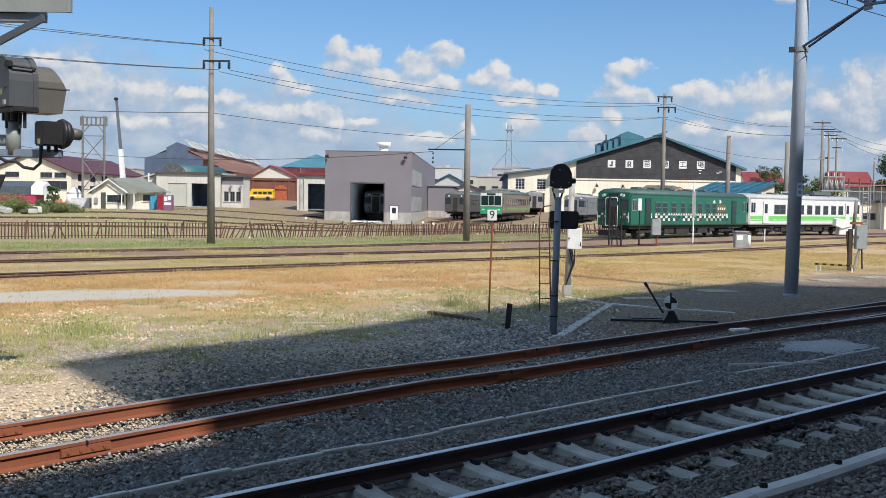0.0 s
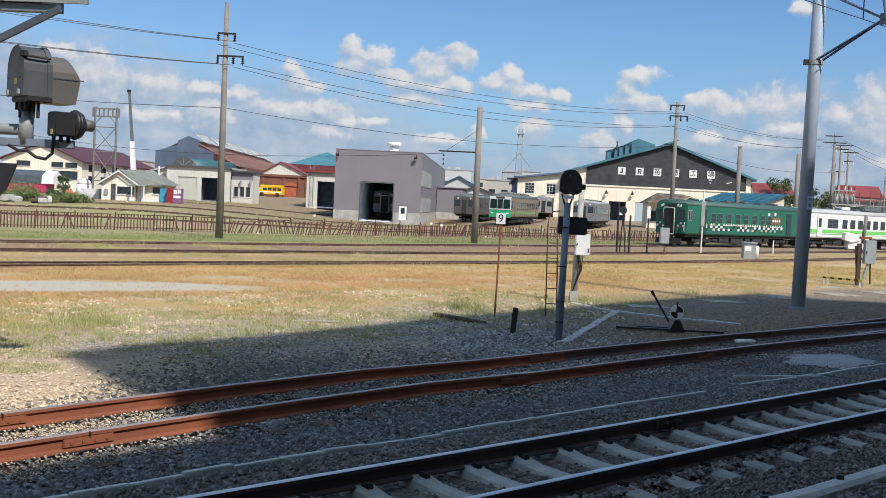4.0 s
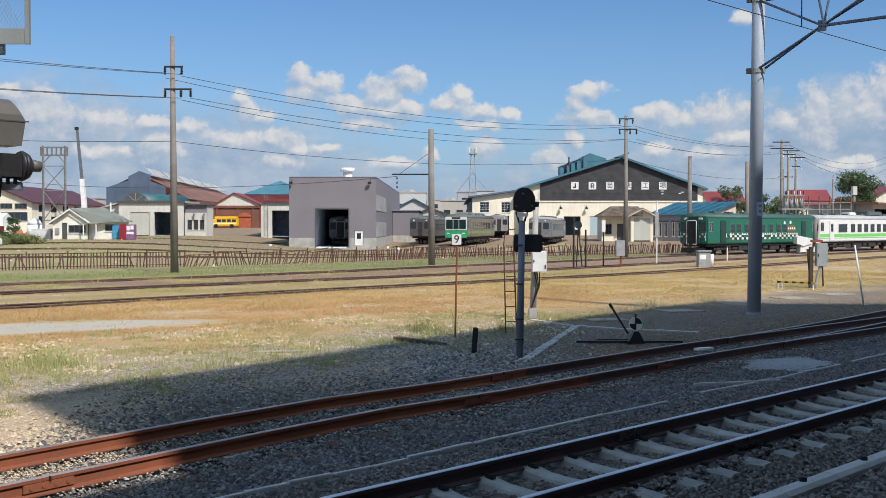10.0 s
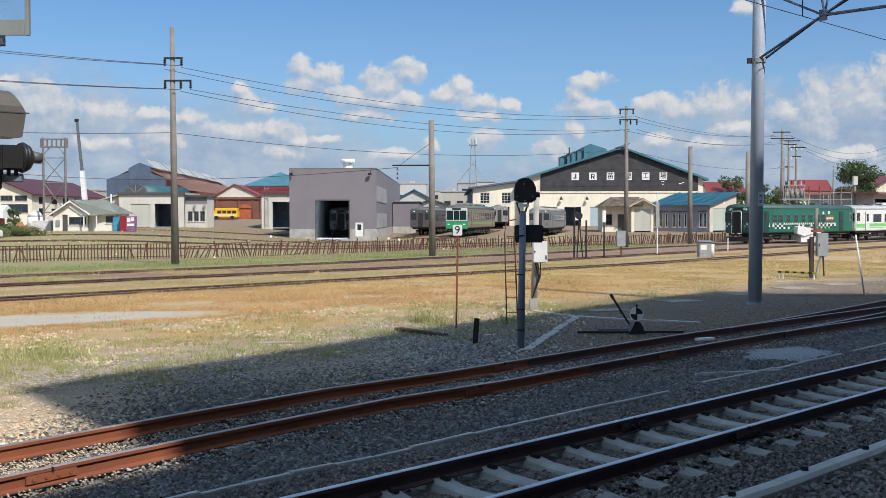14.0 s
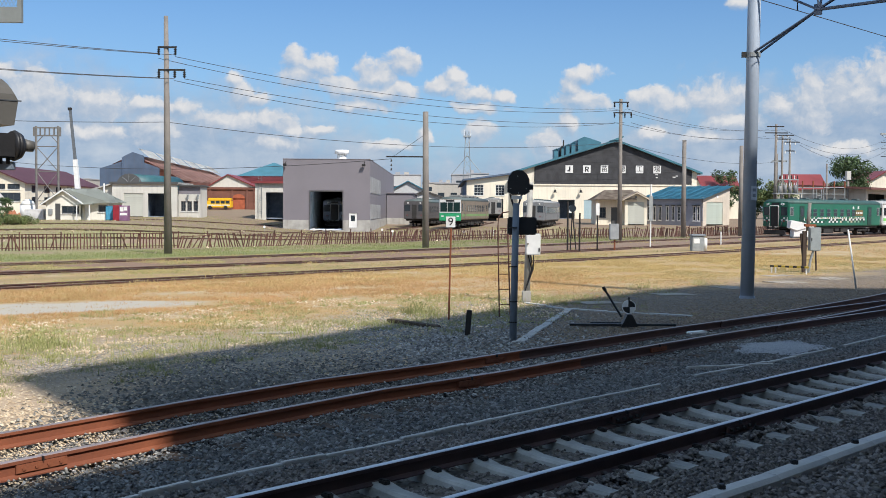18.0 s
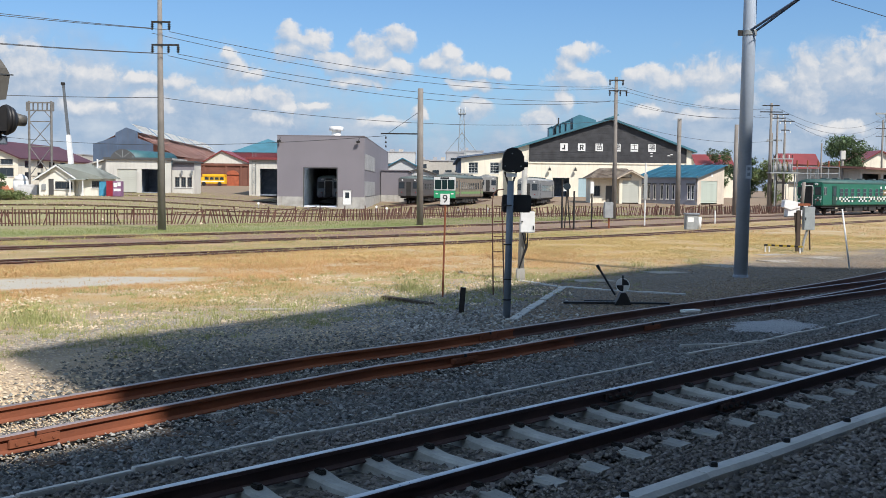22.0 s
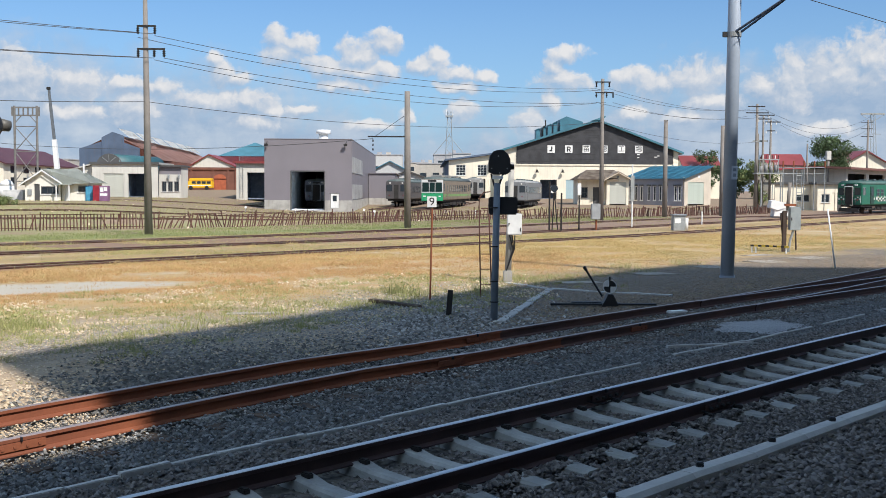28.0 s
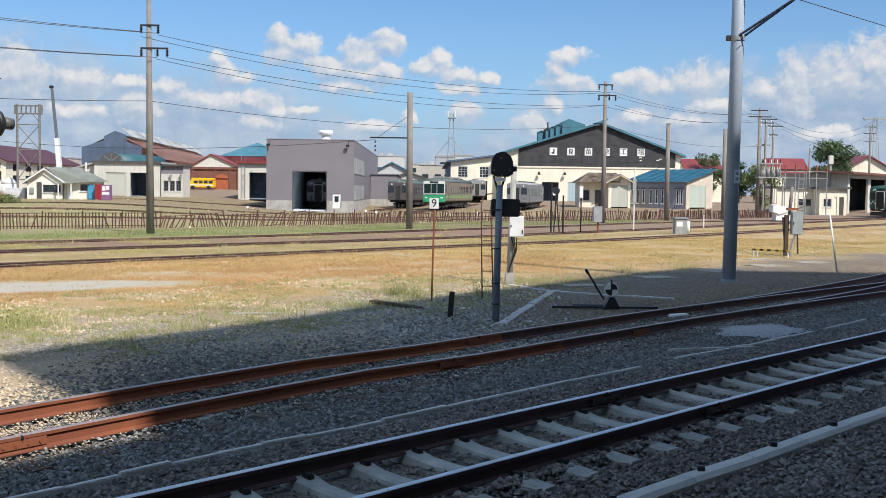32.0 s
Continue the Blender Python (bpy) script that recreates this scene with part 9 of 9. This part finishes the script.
gx, gy = TRAIN_P.x + TRAIN_N.x * o + TRAIN_D.x * s, TRAIN_P.y + TRAIN_N.y * o + TRAIN_D.y * s
k = (np.abs(gx / np.maximum(gy, 1)) < 0.5) & (gy > 30) & (np.abs(o - 7.2) > 0.3)
tint_ = np.repeat(rng.random(210), cn) < 0.55
for q, m_, l_ in ((k & tint_, OLIVE, "yellow-green weeds on the yard's brown earth"), (k & ~tint_, STRAW, "straw-coloured weeds on the yard's brown earth")):
    blades("yard_weeds", gx[q], gy[q], rng.uniform(0.03, 0.17, q.sum()), np.full(q.sum(), 0.013), m_, l_, rng, 0.7)
# green strip before the fence and scattered weeds
s = rng.uniform(-75, 40, 90000)
o = rng.uniform(-12.0, -3.0, 90000)
gx, gy = TRAIN_P.x + TRAIN_N.x * o + TRAIN_D.x * s, TRAIN_P.y + TRAIN_N.y * o + TRAIN_D.y * s
k = (np.abs(gx / gy) < 0.5) & (gy < 110) & (patch(gx, gy, 0.8, 9) + rng.random(len(gx)) > 0.25)
blades("green_grass", gx[k], gy[k], rng.uniform(0.04, 0.16, k.sum()), np.full(k.sum(), 0.011), STRIP, "olive green grass before the fence", rng, 0.6)
clumps = [(-6.8, 18.1, 0.75, 0.3, 1000), (-0.6, 24.3, 0.4, 0.42, 260), (-0.2, 23.6, 0.35, 0.3, 160), (-7.2, 14.3, 0.35, 0.24, 90), (1.2, 24.6, 0.3, 0.3, 90), (-4.0, 18.2, 0.45, 0.24, 110), (-2.7, 20.2, 0.55, 0.24, 130), (-1.6, 21.9, 0.5, 0.24, 120), (6.2, 33.3, 0.6, 0.3, 110), (8.4, 35.0, 0.5, 0.35, 90), (2.3, 27.8, 0.5, 0.3, 110)]
wx, wy, wh = [], [], []
for cx, cy, r, hh, n in clumps:
    wx.append(rng.normal(cx, r * 0.5, n))
    wy.append(rng.normal(cy, r * 0.5, n))
    wh.append(rng.uniform(0.3, 1, n) * hh)
m = 4200
ex = rng.uniform(-7.5, 7, m)
ey = 23.6 + ex * 1.27 + rng.normal(0, 1.2, m)
tuft = patch(ex, ey, 2.5, 31) > -0.05
ex, ey = ex[tuft], ey[tuft]
wx.append(ex), wy.append(ey), wh.append(rng.uniform(0.03, 0.17, len(ex)))
wx, wy, wh = np.concatenate(wx), np.concatenate(wy), np.concatenate(wh)
blades("weeds", wx, wy, wh, np.full(len(wx), 0.006), WEED, "green weeds along the shade line", rng, 0.5)
# small leaves on the taller weeds
lx, ly, lz = [], [], []
for cx, cy, r, hh, n in clumps:
    q = n // 2
    lx.append(rng.normal(cx, r * 0.45, q)), ly.append(rng.normal(cy, r * 0.45, q)), lz.append(rng.uniform(0.15, 0.95, q) * hh)
lx, ly, lz = np.concatenate(lx), np.concatenate(ly), np.concatenate(lz)
p = np.stack([lx, ly, lz], -1)
leaf_v = np.stack([p, p + rng.normal(0, 0.02, p.shape), p + rng.normal(0, 0.02, p.shape)], 1).reshape(-1, 3)
tri_soup("weed_leaves", leaf_v, np.arange(len(leaf_v)).reshape(-1, 3), WEED, "small leaves of the taller weeds", "weeds")
k = 110000
x, y = rng.uniform(-75, 40, k), rng.uniform(62, 150, k)
keep = (np.abs(x / y) < 0.5) & (patch(x, y, 0.3, 7) + rng.random(k) * 0.6 > 0.12) & ((x - TRAIN_P.x) * TRAIN_N.x + (y - TRAIN_P.y) * TRAIN_N.y < -14)
x, y = x[keep], y[keep]
YARD_GRASS = island_mat("yard_grass", ((0.33, 0.29, 0.12), (0.24, 0.25, 0.09), (0.42, 0.36, 0.17), (0.19, 0.22, 0.075)), 0.8)
blades("yard_grass", x, y, rng.uniform(0.05, 0.2, len(x)), np.full(len(x), 0.02), YARD_GRASS, "patchy yellow-green grass of the yard", rng, 0.6)

# litter and rubble of the far yard
k = 420
x, y = rng.uniform(-60, 34, k), rng.uniform(70, 124, k)
keep = (np.abs(x / y) < 0.5) & ((x - TRAIN_P.x) * TRAIN_N.x + (y - TRAIN_P.y) * TRAIN_N.y < -11)
x, y = x[keep], y[keep]
stones("rubble", x, y, heights(x, y) + 0.01, rng.uniform(0.04, 0.15, len(x)), STONE_PALE, "scattered rubble and litter of the yard", rng)

LEAF = island_mat("leaf_dark", ((0.035, 0.065, 0.025), (0.055, 0.10, 0.035), (0.08, 0.13, 0.045), (0.045, 0.075, 0.03)), 0.7)
LEAF2 = island_mat("leaf_light", ((0.09, 0.13, 0.04), (0.14, 0.19, 0.06), (0.19, 0.21, 0.08), (0.11, 0.13, 0.05)), 0.7)
BARK = mat("bark", (0.10, 0.075, 0.055), 0.95, var=0.3)


def foliage(centres, radii, per, leaf, material, parent, rng, name="crown"):
    """Leaves scattered through the shells of several lobes."""
    v = []
    for (cx, cy, cz), r in zip(centres, radii):
        d = rng.normal(0, 1, (per, 3))
        d /= np.linalg.norm(d, axis=1)[:, None]
        rad = r * rng.uniform(0.55, 1.05, (per, 1)) * (1 + 0.25 * np.sin(d[:, :1] * 7 + d[:, 2:] * 5))
        p = np.array((cx, cy, cz)) + d * rad * np.array((1, 1, 0.8))
        u = rng.normal(0, 1, (per, 3)) * leaf
        w = rng.normal(0, 1, (per, 3)) * leaf
        v.append(np.stack([p, p + u, p + w], 1))
    v = np.concatenate(v).reshape(-1, 3)
    me = bpy.data.meshes.new(name)
    t = np.arange(len(v)).reshape(-1, 3)
    me.from_pydata(v.tolist(), [], t.tolist())
    me.materials.append(material)
    ob = new(name, me)
    ob.parent = parent
    return ob


def tree(x, y, h, spread, label, leaf_mat, lobes=16, per=420, leaf=0.16, low=0.3, seed=0):
    r = np.random.default_rng(seed)
    t = thing("tree", label, "tree", pose(x, y, ground_z(x, y)))
    part("trunk", rod((0, 0, -0.2), (0.1, 0, h * 0.6), 0.05 * h * 0.5, 0.03 * h * 0.5, 9), BARK, t, "", True)
    cs, rs = [], []
    for i in range(lobes):
        a = r.uniform(0, 6.28)
        f = r.uniform(low, 0.92)
        prof = math.sin(math.pi * min(1, max(0.08, (f - low) / (1.05 - low)))) ** 0.7
        q = spread * prof * r.uniform(0.3, 0.85)
        c = (q * math.cos(a), q * math.sin(a), h * f)
        cs.append(c)
        rs.append(spread * r.uniform(0.26, 0.42))
        if i < 7:
            part("limb", rod((0.05, 0, h * max(0.15, f - 0.3)), c, 0.05, 0.02, 6), BARK, t)
    foliage(cs, rs, per, leaf, leaf_mat, t, r)
    return t


tree(61.3, 165, 10.6, 3.9, "dark green broad-crowned tree behind the carriage shed", LEAF, 26, 420, 0.17, 0.25, 1)
tree(41.2, 134, 6.6, 2.4, "leafy green tree among the pole cluster", LEAF2, 14, 300, 0.13, 0.2, 2)
tree(38.6, 136, 6.8, 2.2, "leafy green tree among the pole cluster", LEAF, 14, 300, 0.13, 0.25, 3)
tree(44.0, 200, 6.8, 1.8, "green tree behind the blue-roofed store", LEAF2, 7, 160, 0.16, 0.3, 4)
tree(52.0, 200, 9.0, 3.0, "green tree before the red roofs", LEAF, 12, 260, 0.16, 0.3, 5)
tree(90.0, 230, 10.5, 4.0, "distant dark green tree", LEAF, 14, 260, 0.2, 0.2, 6)
tree(-63.0, 330, 8.5, 5.0, "distant dark green tree", LEAF, 12, 200, 0.3, 0.2, 16)
tree(-41.9, 104, 2.6, 0.7, "small pointed conifer by the gatehouse", LEAF, 12, 200, 0.07, 0.05, 7)
for i, (x, y, r, h, lm) in enumerate(((-46.5, 100, 1.8, 1.9, LEAF), (-44.6, 101, 1.5, 1.7, LEAF2), (-42.8, 99.5, 1.3, 1.2, LEAF2), (-41.0, 100.5, 1.4, 1.3, LEAF), (-39.6, 99.8, 1.2, 1.0, LEAF2), (-38.4, 100.3, 1.0, 0.9, LEAF2), (-48.5, 99, 1.6, 1.4, LEAF2), (-45.6, 98.5, 1.7, 1.5, LEAF2), (-43.6, 98.3, 1.5, 1.3, LEAF2), (-40.2, 98.6, 1.3, 0.9, LEAF2))):
    b = thing("bush", "leafy green bush in the yard", "bush", pose(x, y, ground_z(x, y)), group="yard bushes")
    rr = np.random.default_rng(20 + i)
    cs = [(rr.uniform(-r, r) * 0.6, rr.uniform(-r, r) * 0.5, h * rr.uniform(0.2, 0.7)) for _ in range(8)]
    foliage(cs, [h * rr.uniform(0.3, 0.5) for _ in cs], 260, 0.07, lm, b, rr, "leaves")
    part("stem", rod((0, 0, -0.1), (0, 0, h * 0.5), 0.04, n=6), BARK, b)
b = thing("rubble_heap", "heap of tarpaulin and pale rubble under the bushes", "heap", pose(-44.5, 97.5, ground_z(-44.5, 97.5)))
for i in range(14):
    part("rubble", box(-0.4, 0.4, -0.3, 0.3, 0, 0.35 + 0.3 * random.random(), 0.06), random.choice((WHITE_CONC, CONCRETE, BARK)), b, m=pose(random.uniform(-3, 4), random.uniform(-0.6, 0.6), 0, random.uniform(-15, 15), 0, random.uniform(0, 90)))

def mound(name, label, x, y, w, d, h, material, seed):
    """A low uneven heap of soil or covered goods."""
    r = np.random.default_rng(seed)
    n, q = 26, 12
    ph = r.uniform(0, 6.28, 6)
    verts, faces = [], []
    for jj in range(q + 1):
        for ii in range(n + 1):
            u, v = ii / n * 2 - 1, jj / q * 2 - 1
            lump = 0.75 + 0.25 * math.sin(u * 5 + ph[0]) * math.sin(v * 4 + ph[1]) + 0.15 * math.sin(u * 13 + ph[2] + v * 7)
            z = h * max(0.0, 1 - u * u) ** 0.8 * max(0.0, 1 - v * v) ** 0.8 * lump
            verts.append((u * w / 2, v * d / 2, z - 0.05 + r.normal(0, 0.015)))
    for jj in range(q):
        for ii in range(n):
            k = jj * (n + 1) + ii
            faces.append((k, k + 1, k + n + 2, k + n + 1))
    ob = new(name, mesh_from(name, verts, faces, material, True))
    ob.matrix_basis = pose(x, y, ground_z(x, y))
    return tagged(ob, label, "heap")


SOIL = mat("heaped_soil", (0.30, 0.22, 0.14), 0.95, var=0.35, scale=1.5, fine=14, bump=0.6, tint=(0.20, 0.18, 0.09))
mound("soil_heap", "low heap of brown soil with weeds before the works hall", 12.4, 126, 7.0, 4.0, 0.8, SOIL, 3)
mound("soil_heap", "low heap of brown soil behind the broken fence", 7.0, 117, 4.5, 3.0, 0.45, SOIL, 4)
mound("tarpaulin_heap", "orange-brown tarpaulin over a heap by the bushes", -43.4, 109, 2.4, 1.8, 1.3, mat("orange_tarpaulin", (0.36, 0.13, 0.06), 0.7, var=0.3), 5)

# ---- what moves ----


def motions():
    walk(GREEN_CAR, [(t, train_pose(s)) for t, s in RUN])
    walk(WHITE_CAR, [(t, train_pose(s + 21.4)) for t, s in RUN])


motions()
